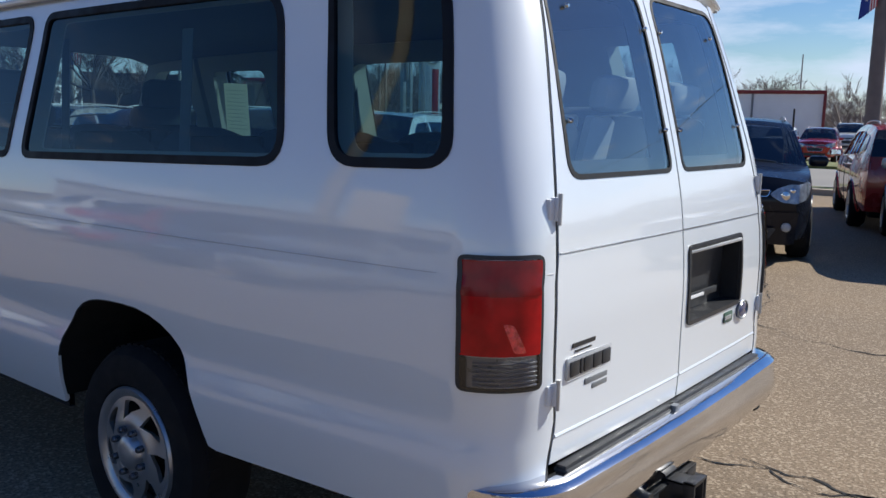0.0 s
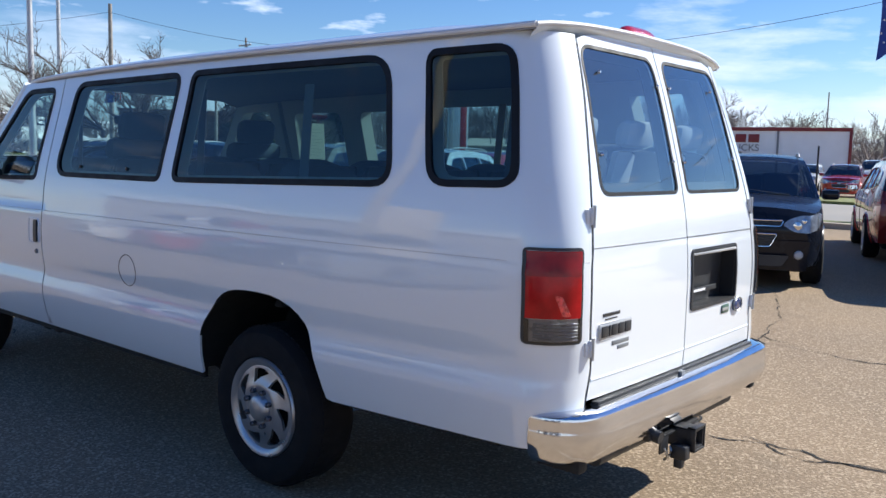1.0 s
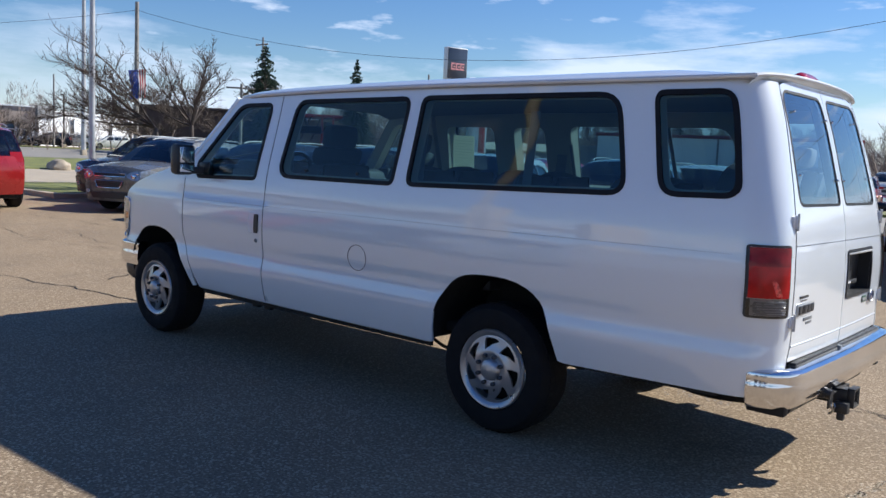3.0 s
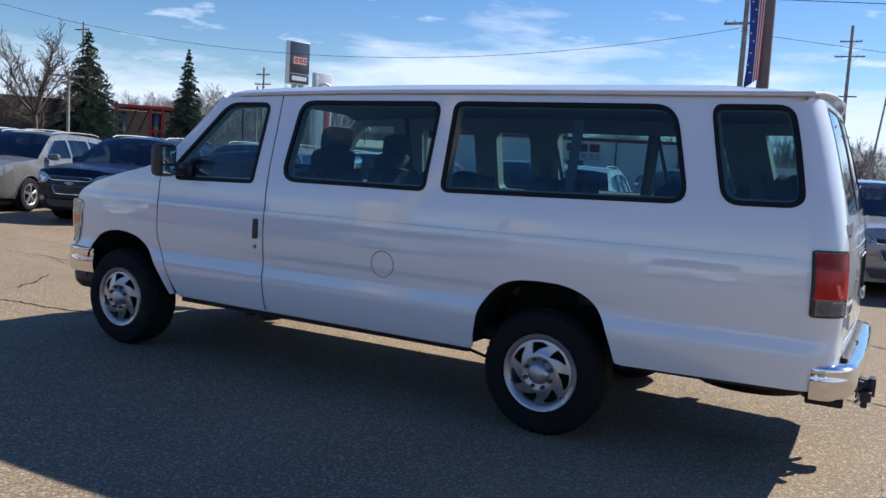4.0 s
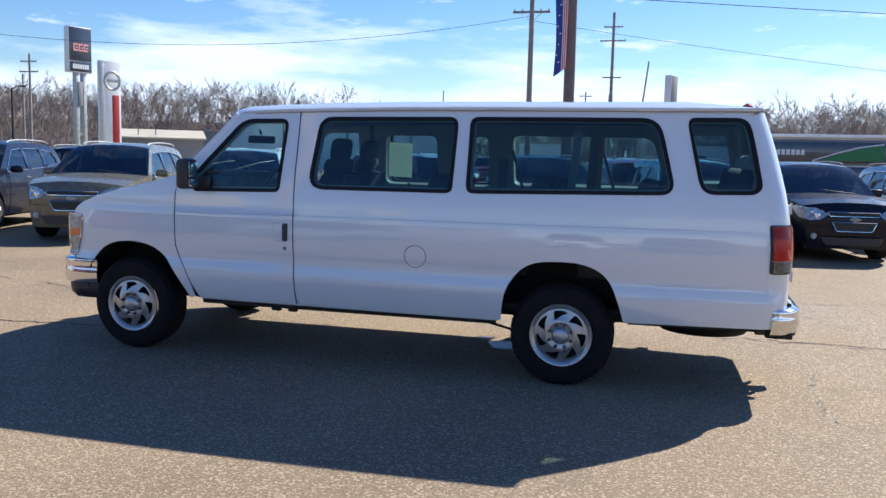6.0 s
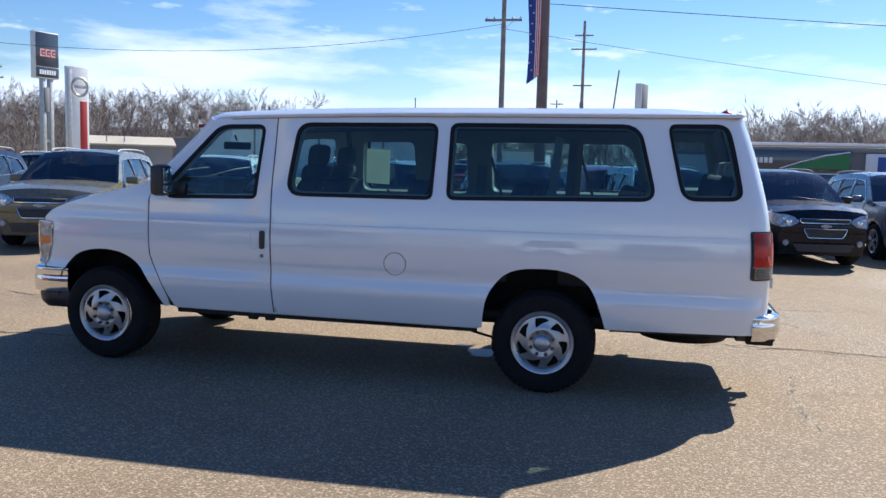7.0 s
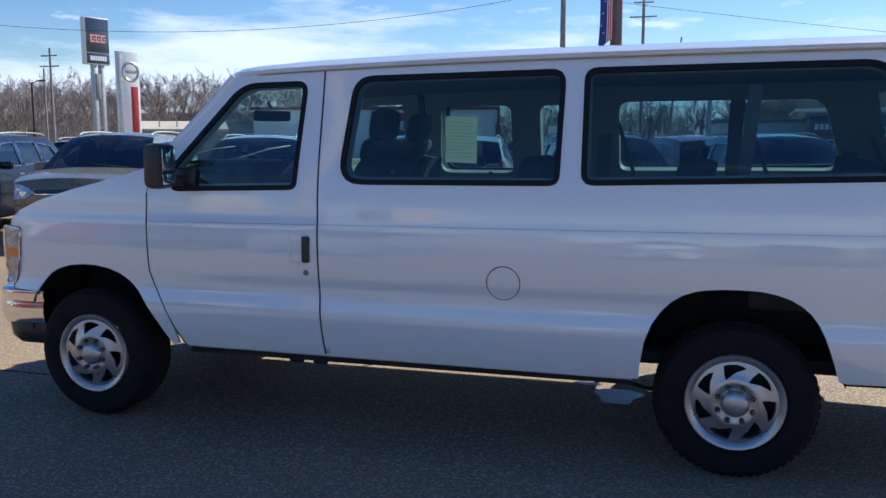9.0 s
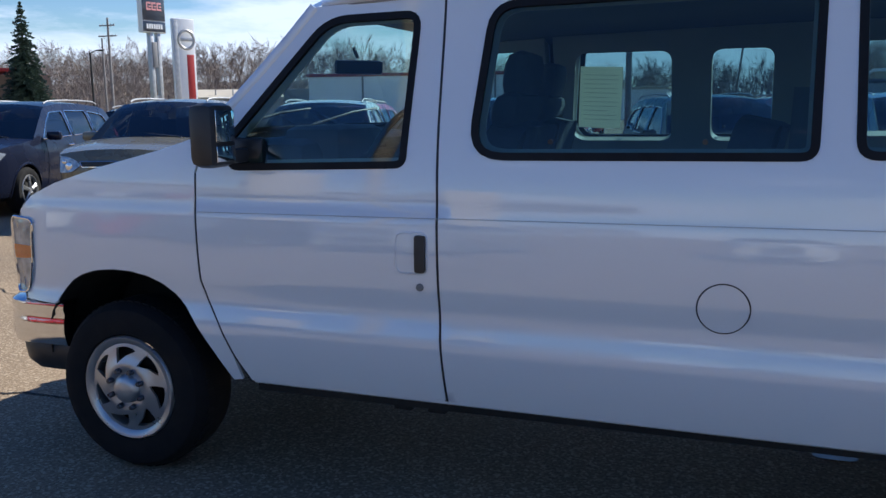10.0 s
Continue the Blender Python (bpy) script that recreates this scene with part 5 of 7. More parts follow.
def suv(label, paint, m, grille_style=0, facing_glass=None, rail=M_GALV):
    """A parked compact sport-utility car, its nose towards local -x, with the parts that can be told apart."""
    car = thing("parked_suv", label, "car", m, "cars in the parked row")
    for flip_side in (False, True):
        def lay(s):
            return mirrored(s, 0) if flip_side else s
        body_side = part("body_side", lay(SUV["side"]), paint, car)
        for g, c in zip(SUV["glass"], SUV["chrome"]):
            w = part("side_window", lay(g), M_CARGLASS, car)
            part("window_trim", lay(c), M_CHROME, w)
        for a in SUV["arches"]:
            part("arch_lip", lay(a), paint, car)
        part("roof_rail", lay(SUV["rail"]), rail, car)
        sg = 1 if flip_side else -1
        mir = part("door_mirror", moved(box(0.64, 0.77, -0.115, 0.115, -0.07, 0.07, 0.045), Matrix.Translation((0, sg * 1.02, 1.15))), paint, car)
        part("mirror_glass", moved(box(0.769, 0.773, -0.085, 0.085, -0.045, 0.045), Matrix.Translation((0, sg * 1.02, 1.15))), M_MIRROR, mir)
        for x in (1.36, 2.2):
            part("door_handle", lay(tube([suv_skin(0.02)(x, 0.98 + 0.02 * (x > 2)), suv_skin(0.02)(x + 0.2, 0.985 + 0.02 * (x > 2))], 0.014, 6)), M_CHROME, car)
        for x in (0.62, 1.62):
            part("door_seam", lay(tube([suv_skin(0.001)(x + 0.06 * (z - 0.3), z) for z in steps(0.33, 1.08, 8)], 0.005, 4)), M_RUBBER, car)
        hl = part("headlamp", lay(sheet(rounded([(-0.935, 0.715), (-0.76, 0.755), (-0.50, 0.925), (-0.68, 0.962), (-0.90, 0.93)], 0.012, 3), [], suv_skin(0.008), 0.05, 0.03)), M_LAMP, car, "clear wrap-around headlamp")
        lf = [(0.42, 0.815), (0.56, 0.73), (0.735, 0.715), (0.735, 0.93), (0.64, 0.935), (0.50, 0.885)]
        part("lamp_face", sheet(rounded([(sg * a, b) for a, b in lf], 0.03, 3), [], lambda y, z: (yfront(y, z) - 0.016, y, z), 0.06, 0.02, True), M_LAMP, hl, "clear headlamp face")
        for yy, zz, rr in ((0.59, 0.805, 0.062), (0.665, 0.865, 0.036)):
            part("lamp_bulb", moved(lathe([(0, -0.03), (rr * 0.8, -0.02), (rr, 0.02)], 16), Matrix.Translation((yfront(yy, zz) - 0.006, sg * yy, zz)) @ pose(0, 0, 0, 0, 0, -90)), M_CHROME, hl)
        fog = part("fog_lamp", moved(lathe([(0, -0.02), (0.04, -0.015), (0.055, 0.01)], 14), Matrix.Translation((yfront(0.62, 0.45) - 0.0, sg * 0.62, 0.45)) @ pose(0, 0, 0, 0, 0, -90)), M_CLEARLENS, car)
        part("tail_lamp", lay(sheet(rounded([(3.50, 0.98), (3.80, 0.95), (3.73, 1.16), (3.55, 1.22)], 0.04, 3), [], suv_skin(0.008), 0.06, 0.03)), M_REDLAMP, car)
        part("tail_face", patch(lambda v, z: (3.815 - 0.22 * max(0, z - 0.9) * 0.8, v, z), steps(sg * 0.52, sg * 0.74, 3), [0.96, 1.06, 1.16], flip_side), M_REDLAMP, car)
    part("front_bumper", SUV["bumper"], paint, car)
    part("front_fascia", SUV["fascia"], paint, car)
    part("hood", SUV["hood"], paint, car)
    part("windscreen", SUV["screen"], M_CARGLASS, car, "dark windscreen")
    part("roof", SUV["roof"], paint, car)
    part("rear_window", SUV["rear_glass"], M_CARGLASS, car)
    part("tailgate", SUV["tailgate"], paint, car)
    def front(y, z):
        return (yfront(y, z) - 0.014, y, z)
    upper = rounded([(-0.40, 0.795), (0.40, 0.795), (0.43, 0.865), (-0.43, 0.865)], 0.02, 3)
    lower = rounded([(-0.37, 0.70), (-0.29, 0.545), (0.29, 0.545), (0.37, 0.70)], 0.03, 3)
    gr = part("grille", join(sheet(upper, [], front, 0.08, 0.02, True), sheet(lower, [], front, 0.08, 0.02, True)), M_BLACK, car, "two-tier black grille with chrome edging")
    for poly in (upper, lower):
        part("grille_edge", tube([(yfront(y, z) - 0.024, y, z) for y, z in dense(poly, 0.06)], 0.009, 5, True), M_CHROME, gr)
    for z, w in ((0.83, 0.41), (0.66, 0.34), (0.62, 0.32), (0.58, 0.30)):
        part("grille_bar", tube([(yfront(y, z) - 0.02, y, z) for y in steps(-w, w, 10)], 0.007, 5), M_BLACK, gr)
    part("emblem", moved(join(box(-0.012, 0.0, -0.09, 0.09, -0.014, 0.014, 0.004), box(-0.012, 0.0, -0.045, 0.045, -0.03, 0.03, 0.004)), Matrix.Translation((yfront(0, 0.75) - 0.02, 0, 0.748))), M_GALV, gr)
    part("lower_intake", sheet(rounded([(-0.52, 0.44), (-0.44, 0.31), (0.44, 0.31), (0.52, 0.44)], 0.03, 3), [], front, 0.1, 0.02, True), M_BLACK, car)
    part("underbody", join(box(-0.75, 3.65, -0.70, 0.70, 0.22, 0.42, 0.03), box(-0.45, 0.45, -0.80, 0.80, 0.38, 0.86, 0.03), box(2.42, 3.30, -0.80, 0.80, 0.38, 0.86, 0.03)), M_UNDER, car)
    part("cabin_lining", join(box(0.45, 3.60, -0.80, 0.80, 0.86, 0.92), box(1.15, 1.30, -0.62, -0.12, 0.92, 1.42, 0.05), box(1.15, 1.30, 0.12, 0.62, 0.92, 1.42, 0.05), box(2.05, 2.2, -0.65, 0.65, 0.92, 1.38, 0.05), box(0.30, 0.62, -0.75, 0.75, 0.90, 1.08, 0.05)), M_DASH, car)
    part("wiper", tube([(0.28, -0.5, 1.135), (0.36, 0.0, 1.185), (0.38, 0.15, 1.19)], 0.012, 5), M_BLACK, car)
    for x in (0.0, 2.86):
        wheel(car, x, -0.915, 0.355, -1, 0.225, 0.22, "suv")
        wheel(car, x, 0.915, 0.355, 1, 0.225, 0.22, "suv")
    return car


def paint(name, c, metal=0.15):
    return mat(name, c, 0.28, metal=metal, coat=0.35 if max(c) < 0.05 else 0.6 if max(c) < 0.2 else 1.0, var=0.05, scale=3, bump=0.25, bump_scale=2.5, bump_detail=1.0, spec=0.12 if max(c) < 0.05 else 0.5)


P_NAVY, P_BLACK, P_OLIVE, P_SILVER, P_RED, P_CREAM, P_BLUEGREY = paint("navy_paint", (0.010, 0.013, 0.028), 0.0), paint("blue_black_paint", (0.009, 0.011, 0.018), 0.0), paint("champagne_paint", (0.16, 0.148, 0.10)), paint("silver_paint", (0.32, 0.32, 0.31)), paint("red_paint", (0.36, 0.012, 0.012)), paint("white_paint", (0.70, 0.70, 0.67), 0.0), paint("blue_grey_paint", (0.10, 0.13, 0.18))
ROW = 108
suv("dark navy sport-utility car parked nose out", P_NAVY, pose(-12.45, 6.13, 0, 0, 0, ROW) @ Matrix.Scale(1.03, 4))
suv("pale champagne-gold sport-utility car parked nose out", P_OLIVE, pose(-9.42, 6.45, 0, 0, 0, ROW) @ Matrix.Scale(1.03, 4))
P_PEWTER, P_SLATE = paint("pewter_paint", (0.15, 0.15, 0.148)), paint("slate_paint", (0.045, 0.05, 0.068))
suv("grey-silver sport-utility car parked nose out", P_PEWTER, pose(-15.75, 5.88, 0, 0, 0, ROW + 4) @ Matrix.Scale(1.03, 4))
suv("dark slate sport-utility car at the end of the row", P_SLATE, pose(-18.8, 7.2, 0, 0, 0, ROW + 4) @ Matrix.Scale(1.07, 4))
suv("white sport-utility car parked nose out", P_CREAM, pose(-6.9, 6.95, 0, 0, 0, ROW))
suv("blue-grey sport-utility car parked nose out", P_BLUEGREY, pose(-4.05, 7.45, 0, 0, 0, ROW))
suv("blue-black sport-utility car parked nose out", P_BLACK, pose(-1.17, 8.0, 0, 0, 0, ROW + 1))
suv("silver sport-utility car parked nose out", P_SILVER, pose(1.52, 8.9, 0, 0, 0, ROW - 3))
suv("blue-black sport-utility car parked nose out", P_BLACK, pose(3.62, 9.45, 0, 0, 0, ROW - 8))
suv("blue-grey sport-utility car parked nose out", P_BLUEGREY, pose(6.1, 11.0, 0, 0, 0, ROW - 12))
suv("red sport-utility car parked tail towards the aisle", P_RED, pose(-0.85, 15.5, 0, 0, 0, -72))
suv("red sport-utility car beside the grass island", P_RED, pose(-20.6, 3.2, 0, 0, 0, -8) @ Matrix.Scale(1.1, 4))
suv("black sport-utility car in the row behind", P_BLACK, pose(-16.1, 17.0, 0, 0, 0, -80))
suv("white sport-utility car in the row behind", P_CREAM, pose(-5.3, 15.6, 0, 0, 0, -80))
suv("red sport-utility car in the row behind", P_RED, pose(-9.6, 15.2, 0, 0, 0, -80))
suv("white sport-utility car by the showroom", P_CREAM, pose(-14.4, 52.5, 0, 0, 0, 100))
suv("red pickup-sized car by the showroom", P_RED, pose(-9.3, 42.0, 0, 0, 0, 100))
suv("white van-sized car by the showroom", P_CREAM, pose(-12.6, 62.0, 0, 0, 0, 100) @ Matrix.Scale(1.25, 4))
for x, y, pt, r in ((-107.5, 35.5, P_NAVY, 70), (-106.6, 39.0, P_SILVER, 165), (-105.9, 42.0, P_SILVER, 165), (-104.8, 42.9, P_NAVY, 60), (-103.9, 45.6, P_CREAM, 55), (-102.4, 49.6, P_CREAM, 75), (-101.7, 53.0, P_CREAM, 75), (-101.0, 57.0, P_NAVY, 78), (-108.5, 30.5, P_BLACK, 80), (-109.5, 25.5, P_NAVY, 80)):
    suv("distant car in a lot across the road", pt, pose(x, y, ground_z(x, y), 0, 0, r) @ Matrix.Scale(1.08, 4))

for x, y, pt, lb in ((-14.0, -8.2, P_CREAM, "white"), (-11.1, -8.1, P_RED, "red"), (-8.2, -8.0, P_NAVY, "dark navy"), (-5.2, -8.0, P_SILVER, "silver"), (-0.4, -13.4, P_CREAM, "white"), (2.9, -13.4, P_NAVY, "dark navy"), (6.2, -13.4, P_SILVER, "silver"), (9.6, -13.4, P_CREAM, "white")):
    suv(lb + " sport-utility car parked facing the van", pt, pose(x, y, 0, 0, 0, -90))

# ---- verges, kerbs, road ----
def band(name, label, x0, x1, y0, y1, h, material, category, step=6.0):
    nx, ny = max(1, int((x1 - x0) / step)), max(1, int((y1 - y0) / step))
    top = patch(lambda x, y: (x, y, ground_z(x, y) + h), steps(x0, x1, nx), steps(y0, y1, ny))
    sides = []
    for a, b in (((x0, y0), (x1, y0)), ((x1, y0), (x1, y1)), ((x1, y1), (x0, y1)), ((x0, y1), (x0, y0))):
        q = [(a[0] + (b[0] - a[0]) * t, a[1] + (b[1] - a[1]) * t) for t in steps(0, 1, 8)]
        sides.append(([Vector((x, y, ground_z(x, y) - 0.05)) for x, y in q] + [Vector((x, y, ground_z(x, y) + h)) for x, y in q], [(i, i + 1, i + 10, i + 9) for i in range(8)], None))
    return tagged(part(name, join(top, *sides), material, soft=False), label, category, kind="structure")


band("kerb", "worn concrete kerb of the grass island", -27.0, -20.2, 5.9, 6.2, 0.13, M_CONCRETE, "kerb")
band("kerb", "worn concrete kerb of the grass island", -20.5, -20.2, 6.2, 60.0, 0.13, M_CONCRETE, "kerb")
band("grass_verge", "mown grass island beside the lot", -27.0, -20.5, 6.2, 60.0, 0.11, M_GRASS, "grass")
band("pavement", "pale concrete drive between verges", -40.0, -27.0, 5.9, 98.5, 0.03, M_CONCRETE, "pavement")
band("grass_verge", "mown grass verge along the road", -58.0, -40.0, -20.0, 98.5, 0.08, M_GRASS, "grass")
band("road", "wide grey road beyond the verge", -96.5, -58.0, -200.0, 98.5, 0.02, M_ROAD, "road")
band("grass_verge", "far grass verge across the road", -101.5, -96.5, -60.0, 98.5, 0.10, M_GRASS, "grass")
band("kerb", "concrete kerb at the back of the lot", -17.0, 60.0, 19.0, 19.35, 0.14, M_CONCRETE, "kerb")
band("road", "pale grey back road behind the lot", -17.0, 90.0, 20.5, 33.5, 0.02, M_ROAD, "road")
band("grass_verge", "narrow grass strip behind the lot", -17.0, 90.0, 19.35, 20.5, 0.12, M_GRASS, "grass")
band("grass_verge", "grass strip beyond the back road", -17.0, 90.0, 34.0, 39.0, 0.12, M_GRASS, "grass")

hillside = part("hillside", patch(lambda x, y: (x, y, ground_z(x, y) + 0.06), steps(-400, 400, 80), steps(99, 420, 30)), M_SCRUB)
tagged(hillside, "brown leaf-littered hillside under the woods", "hillside", kind="structure")
westside = part("hillside", patch(lambda x, y: (x, y, ground_z(x, y) + 0.06), steps(-420, -146, 26), steps(-200, 98, 30)), M_SCRUB)
tagged(westside, "brown scrub land beyond the far shops", "hillside", kind="structure")

# ---- cracks in the asphalt ----
def crack(points, width, seed):
    """A jagged open crack with a crumbled, uneven edge, sunk dark between the stones."""
    rng = random.Random(seed)
    pts, o, drift = [], 0.0, 0.0
    for a, b in zip(points, points[1:]):
        n = max(2, int(math.hypot(b[0] - a[0], b[1] - a[1]) / 0.022))
        t = Vector((b[0] - a[0], b[1] - a[1])).normalized()
        for k in range(n):
            drift = 0.72 * drift + rng.gauss(0, 0.0055)
            o = 0.93 * o + drift
            f = (k + rng.uniform(-0.3, 0.3)) / n
            pts.append(Vector((a[0] + (b[0] - a[0]) * f - t.y * o, a[1] + (b[1] - a[1]) * f + t.x * o)))
    P, F = [], []
    wide = 0.5
    for i, p in enumerate(pts):
        q0, q1 = pts[max(0, i - 1)], pts[min(len(pts) - 1, i + 1)]
        t = (q1 - q0).normalized()
        wide = min(1.0, max(0.08, wide + rng.gauss(0, 0.13)))
        e = min(1, i / 6 + 0.1, (len(pts) - 1 - i) / 6 + 0.1)
        w0, w1 = (0.62 * width * wide * e * rng.uniform(0.55, 1.35) for _ in range(2))
        P += [Vector((p.x - t.y * w0, p.y + t.x * w0, 0.004)), Vector((p.x + t.y * w1, p.y - t.x * w1, 0.004))]
    F = [(2 * i + 1, 2 * i + 3, 2 * i + 2, 2 * i) for i in range(len(pts) - 1)]
    return P, F, None


CRACKS = [([(-0.9, 7.6), (-0.31, 6.7), (0.05, 5.6), (0.38, 4.32), (0.77, 3.14), (0.95, 2.2), (1.17, 1.22)], 0.022), ([(0.38, 4.32), (0.9, 4.0), (1.41, 3.84), (2.6, 3.7), (4.5, 3.9)], 0.016), ([(1.17, 1.22), (1.5, 1.3), (1.8, 1.21), (2.11, 1.31), (3.0, 1.2), (4.5, 1.5)], 0.024), ([(1.3, 1.34), (1.9, 1.36), (2.6, 1.1)], 0.016), ([(-14, 1.6), (-11, 1.2), (-8, 1.7), (-5.5, 1.3), (-3, 1.5), (0, 1.25), (1.17, 1.22)], 0.012), ([(-12, 2.2), (-8.77, 1.8), (-7.26, 1.78), (-5.6, 1.5)], 0.016), ([(-6.25, 0.05), (-6.5, 0.45), (-6.75, 0.7), (-6.93, 0.96)], 0.022), ([(-9.5, -1.2), (-6.66, -0.67), (-5.68, -0.48), (-4.78, -0.36), (-4.0, -0.30)], 0.018), ([(-3.72, -0.8), (-3.75, -1.2), (-3.80, -1.7), (-4.1, -2.3)], 0.006), ([(-16, 3.0), (-12, 3.3), (-9, 2.9), (-6.1, 3.1)], 0.012), ([(2.15, 2.95), (2.4, 2.4), (2.62, 2.0), (2.9, 1.6)], 0.012)]
for k, (pts, w) in enumerate(CRACKS):
    tagged(part("crack", crack(pts, w, 40 + k), M_CRACK, soft=False), "jagged dark crack in the asphalt", "crack", kind="structure")

M_SCUFF = mat("pale_scuff", (0.42, 0.345, 0.25), 0.95, var=0.2, scale=9, fine=0.4, fine_scale=60)


def scuff(points, seed, n):
    """A scraped line: pale chips scattered along it, thinning to the sides."""
    rng = random.Random(seed)
    P, F = [], []
    for k in range(n):
        t = rng.random() * (len(points) - 1)
        i = min(int(t), len(points) - 2)
        x = points[i][0] + (t - i) * (points[i + 1][0] - points[i][0]) + rng.gauss(0, 0.018)
        y = points[i][1] + (t - i) * (points[i + 1][1] - points[i][1]) + rng.gauss(0, 0.03)
        r, j, a0 = rng.uniform(0.003, 0.010), len(P), rng.uniform(0, 6.28)
        P += [Vector((x + r * math.cos(a0 + a), y + 1.6 * r * math.sin(a0 + a), 0.0015)) for a in (0, 1.3, 2.5, 3.9, 5.0)]
        F.append((j, j + 1, j + 2, j + 3, j + 4))
    return P, F, None


for k, (pts, n) in enumerate((([(1.90, 0.22), (1.86, -0.1), (1.80, -0.40)], 150), ([(1.80, -0.62), (1.79, -0.95), (1.82, -1.30)], 190))):
    tagged(part("scuff_mark", scuff(pts, 70 + k, n), M_SCUFF, soft=False), "pale chalky scuff on the asphalt", "stain", kind="structure")
M_WATER = mat("shallow_water", (0.10, 0.088, 0.072), 0.34, var=0.3, scale=12, spec=0.35)
for k, (cx, cy, rx, ry) in enumerate(((-0.62, 0.22, 0.13, 0.20), (-0.84, 0.46, 0.08, 0.05))):
    ring = [Vector((cx + rx * (1 + 0.22 * math.sin(3 * a + k) + 0.10 * math.sin(7 * a)) * math.cos(a), cy + ry * (1 + 0.22 * math.cos(2 * a + k)) * math.sin(a), 0.005)) for a in steps(0, 2 * math.pi, 36)[:-1]]
    tagged(part("puddle", (ring, [tuple(range(36))], None), M_WATER, soft=False), "shallow puddle on the asphalt under the van", "puddle", kind="structure")
# small pale chips stand in for the sparkle on damp asphalt
M_DAMP = mat("damp_sparkle", (0.34, 0.32, 0.31), 0.8, var=0.3, scale=20, fine=0.5, fine_scale=90)
for k in range(46):
    rr = random.Random(900 + k)
    x, y, r = 0.53 + rr.gauss(0, 0.20), 0.77 + rr.gauss(0, 0.05), rr.uniform(0.003, 0.009)
    P = [Vector((x + r * math.cos(a) * 1.3, y + r * math.sin(a), 0.002)) for a in steps(0, 2 * math.pi, 5)[:-1]] + [Vector((x, y, r * 0.7))]
    tagged(part("sparkle_chip", (P, [(i, (i + 1) % 5, 5) for i in range(5)], None), M_DAMP, soft=False), "pale chip for the sparkle of damp asphalt", "stone", "spilled grit behind the wheel")

# ---- poles, wires, signs ----
def utility_pole(label, x, y, h, arms, r=0.16, lean=0.0, material=M_WOODPOLE):
    p = thing("utility_pole", label, "pole", pose(x, y, ground_z(x, y), 0, lean, 0))
    part("post", tube([(0, 0, -0.3), (0, 0, h * 0.5), (0, 0, h)], [r, r * 0.88, r * 0.7], 12), material, p)
    for z, w in arms:
        a = part("crossarm", box(-w / 2, w / 2, -0.20, -0.08, z - 0.07, z + 0.07, 0.01), material, p)
        for k in (-0.46, -0.25, 0.25, 0.46):
            part("insulator", moved(lathe([(0.0, 0.0), (0.05, 0.02), (0.05, 0.06), (0.03, 0.10), (0.05, 0.13), (0.0, 0.16)], 8), Matrix.Translation((w * k, -0.14, z + 0.07)) @ pose(0, 0, 0, 90)), M_GALV, a)
        part("brace", join(tube([(-w * 0.28, -0.15, z - 0.05), (0, -0.12, z - 0.6)], 0.018, 5), tube([(w * 0.28, -0.15, z - 0.05), (0, -0.12, z - 0.6)], 0.018, 5)), M_GALV, a)
    return p


utility_pole("weathered wooden utility pole with two crossarms", -7.65, 46.0, 13.1, ((10.57, 2.3), (12.7, 2.3)), 0.19)
tp = utility_pole("tall wooden transmission pole with stacked crossarms", -5.85, 97.0, 19.0, ((15.7, 3.0), (17.3, 2.2)), 0.22)
part("crossarm", box(-1.1, 1.1, -0.2, -0.08, 11.35, 11.5, 0.01), M_WOODPOLE, tp)
part("transformer", tube([(0.0, -0.35, 8.4), (0.0, -0.35, 9.4)], 0.25, 12), M_BGREY, tp)
utility_pole("far wooden utility pole", -58.5, 30.0, 12.1, (), 0.20)
utility_pole("far wooden utility pole with crossarms", -84.8, 61.9, 15.0, ((14.1, 2.4),), 0.16)
utility_pole("far wooden utility pole", -72.3, 78.0, 9.6, (), 0.14)
utility_pole("far wooden utility pole with crossarms", -72.1, 78.9, 12.0, ((11.1, 2.2), (9.9, 2.6)), 0.17)
utility_pole("leaning far wooden utility pole", -2.85, 92.0, 12.8, (), 0.12, 6)
utility_pole("far wooden utility pole with crossarms", -12.9, 142.0, 11.7, ((11.0, 2.2), (9.6, 2.2)), 0.16)
utility_pole("far thin utility pole", -27.9, 102.6, 10.2, (), 0.10)
utility_pole("weathered tan wooden utility pole beside the parked cars", -6.45, -9.9, 10.5, ((9.6, 2.4),), 0.18, 0.0, M_TANPOLE)
sp = thing("sign_post", "thin dark steel post before the showroom", "post", pose(-11.4, 45.0, 0))
part("post", tube([(0, 0, -0.1), (0, 0, 2.65)], 0.05, 8), M_WIRE, sp)


def wire(a, b, sag, r=0.012):
    a, b = Vector(a), Vector(b)
    w = part("overhead_wire", tube([a.lerp(b, t) - Vector((0, 0, 4 * sag * t * (1 - t))) for t in steps(0, 1, 24)], r, 5), M_WIRE)
    tagged(w, "thin black overhead wire", "wire")


wire((-7.65, 46.0, 10.37), (-58.5, 30.0, 11.8), 3.1, 0.014)
wire((-7.65, 46.0, 10.07), (60.0, 62.0, 4.6), 1.0, 0.014)
wire((-2.46, 21.2, 6.9), (40.0, 22.5, 4.2), 0.15, 0.012)
wire((-58.5, 30.0, 11.8), (-95.0, 4.0, 11.0), 1.5, 0.014)
wire((-7.65, 46.0, 12.7), (-60.0, 24.0, 13.6), 1.0, 0.016)

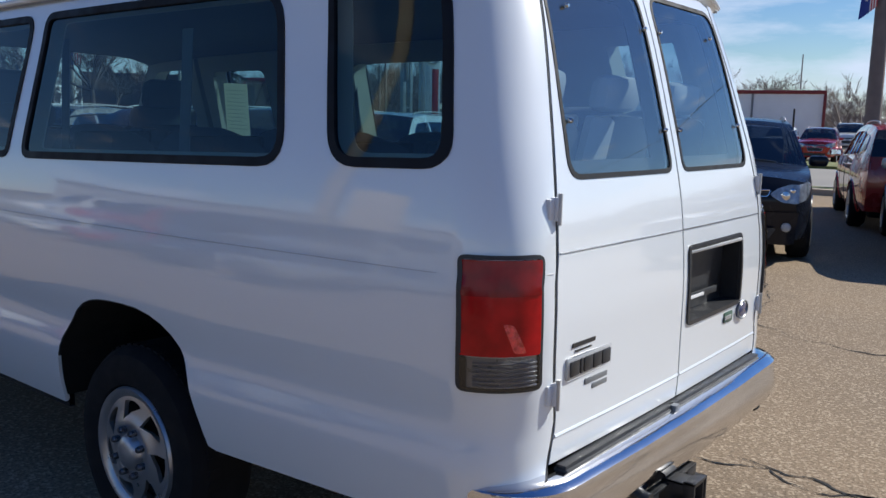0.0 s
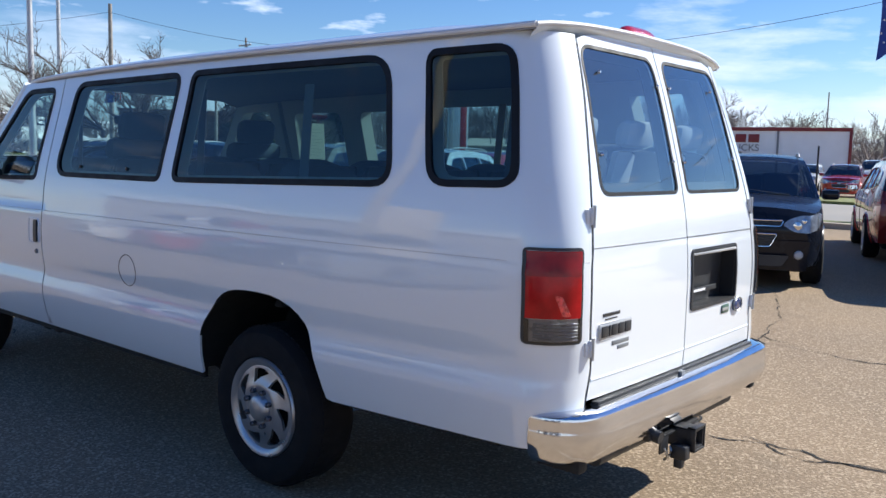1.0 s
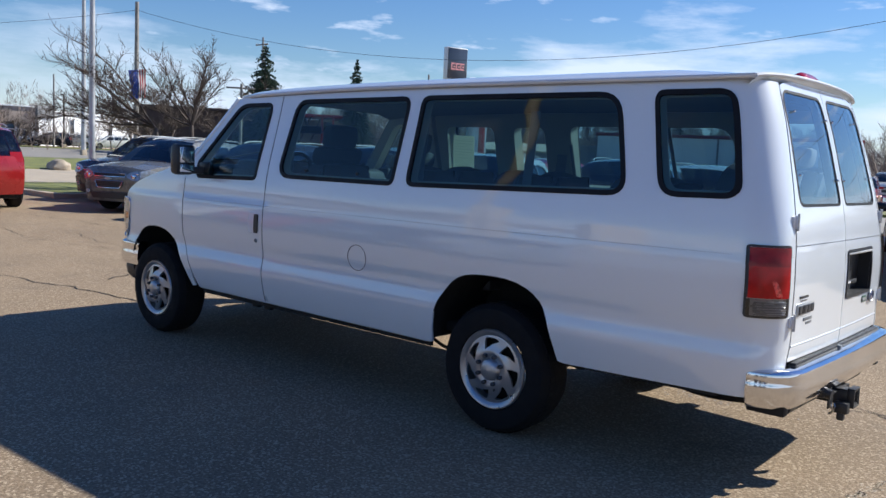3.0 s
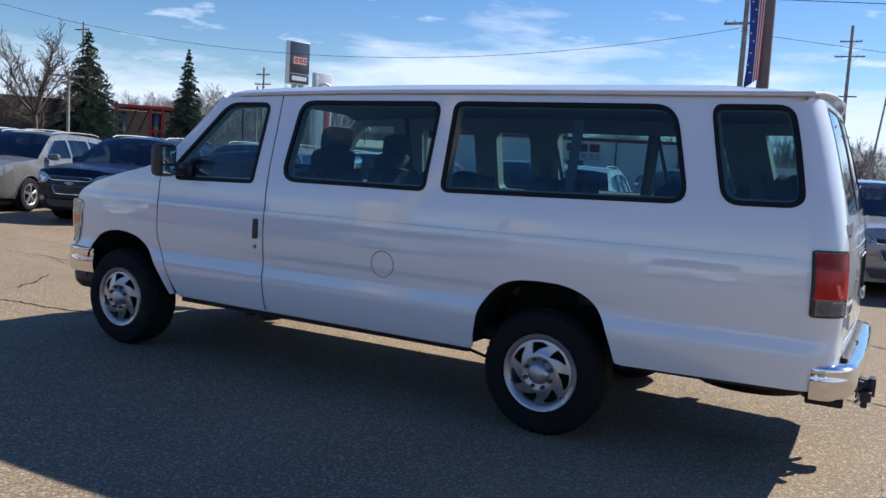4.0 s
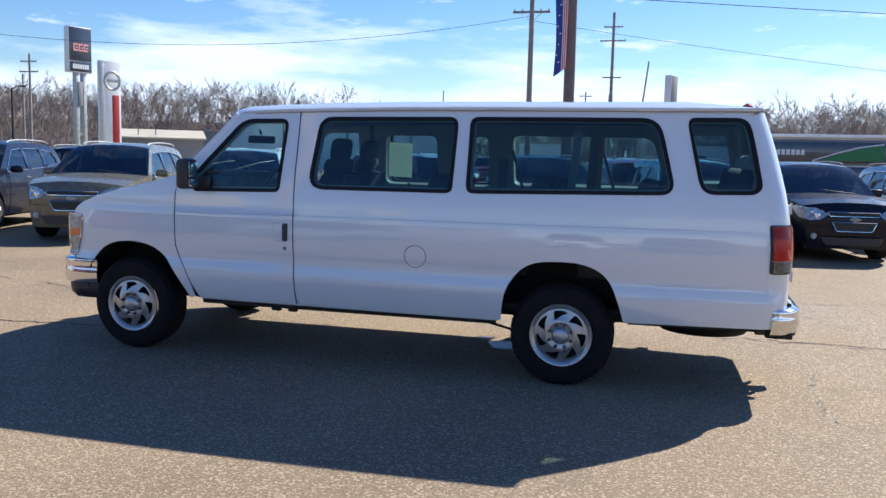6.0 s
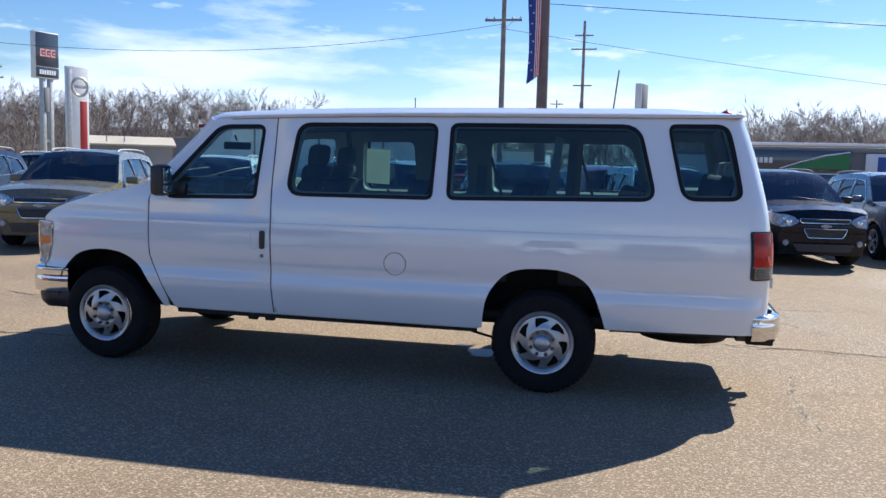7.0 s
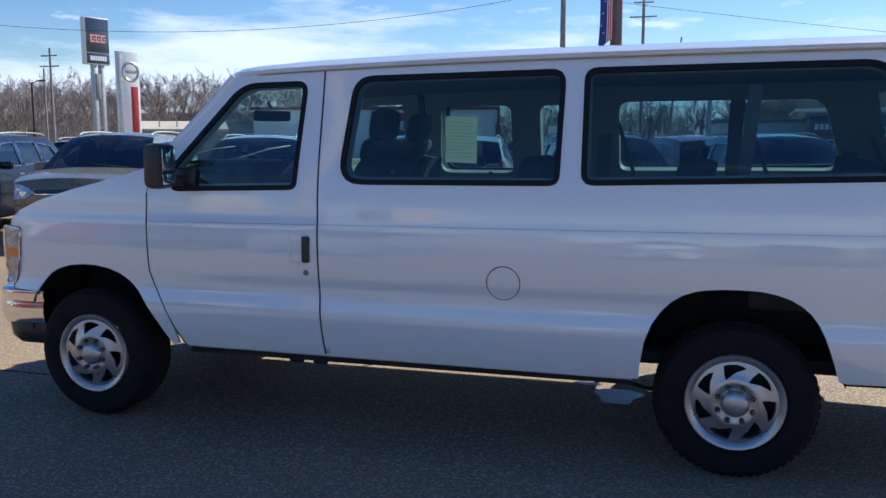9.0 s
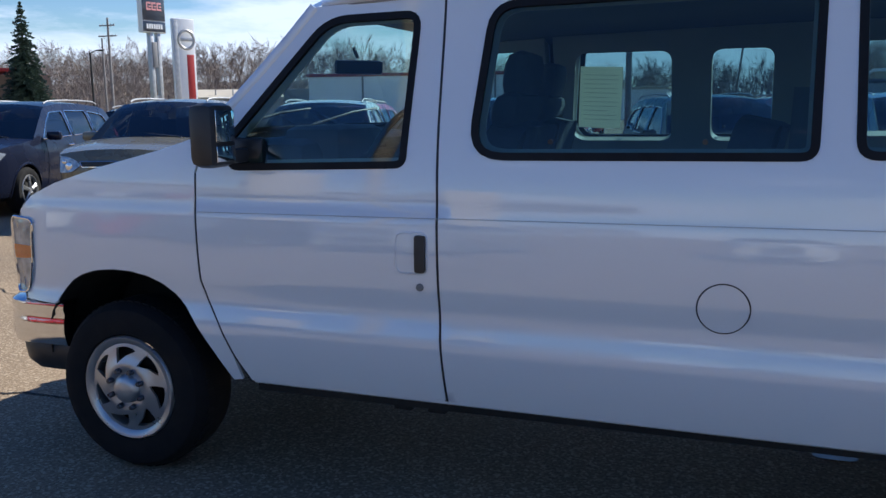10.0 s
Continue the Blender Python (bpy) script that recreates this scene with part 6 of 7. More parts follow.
# rust-brown steel pole with a long banner flag
fp = thing("flag_pole", "rust-brown steel lamp pole carrying a striped banner flag", "pole", pose(-2.46, 21.2, 0))
part("post", tube([(0, 0, 0.3), (0, 0, 9.5)], [0.20, 0.15], 14), M_RUSTPOLE, fp)
part("footing", tube([(0, 0, -0.1), (0, 0, 0.4)], 0.35, 16), M_CONCRETE, fp)


def banner(x, y, z0, z1, w, rz, n=6):
    f = thing("banner_flag", "hanging red, white and blue banner flag", "flag", pose(x, y, 0, 0, 0, rz))
    h = z1 - z0

    def cloth(u, v):
        return (-w * u * (0.92 + 0.08 * math.cos(5 * v)), 0.06 * math.sin(4 * u + 5 * v), z1 - h * v - 0.18 * u * h * 0.5)
    canton = part("canton", patch(cloth, steps(0.45, 1.0, 5), steps(0, 1.0, 12)), M_FLAGBLUE, f)
    for k in range(n):
        part("stripe", patch(cloth, [0.45 * k / n, 0.45 * (k + 1) / n], steps(0, 1.0, 12)), M_FLAGRED if k % 2 == 0 else M_FLAGWHITE, f)
    for k in range(10):
        u, v = 0.55 + 0.35 * ((k * 0.37) % 1), 0.08 + 0.09 * k
        c = Vector(cloth(u, v)) + Vector((0, -0.012, 0))
        part("star", ([c + Vector((0.04 * math.sin(2 * math.pi * i / 10) * (1 if i % 2 == 0 else 0.45), 0, 0.04 * math.cos(2 * math.pi * i / 10) * (1 if i % 2 == 0 else 0.45))) for i in range(10)], [tuple(range(10))], None), M_FLAGWHITE, f, soft=False)
    return f


banner(-2.54, 21.02, 4.6, 7.9, 0.46, 0)
banner(-57.95, 30.45, 5.2, 7.4, 1.25, 62)


def lamp_post(label, x, y, h, arm, r=0.09, metal=M_GALV):
    p = thing("street_lamp", label, "street lamp", pose(x, y, ground_z(x, y)))
    part("post", tube([(0, 0, -0.1), (0, 0, h)], [r, r * 0.7], 12), metal, p)
    part("base", box(-0.22, 0.22, -0.22, 0.22, -0.1, 0.5, 0.04), M_CONCRETE, p)
    part("arm", tube([(0, 0, h - 0.1), (arm * 0.5, 0, h + 0.15), (arm, 0, h + 0.15)], 0.04, 8), metal, p)
    part("head", moved(box(-0.35, 0.35, -0.14, 0.14, -0.07, 0.07, 0.04), Matrix.Translation((arm, 0, h + 0.15))), metal, p)
    return p


lamp_post("tall galvanised lot lamp post", -20.95, 7.35, 5.65, -0.45, 0.10)
lamp_post("tall pale street lamp across the drive", -69.5, 31.3, 13.9, 2.7, 0.22)
lamp_post("dark distant street lamp", -59.5, 61.6, 6.8, 1.2, 0.11, M_WIRE)
lamp_post("distant galvanised street lamp", -70.0, 5.0, 8.0, 1.4, 0.11)
lamp_post("dark distant lamp before the far shops", -97.6, 42.9, 6.2, -0.3, 0.13, M_WIRE)
tl = thing("street_lamp", "weathered lamp post with a flat cross arm", "street lamp", pose(-45.9, 30.6, ground_z(-45.9, 30.6)))
part("post", tube([(0, 0, -0.1), (0, 0, 5.85)], [0.11, 0.09], 10), M_WOODPOLE, tl)
part("arm", moved(box(-1.0, 0.9, -0.06, 0.06, 5.5, 5.62, 0.01), pose(0, 0, 0, 0, 0, 50)), M_WOODPOLE, tl)
utility_pole("thin far pole before the far shops", -98.0, 41.9, 8.6, (), 0.13)

# dealer pylon: dark lettered face in a pale box on two legs
dp = thing("pylon_sign", "tall dealer pylon sign with a dark face on two pale legs", "sign", pose(-42.05, 48.5, ground_z(-42, 48), 0, 0, 74) @ Matrix.Diagonal((0.82, 1, 1, 1)))
part("cabinet", box(-1.2, 1.2, -0.26, 0.26, 7.05, 10.4, 0.04), M_SIGNWHITE, dp)
face = part("sign_face", box(-1.13, 1.15, -0.295, -0.262, 7.9, 10.33, 0.01), M_SIGNDARK, dp, "dark upper sign face with a red-edged emblem")
for k in range(3):
    x = -0.72 + 0.53 * k
    part("emblem_bar", join(box(x, x + 0.46, -0.315, -0.297, 9.06, 9.18), box(x, x + 0.46, -0.315, -0.297, 8.62, 8.74), box(x, x + 0.12, -0.315, -0.297, 8.74, 9.06), box(x + 0.24, x + 0.46, -0.315, -0.297, 8.84, 8.93)), M_EMBLEM, face)
low = part("name_panel", box(-1.13, 1.15, -0.295, -0.262, 7.12, 7.84, 0.01), M_SIGNDARK, dp)
for k in range(7):
    part("name_bar", box(-0.80 + 0.24 * k, -0.63 + 0.24 * k, -0.315, -0.297, 7.33, 7.66), M_LETTER, low)
for x in (-0.28, 0.48):
    part("leg", box(x - 0.17, x + 0.17, -0.2, 0.2, -0.2, 7.08, 0.02), M_GALV, dp)
for z0, z1 in ((5.0, 5.25), (2.4, 2.6)):
    part("cross_panel", box(-0.11, 0.31, -0.14, 0.14, z0, z1, 0.01), M_GALV, dp)
part("leg_sign", box(-0.3, 0.2, -0.25, -0.18, 4.6, 6.4, 0.01), M_BGREY, dp)
rp = thing("pylon_sign", "white pylon sign with a round emblem and a red stripe", "sign", pose(-38.2, 46.8, ground_z(-38, 46), 0, 0, 62))
part("slab", box(-0.80, 0.80, -0.22, 0.22, -0.2, 7.78, 0.10), M_SIGNWHITE, rp)
part("edge_band", box(-0.82, -0.45, -0.235, -0.2, 0, 7.6, 0.01), M_GALV, rp)
part("stripe", box(0.10, 0.62, -0.245, -0.222, 0.3, 5.35, 0.008), M_BRED, rp)
part("emblem", moved(tube([(0.56 * math.cos(a), 0, 0.62 * math.sin(a)) for a in steps(0, 2 * math.pi, 28)[:-1]], 0.10, 8, True), Matrix.Translation((0.12, -0.25, 6.35))), M_GALV, rp)
part("emblem_bar", box(-0.45, 0.70, -0.30, -0.24, 6.25, 6.46, 0.01), M_GALV, rp)
dir_s = thing("road_sign", "small dark directional sign on posts", "sign", pose(-40.5, 49.5, ground_z(-40, 49), 0, 0, 24))
part("panel", box(-0.6, 0.6, -0.05, 0.05, 2.9, 4.6, 0.02), M_SIGNDARK, dir_s)
part("post", tube([(0, 0.06, 0), (0, 0.06, 4.4)], 0.06, 8), M_GALV, dir_s)
for k in range(3):
    part("text_bar", box(-0.45, 0.4, -0.062, -0.052, 3.2 + 0.45 * k, 3.35 + 0.45 * k), M_GALV, dir_s)
bs = thing("pylon_sign", "grey double-faced pylon sign seen on edge", "sign", pose(0.9, 54.0, 0.18, 0, 0, 68))
part("cabinet", box(-0.6, 0.6, -0.22, 0.22, 4.7, 7.3, 0.03), M_BGREY, bs)
part("edge", box(-0.63, -0.56, -0.23, 0.23, 4.68, 7.32, 0.01), M_SIGNWHITE, bs)
part("post", tube([(0, 0, -0.3), (0, 0, 4.8)], 0.14, 10), M_GALV, bs)


# ---- buildings ----
def lettering(name, text, size, m, material, parent, label=""):
    c = bpy.data.curves.new(name, "FONT")
    c.body, c.size, c.extrude, c.align_x = text, size, 0.04, "CENTER"
    o = new(name, c)
    dg = bpy.context.evaluated_depsgraph_get()
    me = bpy.data.meshes.new_from_object(o.evaluated_get(dg))
    bpy.data.objects.remove(o)
    me.materials.clear()
    me.materials.append(material)
    o = new(name, me)
    o.parent, o.matrix_basis = parent, m
    if label:
        tagged(o, label)
    return o


show = thing("truck_showroom", "long white metal-sided truck showroom with a red parapet", "building", pose(-18.4, 77.0, 0, 0, 0, 15))
part("wall", join(box(-24, 0, 0, 22, 0, 4.7), ), M_BWHITE, show, soft=False)
part("parapet", box(-24.2, 0.2, -0.2, 22.2, 4.68, 5.0, 0.02), M_MAROON, show)
part("corner_post", box(-0.05, 0.2, -0.22, 0.1, 0, 4.7, 0.01), M_MAROON, show)
for k in range(3):
    part("downpipe", box(-5.9 - 6.4 * k - 0.09, -5.9 - 6.4 * k + 0.09, -0.12, -0.002, 0, 4.9, 0.01), M_BGREY, show)
for k in range(33):
    part("siding_rib", box(-0.4 - 0.72 * k - 0.025, -0.4 - 0.72 * k + 0.025, -0.025, -0.002, 0, 4.5), M_BWHITE, show, soft=False)
sd = part("doorway", box(-10.6, -9.1, -0.10, -0.004, 0, 2.6, 0.01), M_SHOPGLASS, show, "dark glazed entrance")
part("door_frame", join(box(-10.75, -10.6, -0.14, -0.002, 0, 2.75), box(-9.1, -8.95, -0.14, -0.002, 0, 2.75), box(-10.75, -8.95, -0.14, -0.002, 2.6, 2.75)), M_BGREY, sd)
part("awning", tube([(-10.9 + 2.1 * t, -0.35 - 0.25 * math.sin(math.pi * t), 2.75 + 0.35 * math.sin(math.pi * t)) for t in steps(0, 1, 12)], 0.12, 8), M_BWHITE, show)
for k in range(3):
    x = -10.75 + 1.15 * k
    part("sign_block", join(box(x, x + 0.95, -0.10, -0.004, 3.62, 4.38, 0.03), box(x + 0.3, x + 0.7, -0.12, -0.101, 3.92, 4.08, 0.01)), M_MAROON, show, "bold maroon sign block")
lettering("sign_word", "TRUCKS", 0.88, pose(-9.1, -0.05, 2.85, 90), M_BGREY, show, "grey sign word")

def plain_building(name, label, x, y, rz, w, d, h, wall, roof_m, openings=()):
    b = thing(name, label, "building", pose(x, y, ground_z(x, y), 0, 0, rz))
    part("wall", box(0, w, 0, d, -0.5, h - 0.15), wall, b, soft=False)
    part("roof", box(-0.2, w + 0.2, -0.25, d + 0.2, h - 0.18, h + 0.12, 0.03), roof_m, b)
    for x0, x1, z0, z1 in openings:
        wdw = part("window", box(x0, x1, -0.06, 0.02, z0, z1, 0.01), M_SHOPGLASS, b)
        part("window_frame", join(box(x0 - 0.08, x0, -0.09, 0.0, z0 - 0.08, z1 + 0.08), box(x1, x1 + 0.08, -0.09, 0.0, z0 - 0.08, z1 + 0.08), box(x0, x1, -0.09, 0.0, z1, z1 + 0.08), box(x0, x1, -0.09, 0.0, z0 - 0.08, z0)), M_BWHITE, wdw)
    return b


ls = thing("low_shop", "low glass-fronted shop with a deep taupe fascia across the road", "building", pose(-122.0, 21.5, 1.0, 0, 0, 68.4))
part("wall", box(0, 26.2, 0.3, 16, -0.5, 4.6), M_BGREY, ls, soft=False)
part("fascia", box(-0.2, 26.3, -0.5, 0.3, 2.85, 4.85, 0.04), M_TAUPE, ls, "plain taupe fascia")
part("coping", box(-0.3, 26.4, -0.62, 0.5, 4.85, 5.05, 0.03), M_BWHITE, ls, "white roof edge")
part("window_sill", box(0, 26.2, 0.06, 0.3, 0.0, 0.55, 0.02), M_BWHITE, ls)
for k in range(13):
    wdw = part("window", box(0.18 + 2.0 * k, 1.92 + 2.0 * k, 0.12, 0.298, 0.55, 2.85, 0.01), M_SHOPGLASS, ls)
    part("glazing_bar", box(0.18 + 2.0 * k, 1.92 + 2.0 * k, 0.05, 0.118, 1.86, 1.96), M_BWHITE, wdw)
    part("column", box(1.92 + 2.0 * k, 2.18 + 2.0 * k, -0.2, 0.1, 0.0, 2.85, 0.02), M_BWHITE, ls)
ws = plain_building("low_shop", "white flat-roofed store across the road", -111.9, 46.3, 104, 27, 16, 4.6, M_BWHITE, M_BWHITE, [(4.9, 5.6, 0.6, 3.7), (8.2, 8.9, 0.6, 3.7), (11.6, 12.2, 0.6, 3.7), (15.2, 15.8, 0.6, 3.7), (18.6, 19.2, 0.6, 3.7), (22.2, 22.8, 0.6, 3.7)])
part("sign_box", box(-0.4, 2.3, -0.35, 1.5, 3.75, 5.25, 0.04), M_SLATE, ws, "slate grey sign box")
wr = thing("low_shop", "low grey shop with a pale sunlit sloping roof", "building", pose(-43.5, 54.0, ground_z(-43, 54), 0, 0, 32))
part("wall", box(0, 7.4, 0, 9, -0.3, 2.4), M_BGREY, wr, soft=False)
part("roof", ([Vector(p) for p in ((-0.3, -0.3, 2.36), (7.7, -0.3, 2.36), (7.7, 9, 3.2), (-0.3, 9, 3.2), (-0.3, -0.3, 2.5), (7.7, -0.3, 2.5), (7.7, 9, 3.34), (-0.3, 9, 3.34))], [(3, 2, 1, 0), (4, 5, 6, 7), (0, 1, 5, 4), (1, 2, 6, 5), (2, 3, 7, 6), (3, 0, 4, 7)], None), M_ROOF, wr, soft=False)
for x in (2.2, 3.6):
    part("roof_vent", tube([(x, 2.0, 2.5), (x, 2.0, 3.2)], 0.07, 8), M_GALV, wr)
plain_building("warehouse", "low grey trade hall beyond the showroom", -62.0, 101.0, 0, 20, 14, 3.9, M_BGREY, M_BGREY, [(2 + 5 * k, 4.5 + 5 * k, 0.8, 2.2) for k in range(3)])
plain_building("rental_office", "dark flat-roofed rental office", 7.0, 54.0, -6, 13.5, 12, 3.25, M_BGREY, M_BGREY, [(1 + 3.1 * k, 3.6 + 3.1 * k, 0.4, 1.6) for k in range(4)])
so = thing("shop_sign", "long dark fascia sign with a green sweep", "sign", pose(7.0, 53.70, -0.25, 0, 0, -6))
part("sign_board", box(0.0, 7.4, -0.12, 0.0, 2.15, 3.40, 0.02), M_SIGNDARK, so)
part("green_sweep", ([Vector((3.5, -0.13, 2.22)), Vector((7.3, -0.13, 2.22)), Vector((7.3, -0.13, 3.22)), Vector((5.9, -0.13, 3.0)), Vector((4.7, -0.13, 2.62))], [(0, 1, 2, 3, 4)], None), M_SIGNGREEN, so, soft=False)
part("white_sweep", tube([(3.1, -0.14, 2.20), (4.4, -0.14, 2.66), (5.8, -0.14, 3.08), (7.3, -0.14, 3.32)], 0.05, 6), M_SIGNWHITE, so)
for k in range(8):
    part("letter_bar", box(0.3 + 0.30 * k, 0.52 + 0.30 * k, -0.15, -0.122, 2.55, 2.9), M_SIGNWHITE, so)
s2 = thing("shop_sign", "white fascia with a blue panel sign", "sign", pose(15.2, 52.80, -0.25, 0, 0, -6))
part("sign_board", box(0.0, 6.0, -0.12, 0.0, 1.8, 3.25, 0.02), M_SIGNWHITE, s2)
bp = part("blue_panel", box(0.7, 5.6, -0.15, -0.122, 2.0, 3.05, 0.01), M_SIGNBLUE, s2)
for k in range(5):
    part("letter_bar", box(2.2 + 0.62 * k, 2.65 + 0.62 * k, -0.17, -0.152, 2.3, 2.75), M_LETTER, bp)
part("emblem", box(1.2, 1.8, -0.17, -0.152, 2.1, 2.9, 0.02), M_FLAGWHITE, bp)
plain_building("warehouse", "long pale warehouse behind the lots", 10.0, 88.0, -4, 60, 20, 4.7, M_ROOF, M_BWHITE)
plain_building("white_shed", "small white shed with a pale roof", -16.5, 96.0, 0, 6.5, 8, 3.6, M_BWHITE, M_ROOF)
plain_building("white_shed", "long white prefabricated hall", 2.0, 66.0, 4, 12, 10, 3.2, M_BWHITE, M_BGREY, [(1.0, 2.0, 0.3, 2.2)])
# red-framed drive-in hall with tan panels
rh = thing("red_framed_hall", "red steel-framed hall with tan panels", "building", pose(-80.6, 63.3, ground_z(-80, 64) + 0.25, 0, 0, 48))
part("wall", box(0, 10.5, 0.6, 7, 0, 4.9), M_BTAN, rh, soft=False)
part("roof", box(-0.4, 9.0, -1.0, 7.4, 5.2, 5.55, 0.03), M_BRED, rh)
for x in (0.0, 3.75, 5.1, 8.3):
    part("post", box(x - 0.12, x + 0.16, -0.9, -0.6, 0, 5.25, 0.02), M_BRED, rh)
for x0, x1 in ((0.2, 1.1), (3.95, 5.0)):
    part("bay_opening", box(x0, x1, 0.5, 0.598, 0.3, 4.7, 0.01), M_SHOPGLASS, rh)
for x in (1.15, 2.35, 3.6, 6.1, 8.1):
    part("roof_beam", box(x - 0.08, x + 0.08, -0.95, 0.6, 4.98, 5.2, 0.01), M_WOODDARK, rh, "dark stained roof beam")
# dark bars stand in for braces' slanting shadows on the tan panels
for x in (1.9, 3.2, 6.6):
    part("brace", tube([(x + 0.35, -0.75, 5.0), (x - 0.75, 0.5, 2.4)], 0.10, 6), M_WOODDARK, rh, "dark brown bar for a slanting brace shadow")
part("lower_rail", box(-0.2, 1.3, -0.85, -0.7, 0.9, 1.3, 0.01), M_BRED, rh)
part("lower_rail", box(3.75, 5.1, -0.85, -0.7, 2.5, 2.8, 0.01), M_BRED, rh)
plain_building("brown_hall", "long low brown-clad hall behind the bare trees", -80.2, 42.6, 55.7, 12.5, 10, 5.2, M_WOODDARK, M_WOODDARK)

dealer = plain_building("dealer_building", "long low grey building across the lot with two pale raised gables", -6.0, -38.5, 142, 34, 12, 3.9, M_BGREY, M_BGREY)
for x0, x1, z0, z1 in ((6.8, 9.3, 3.0, 5.2), (15.2, 17.8, 2.6, 7.6)):
    part("gable", box(x0, x1, -0.3, 4.0, z0, z1, 0.05), M_PALEWALL, dealer, "pale tan raised gable")
# boulder on the verge
rock_bm = bmesh.new()
bmesh.ops.create_icosphere(rock_bm, subdivisions=3, radius=1)
for v in rock_bm.verts:
    v.co *= 1 + 0.22 * noise.noise(v.co * 1.7) + 0.07 * noise.noise(v.co * 5)
    v.co = Vector((v.co.x * 0.9, v.co.y * 0.7, max(v.co.z, -0.35) * 0.55))
tagged(part("boulder", rock_bm, M_ROCK, m=pose(-39.5, 15.1, 0.27) @ Matrix.Scale(0.74, 4)), "rounded tan boulder on the grass verge", "rock")


# ---- trees ----
def limbs(rng, start, way, length, radius, depth, out, spread=0.55, droop=0.0):
    """Grows a bare limb and its forks into out, as (points, radii)."""
    pts, rad = [Vector(start)], [radius]
    w = Vector(way).normalized()
    n = 4 if depth > 1 else 3
    for k in range(n):
        w = (w + Vector((rng.gauss(0, 0.16), rng.gauss(0, 0.16), rng.gauss(0.05 - droop, 0.10)))).normalized()
        pts.append(pts[-1] + w * length / n)
        rad.append(radius * (1 - 0.5 * (k + 1) / n))
    out.append((pts, rad))
    if depth <= 0:
        return
    for k in range(rng.choice((3, 4)) if depth > 1 else 7):
        i = rng.randint(1, n)
        side = Vector((rng.gauss(0, 1), rng.gauss(0, 1), rng.gauss(0.25, 0.5))).normalized()
        sp = spread if depth > 2 else spread * 0.72
        nw = (w * (1 - sp) + side * sp).normalized()
        limbs(rng, pts[i], nw, length * rng.uniform(0.55, 0.8), rad[i] * 0.62, depth - 1, out, spread, droop)


def bare_tree(name, label, x, y, h, seed, spread=0.6, width=None, lean=(0.0, 0.0)):
    """A leafless tree of height h; width and lean set how far the crown spreads and to which side it grows."""
    rng = random.Random(seed)
    t = thing(name, label, "tree", pose(x, y, ground_z(x, y)))
    out = []
    limbs(rng, (0, 0, 0), (rng.gauss(0, 0.05), 0, 1), h * 0.42, h * 0.022, 5, out, spread)
    if width:
        pts = [p for q, _ in out for p in q]
        top, wide = max(p.z for p in pts), max(math.hypot(p.x, p.y) for p in pts)
        for q, _ in out:
            for p in q:
                k = p.z / top
                p.x, p.y, p.z = p.x * 0.5 * width / wide + lean[0] * k, p.y * 0.5 * width / wide + lean[1] * k, p.z * h / top
    part("trunk", tube(out[0][0], out[0][1], 10), M_BARK, t)
    part("crown", join(*[tube(p, [max(r, 0.006 if h < 6 else 0.014) for r in rr], 4) for p, rr in out[1:]]), M_BARK, t, "bare twiggy crown")


def ornamental_tree(label, x, y, h, seed, reach, lean, limbs_n=10, rise=0.95):
    """A low leafless ornamental tree: arching limbs from a short trunk, most of them towards lean, each with rows of upturned twigs."""
    rng = random.Random(seed)
    t = thing("bare_tree", label, "tree", pose(x, y, ground_z(x, y)))
    fork = Vector((0.35 * lean[0], 0.35 * lean[1], 0.5 * h))
    part("trunk", tube([(0, 0, -0.1), fork * 0.55 + Vector((0.05, 0, 0)), fork], [0.10, 0.08, 0.065], 9), M_BARK, t)
    wood = []

    def shoot(p, w, length, r0, r1, n, lift, curl):
        pts, w = [p], w.normalized()
        for k in range(n):
            w = (w + Vector((rng.gauss(0, curl), rng.gauss(0, curl), lift + rng.gauss(0, curl)))).normalized()
            pts.append(pts[-1] + w * length / n)
        wood.append(tube(pts, [r0 + (r1 - r0) * k / n for k in range(n + 1)], 4))
        return pts, w

    for k in range(limbs_n):
        a = 2 * math.pi * (k + rng.uniform(-0.3, 0.3)) / limbs_n
        d = Vector((math.cos(a), math.sin(a), 0)) * 0.55 + Vector((lean[0], lean[1], 0)) * rng.uniform(0.4, 1.0)
        far = reach * min(1.0, 0.35 + 0.65 * d.length) * rng.uniform(0.75, 1.0)
        pts, _ = shoot(fork.copy(), d.normalized() + Vector((0, 0, rng.uniform(0.3, rise))), math.hypot(far, 0.42 * h), 0.036, 0.007, 9, -0.025, 0.11)
        for i in range(3, 10):
            for j in range(3):
                out = (pts[i] - pts[i - 1]).normalized()
                side = Vector((rng.gauss(0, 1), rng.gauss(0, 1), rng.gauss(0.35, 0.4))).normalized()
                q, w = shoot(pts[i].lerp(pts[i - 1], rng.random()), out + side * 0.9, reach * rng.uniform(0.16, 0.30), 0.010, 0.005, 4, 0.04, 0.14)
                for m in range(1, 5):
                    for _ in range(2):
                        side = Vector((rng.gauss(0, 1), rng.gauss(0, 1), rng.gauss(0.3, 0.5))).normalized()
                        shoot(q[m], w + side, reach * rng.uniform(0.06, 0.15), 0.006, 0.004, 2, 0.05, 0.2)
    part("crown", join(*wood), M_BARK, t, "bare twiggy crown")


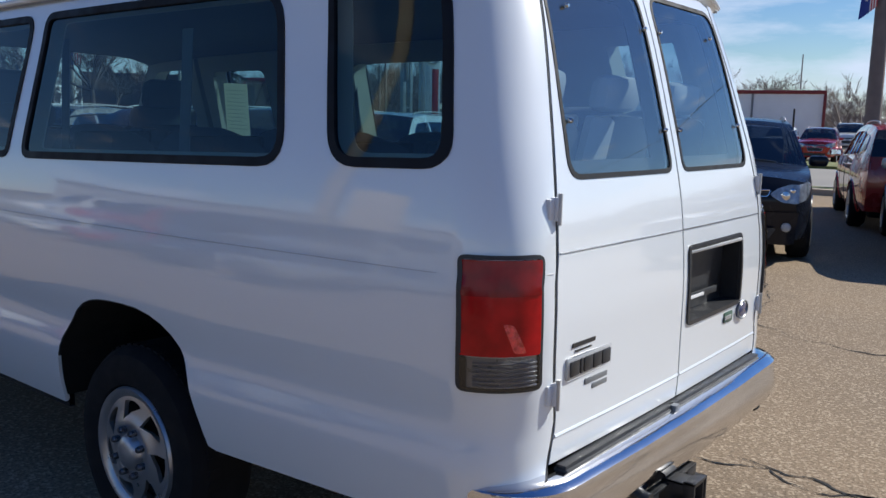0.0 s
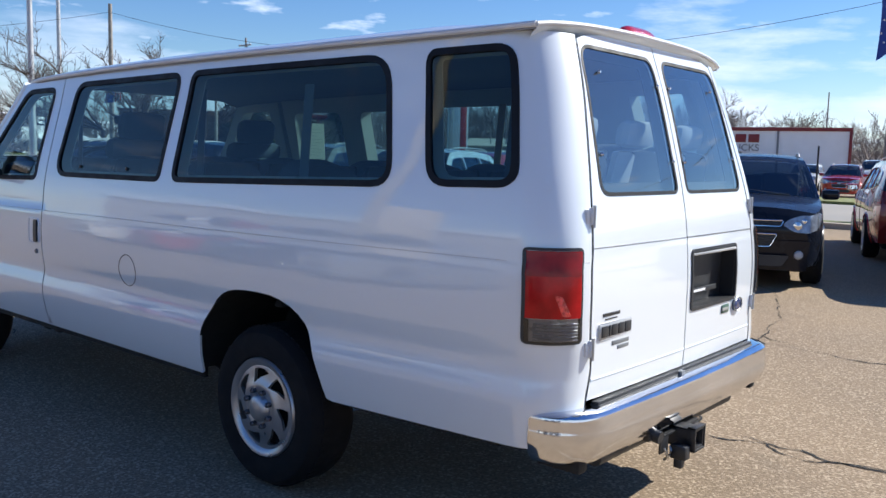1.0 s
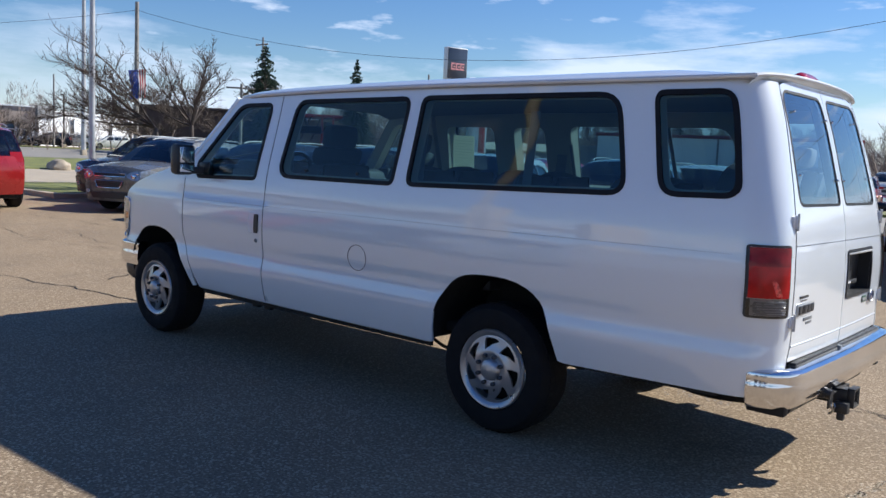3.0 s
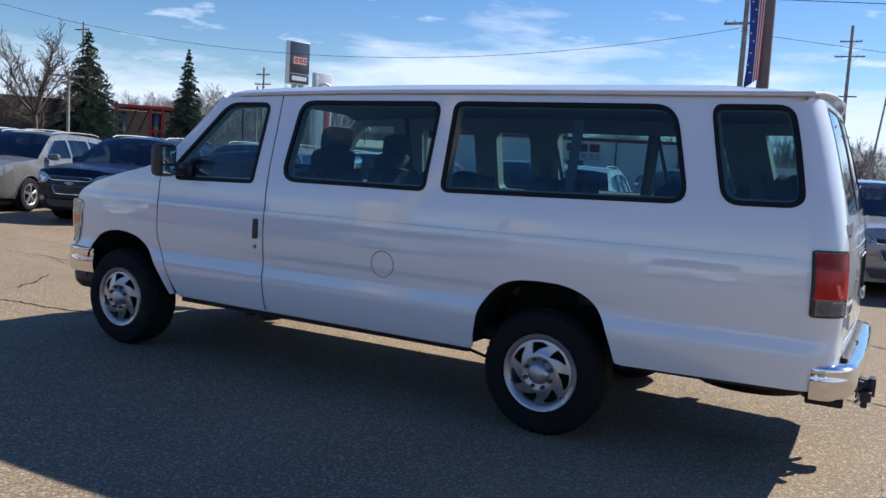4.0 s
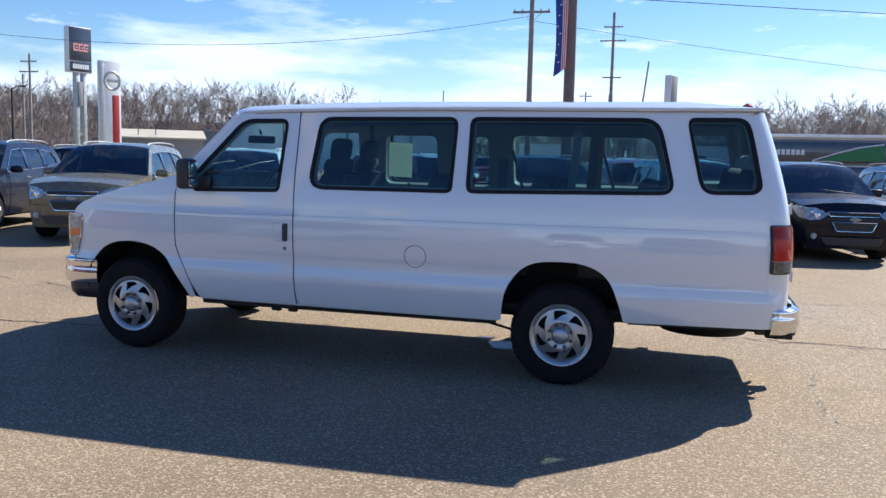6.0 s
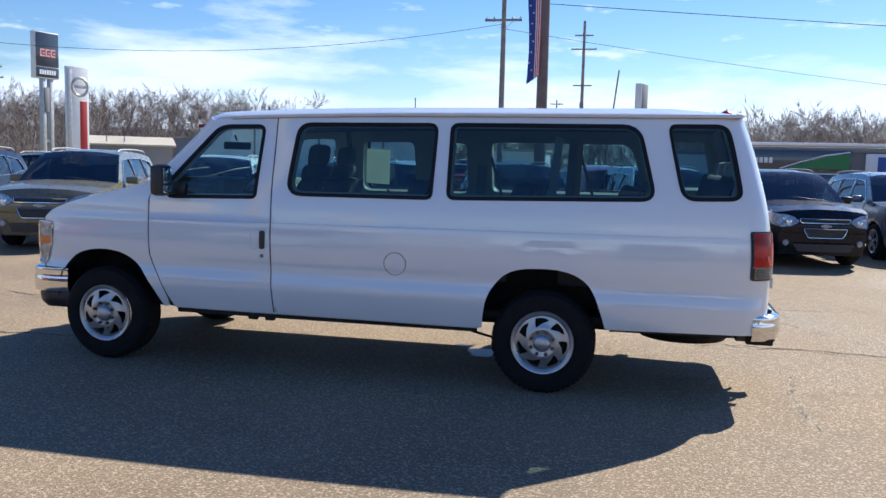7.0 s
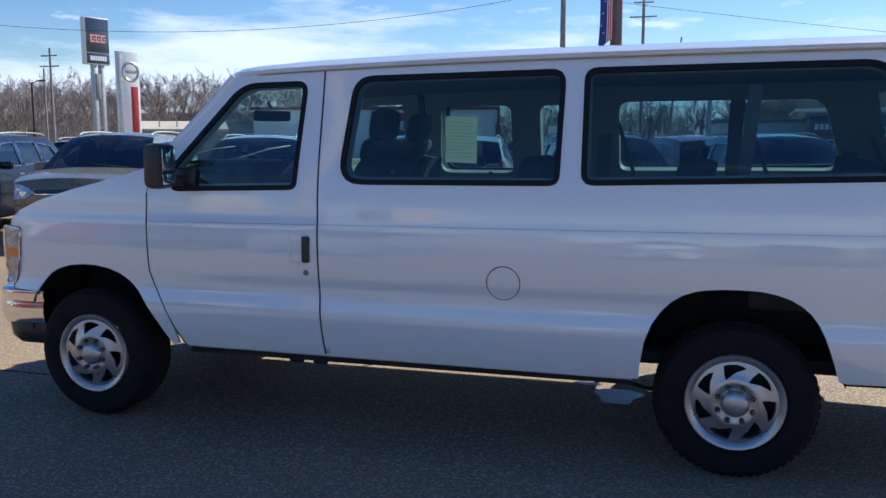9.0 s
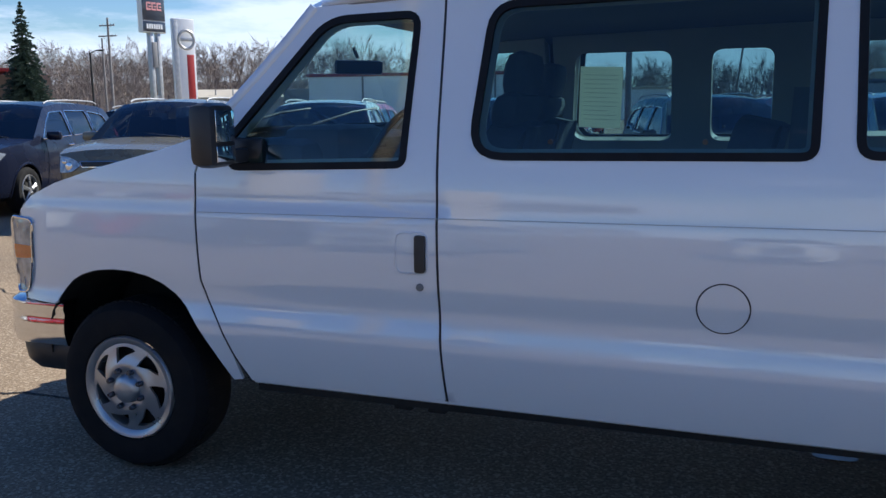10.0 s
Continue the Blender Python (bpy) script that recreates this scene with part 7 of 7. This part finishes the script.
ornamental_tree("spreading leafless ornamental tree leaning over the grass", -21.2, 9.9, 4.2, 3, 3.1, (-0.42, -0.88), 9)
ornamental_tree("leafless ornamental tree on the grass island", -20.85, 10.6, 4.5, 8, 1.9, (-0.05, -0.1), 9, 2.6)
ornamental_tree("small leafless tree on the grass island", -25.6, 12.1, 3.3, 14, 1.9, (-0.2, -0.4), 7)
bare_tree("bare_tree", "leafless tree before the far hedge", -68.4, 44.8, 9.6, 12)
bare_tree("bare_tree", "leafless tree before the far hedge", -71.5, 41.0, 8.5, 15)
bare_tree("bare_tree", "leafless tree before the far shop", -99.9, 36.2, 6.9, 21)
bare_tree("bare_tree", "leafless tree before the far shop", -99.2, 38.4, 6.5, 22)


def spruce(label, x, y, h, w, seed):
    """A spruce: trunk, and tiers of drooping branches, each a ragged fan of needle sprays."""
    rng = random.Random(seed)
    t = thing("spruce_tree", label, "tree", pose(x, y, ground_z(x, y)))
    part("trunk", tube([(0, 0, -0.2), (0, 0, h * 0.6), (0, 0, h)], [h * 0.018, h * 0.010, 0.02], 10), M_BARK, t)
    P, F = [], []
    z = 0.6
    while z < h - 0.1:
        k = 1 - z / h
        reach = w / 2 * (k ** 0.85) * rng.uniform(0.82, 1.10) + 0.04
        for b in range(max(9, int(32 * k + 9))):
            a = rng.uniform(0, 2 * math.pi)
            r = reach * rng.uniform(0.6, 1.12)
            d = Vector((math.cos(a), math.sin(a), 0))
            s = Vector((-d.y, d.x, 0))
            n = max(3, int(r / 0.22))
            for i in range(n):
                f = (i + rng.random()) / n
                c = d * (r * f) + Vector((0, 0, z - 0.32 * r * f * f + 0.05 * rng.gauss(0, 1)))
                for sg in (-1, 1):
                    ln = (0.12 + 0.52 * k) * rng.uniform(0.6, 1.2) * (1.1 - 0.5 * f)
                    tip = c + s * sg * ln + d * ln * 0.7 + Vector((0, 0, -0.10 * ln + rng.gauss(0, 0.05)))
                    j = len(P)
                    wv = d * 0.10 + Vector((0, 0, 0.05))
                    P += [c - wv, c + wv, tip, c + s * sg * ln * 0.5 + Vector((0, 0, -0.14))]
                    F += [(j, j + 1, j + 2), (j, j + 2, j + 3)]
        z += h * rng.uniform(0.022, 0.034)
    part("crown", (P, F, None), M_SPRUCE, t, "dense dark green needled crown", soft=False)


spruce("tall dark green spruce", -71.2, 51.9, 12.5, 10.2, 5)
spruce("tall dark green spruce with a slim top", -69.6, 63.7, 12.1, 6.4, 6)
spruce("small dark green far spruce", -60.0, 128.0, 9.0, 4.4, 7)


def woods(name, label, places, seed, h0, h1):
    """Far bare woods: a few grown trees set down again and again, each turned and scaled."""
    rng = random.Random(seed)
    kinds = []
    for k in range(5):
        out = []
        limbs(rng, (0, 0, 0), (rng.gauss(0, 0.06), rng.gauss(0, 0.06), 1), 0.5, 0.016, 4, out, 0.5)
        bits = []
        for p, rr in out:
            if len(p) < 5:
                side = (p[-1] - p[0]).cross(Vector((rng.gauss(0, 1), rng.gauss(0, 1), 0.2))).normalized() * 0.0030
                bits.append(([p[0] - side, p[0] + side, p[-1]], [(0, 1, 2)], None))
            else:
                bits.append(tube([p[0], p[2], p[-1]], [max(r, 0.0027) for r in (rr[0], rr[2], rr[-1])], 3))
        s = join(*bits)
        top = max(p.z for p in s[0])
        kinds.append((np.array([tuple(p / top) for p in s[0]]), s[1]))
    V, F, base = [], [], 0
    for x, y in places:
        P, Fk = rng.choice(kinds)
        h, a = rng.triangular(h0 * 0.45, h1 * 1.45, h0 * 0.95) * (1.15 if x > 5 else 0.86 if x > -50 else 1.10), rng.uniform(0, 6.28)
        c, s = math.cos(a), math.sin(a)
        wide = rng.uniform(0.7, 1.05)
        q = np.stack([(P[:, 0] * c - P[:, 1] * s) * h * wide + x, (P[:, 0] * s + P[:, 1] * c) * h * wide + y, P[:, 2] * h + ground_z(x, y) - 0.2], 1)
        V.append(q)
        F += [tuple(i + base for i in f) for f in Fk]
        base += len(q)
    me_pts = np.concatenate(V)
    tagged(part(name, (me_pts.tolist(), F, None), M_TWIG, soft=False), label, "woods", kind="stuff")


rng_w = random.Random(77)
hill = []
for k in range(1500):
    x = rng_w.uniform(-190, 130)
    hill.append((x, rng_w.uniform(103, 190) + max(0, -x - 90) * 0.1))
hill += [(rng_w.uniform(8, 100), rng_w.uniform(104, 165)) for k in range(420)]
woods("far_woods", "bare brown woods on the low hill", hill, 5, 5.0, 8.0)
scrub = [(rng_w.uniform(-190, 130), rng_w.uniform(100, 150)) for k in range(1000)]
woods("far_scrub", "low bare scrub at the foot of the hill", scrub, 15, 2.2, 4.5)
west = [(rng_w.uniform(-215, -150), rng_w.uniform(-60, 130)) for k in range(260)]
woods("far_woods", "bare woods beyond the far shops", west, 6, 5.5, 9.0)
hedge = [(rng_w.uniform(-96, -84), rng_w.uniform(26, 62)) for k in range(26)]
woods("far_hedge", "bare scrub beside the spruces", hedge, 9, 3.0, 6.0)
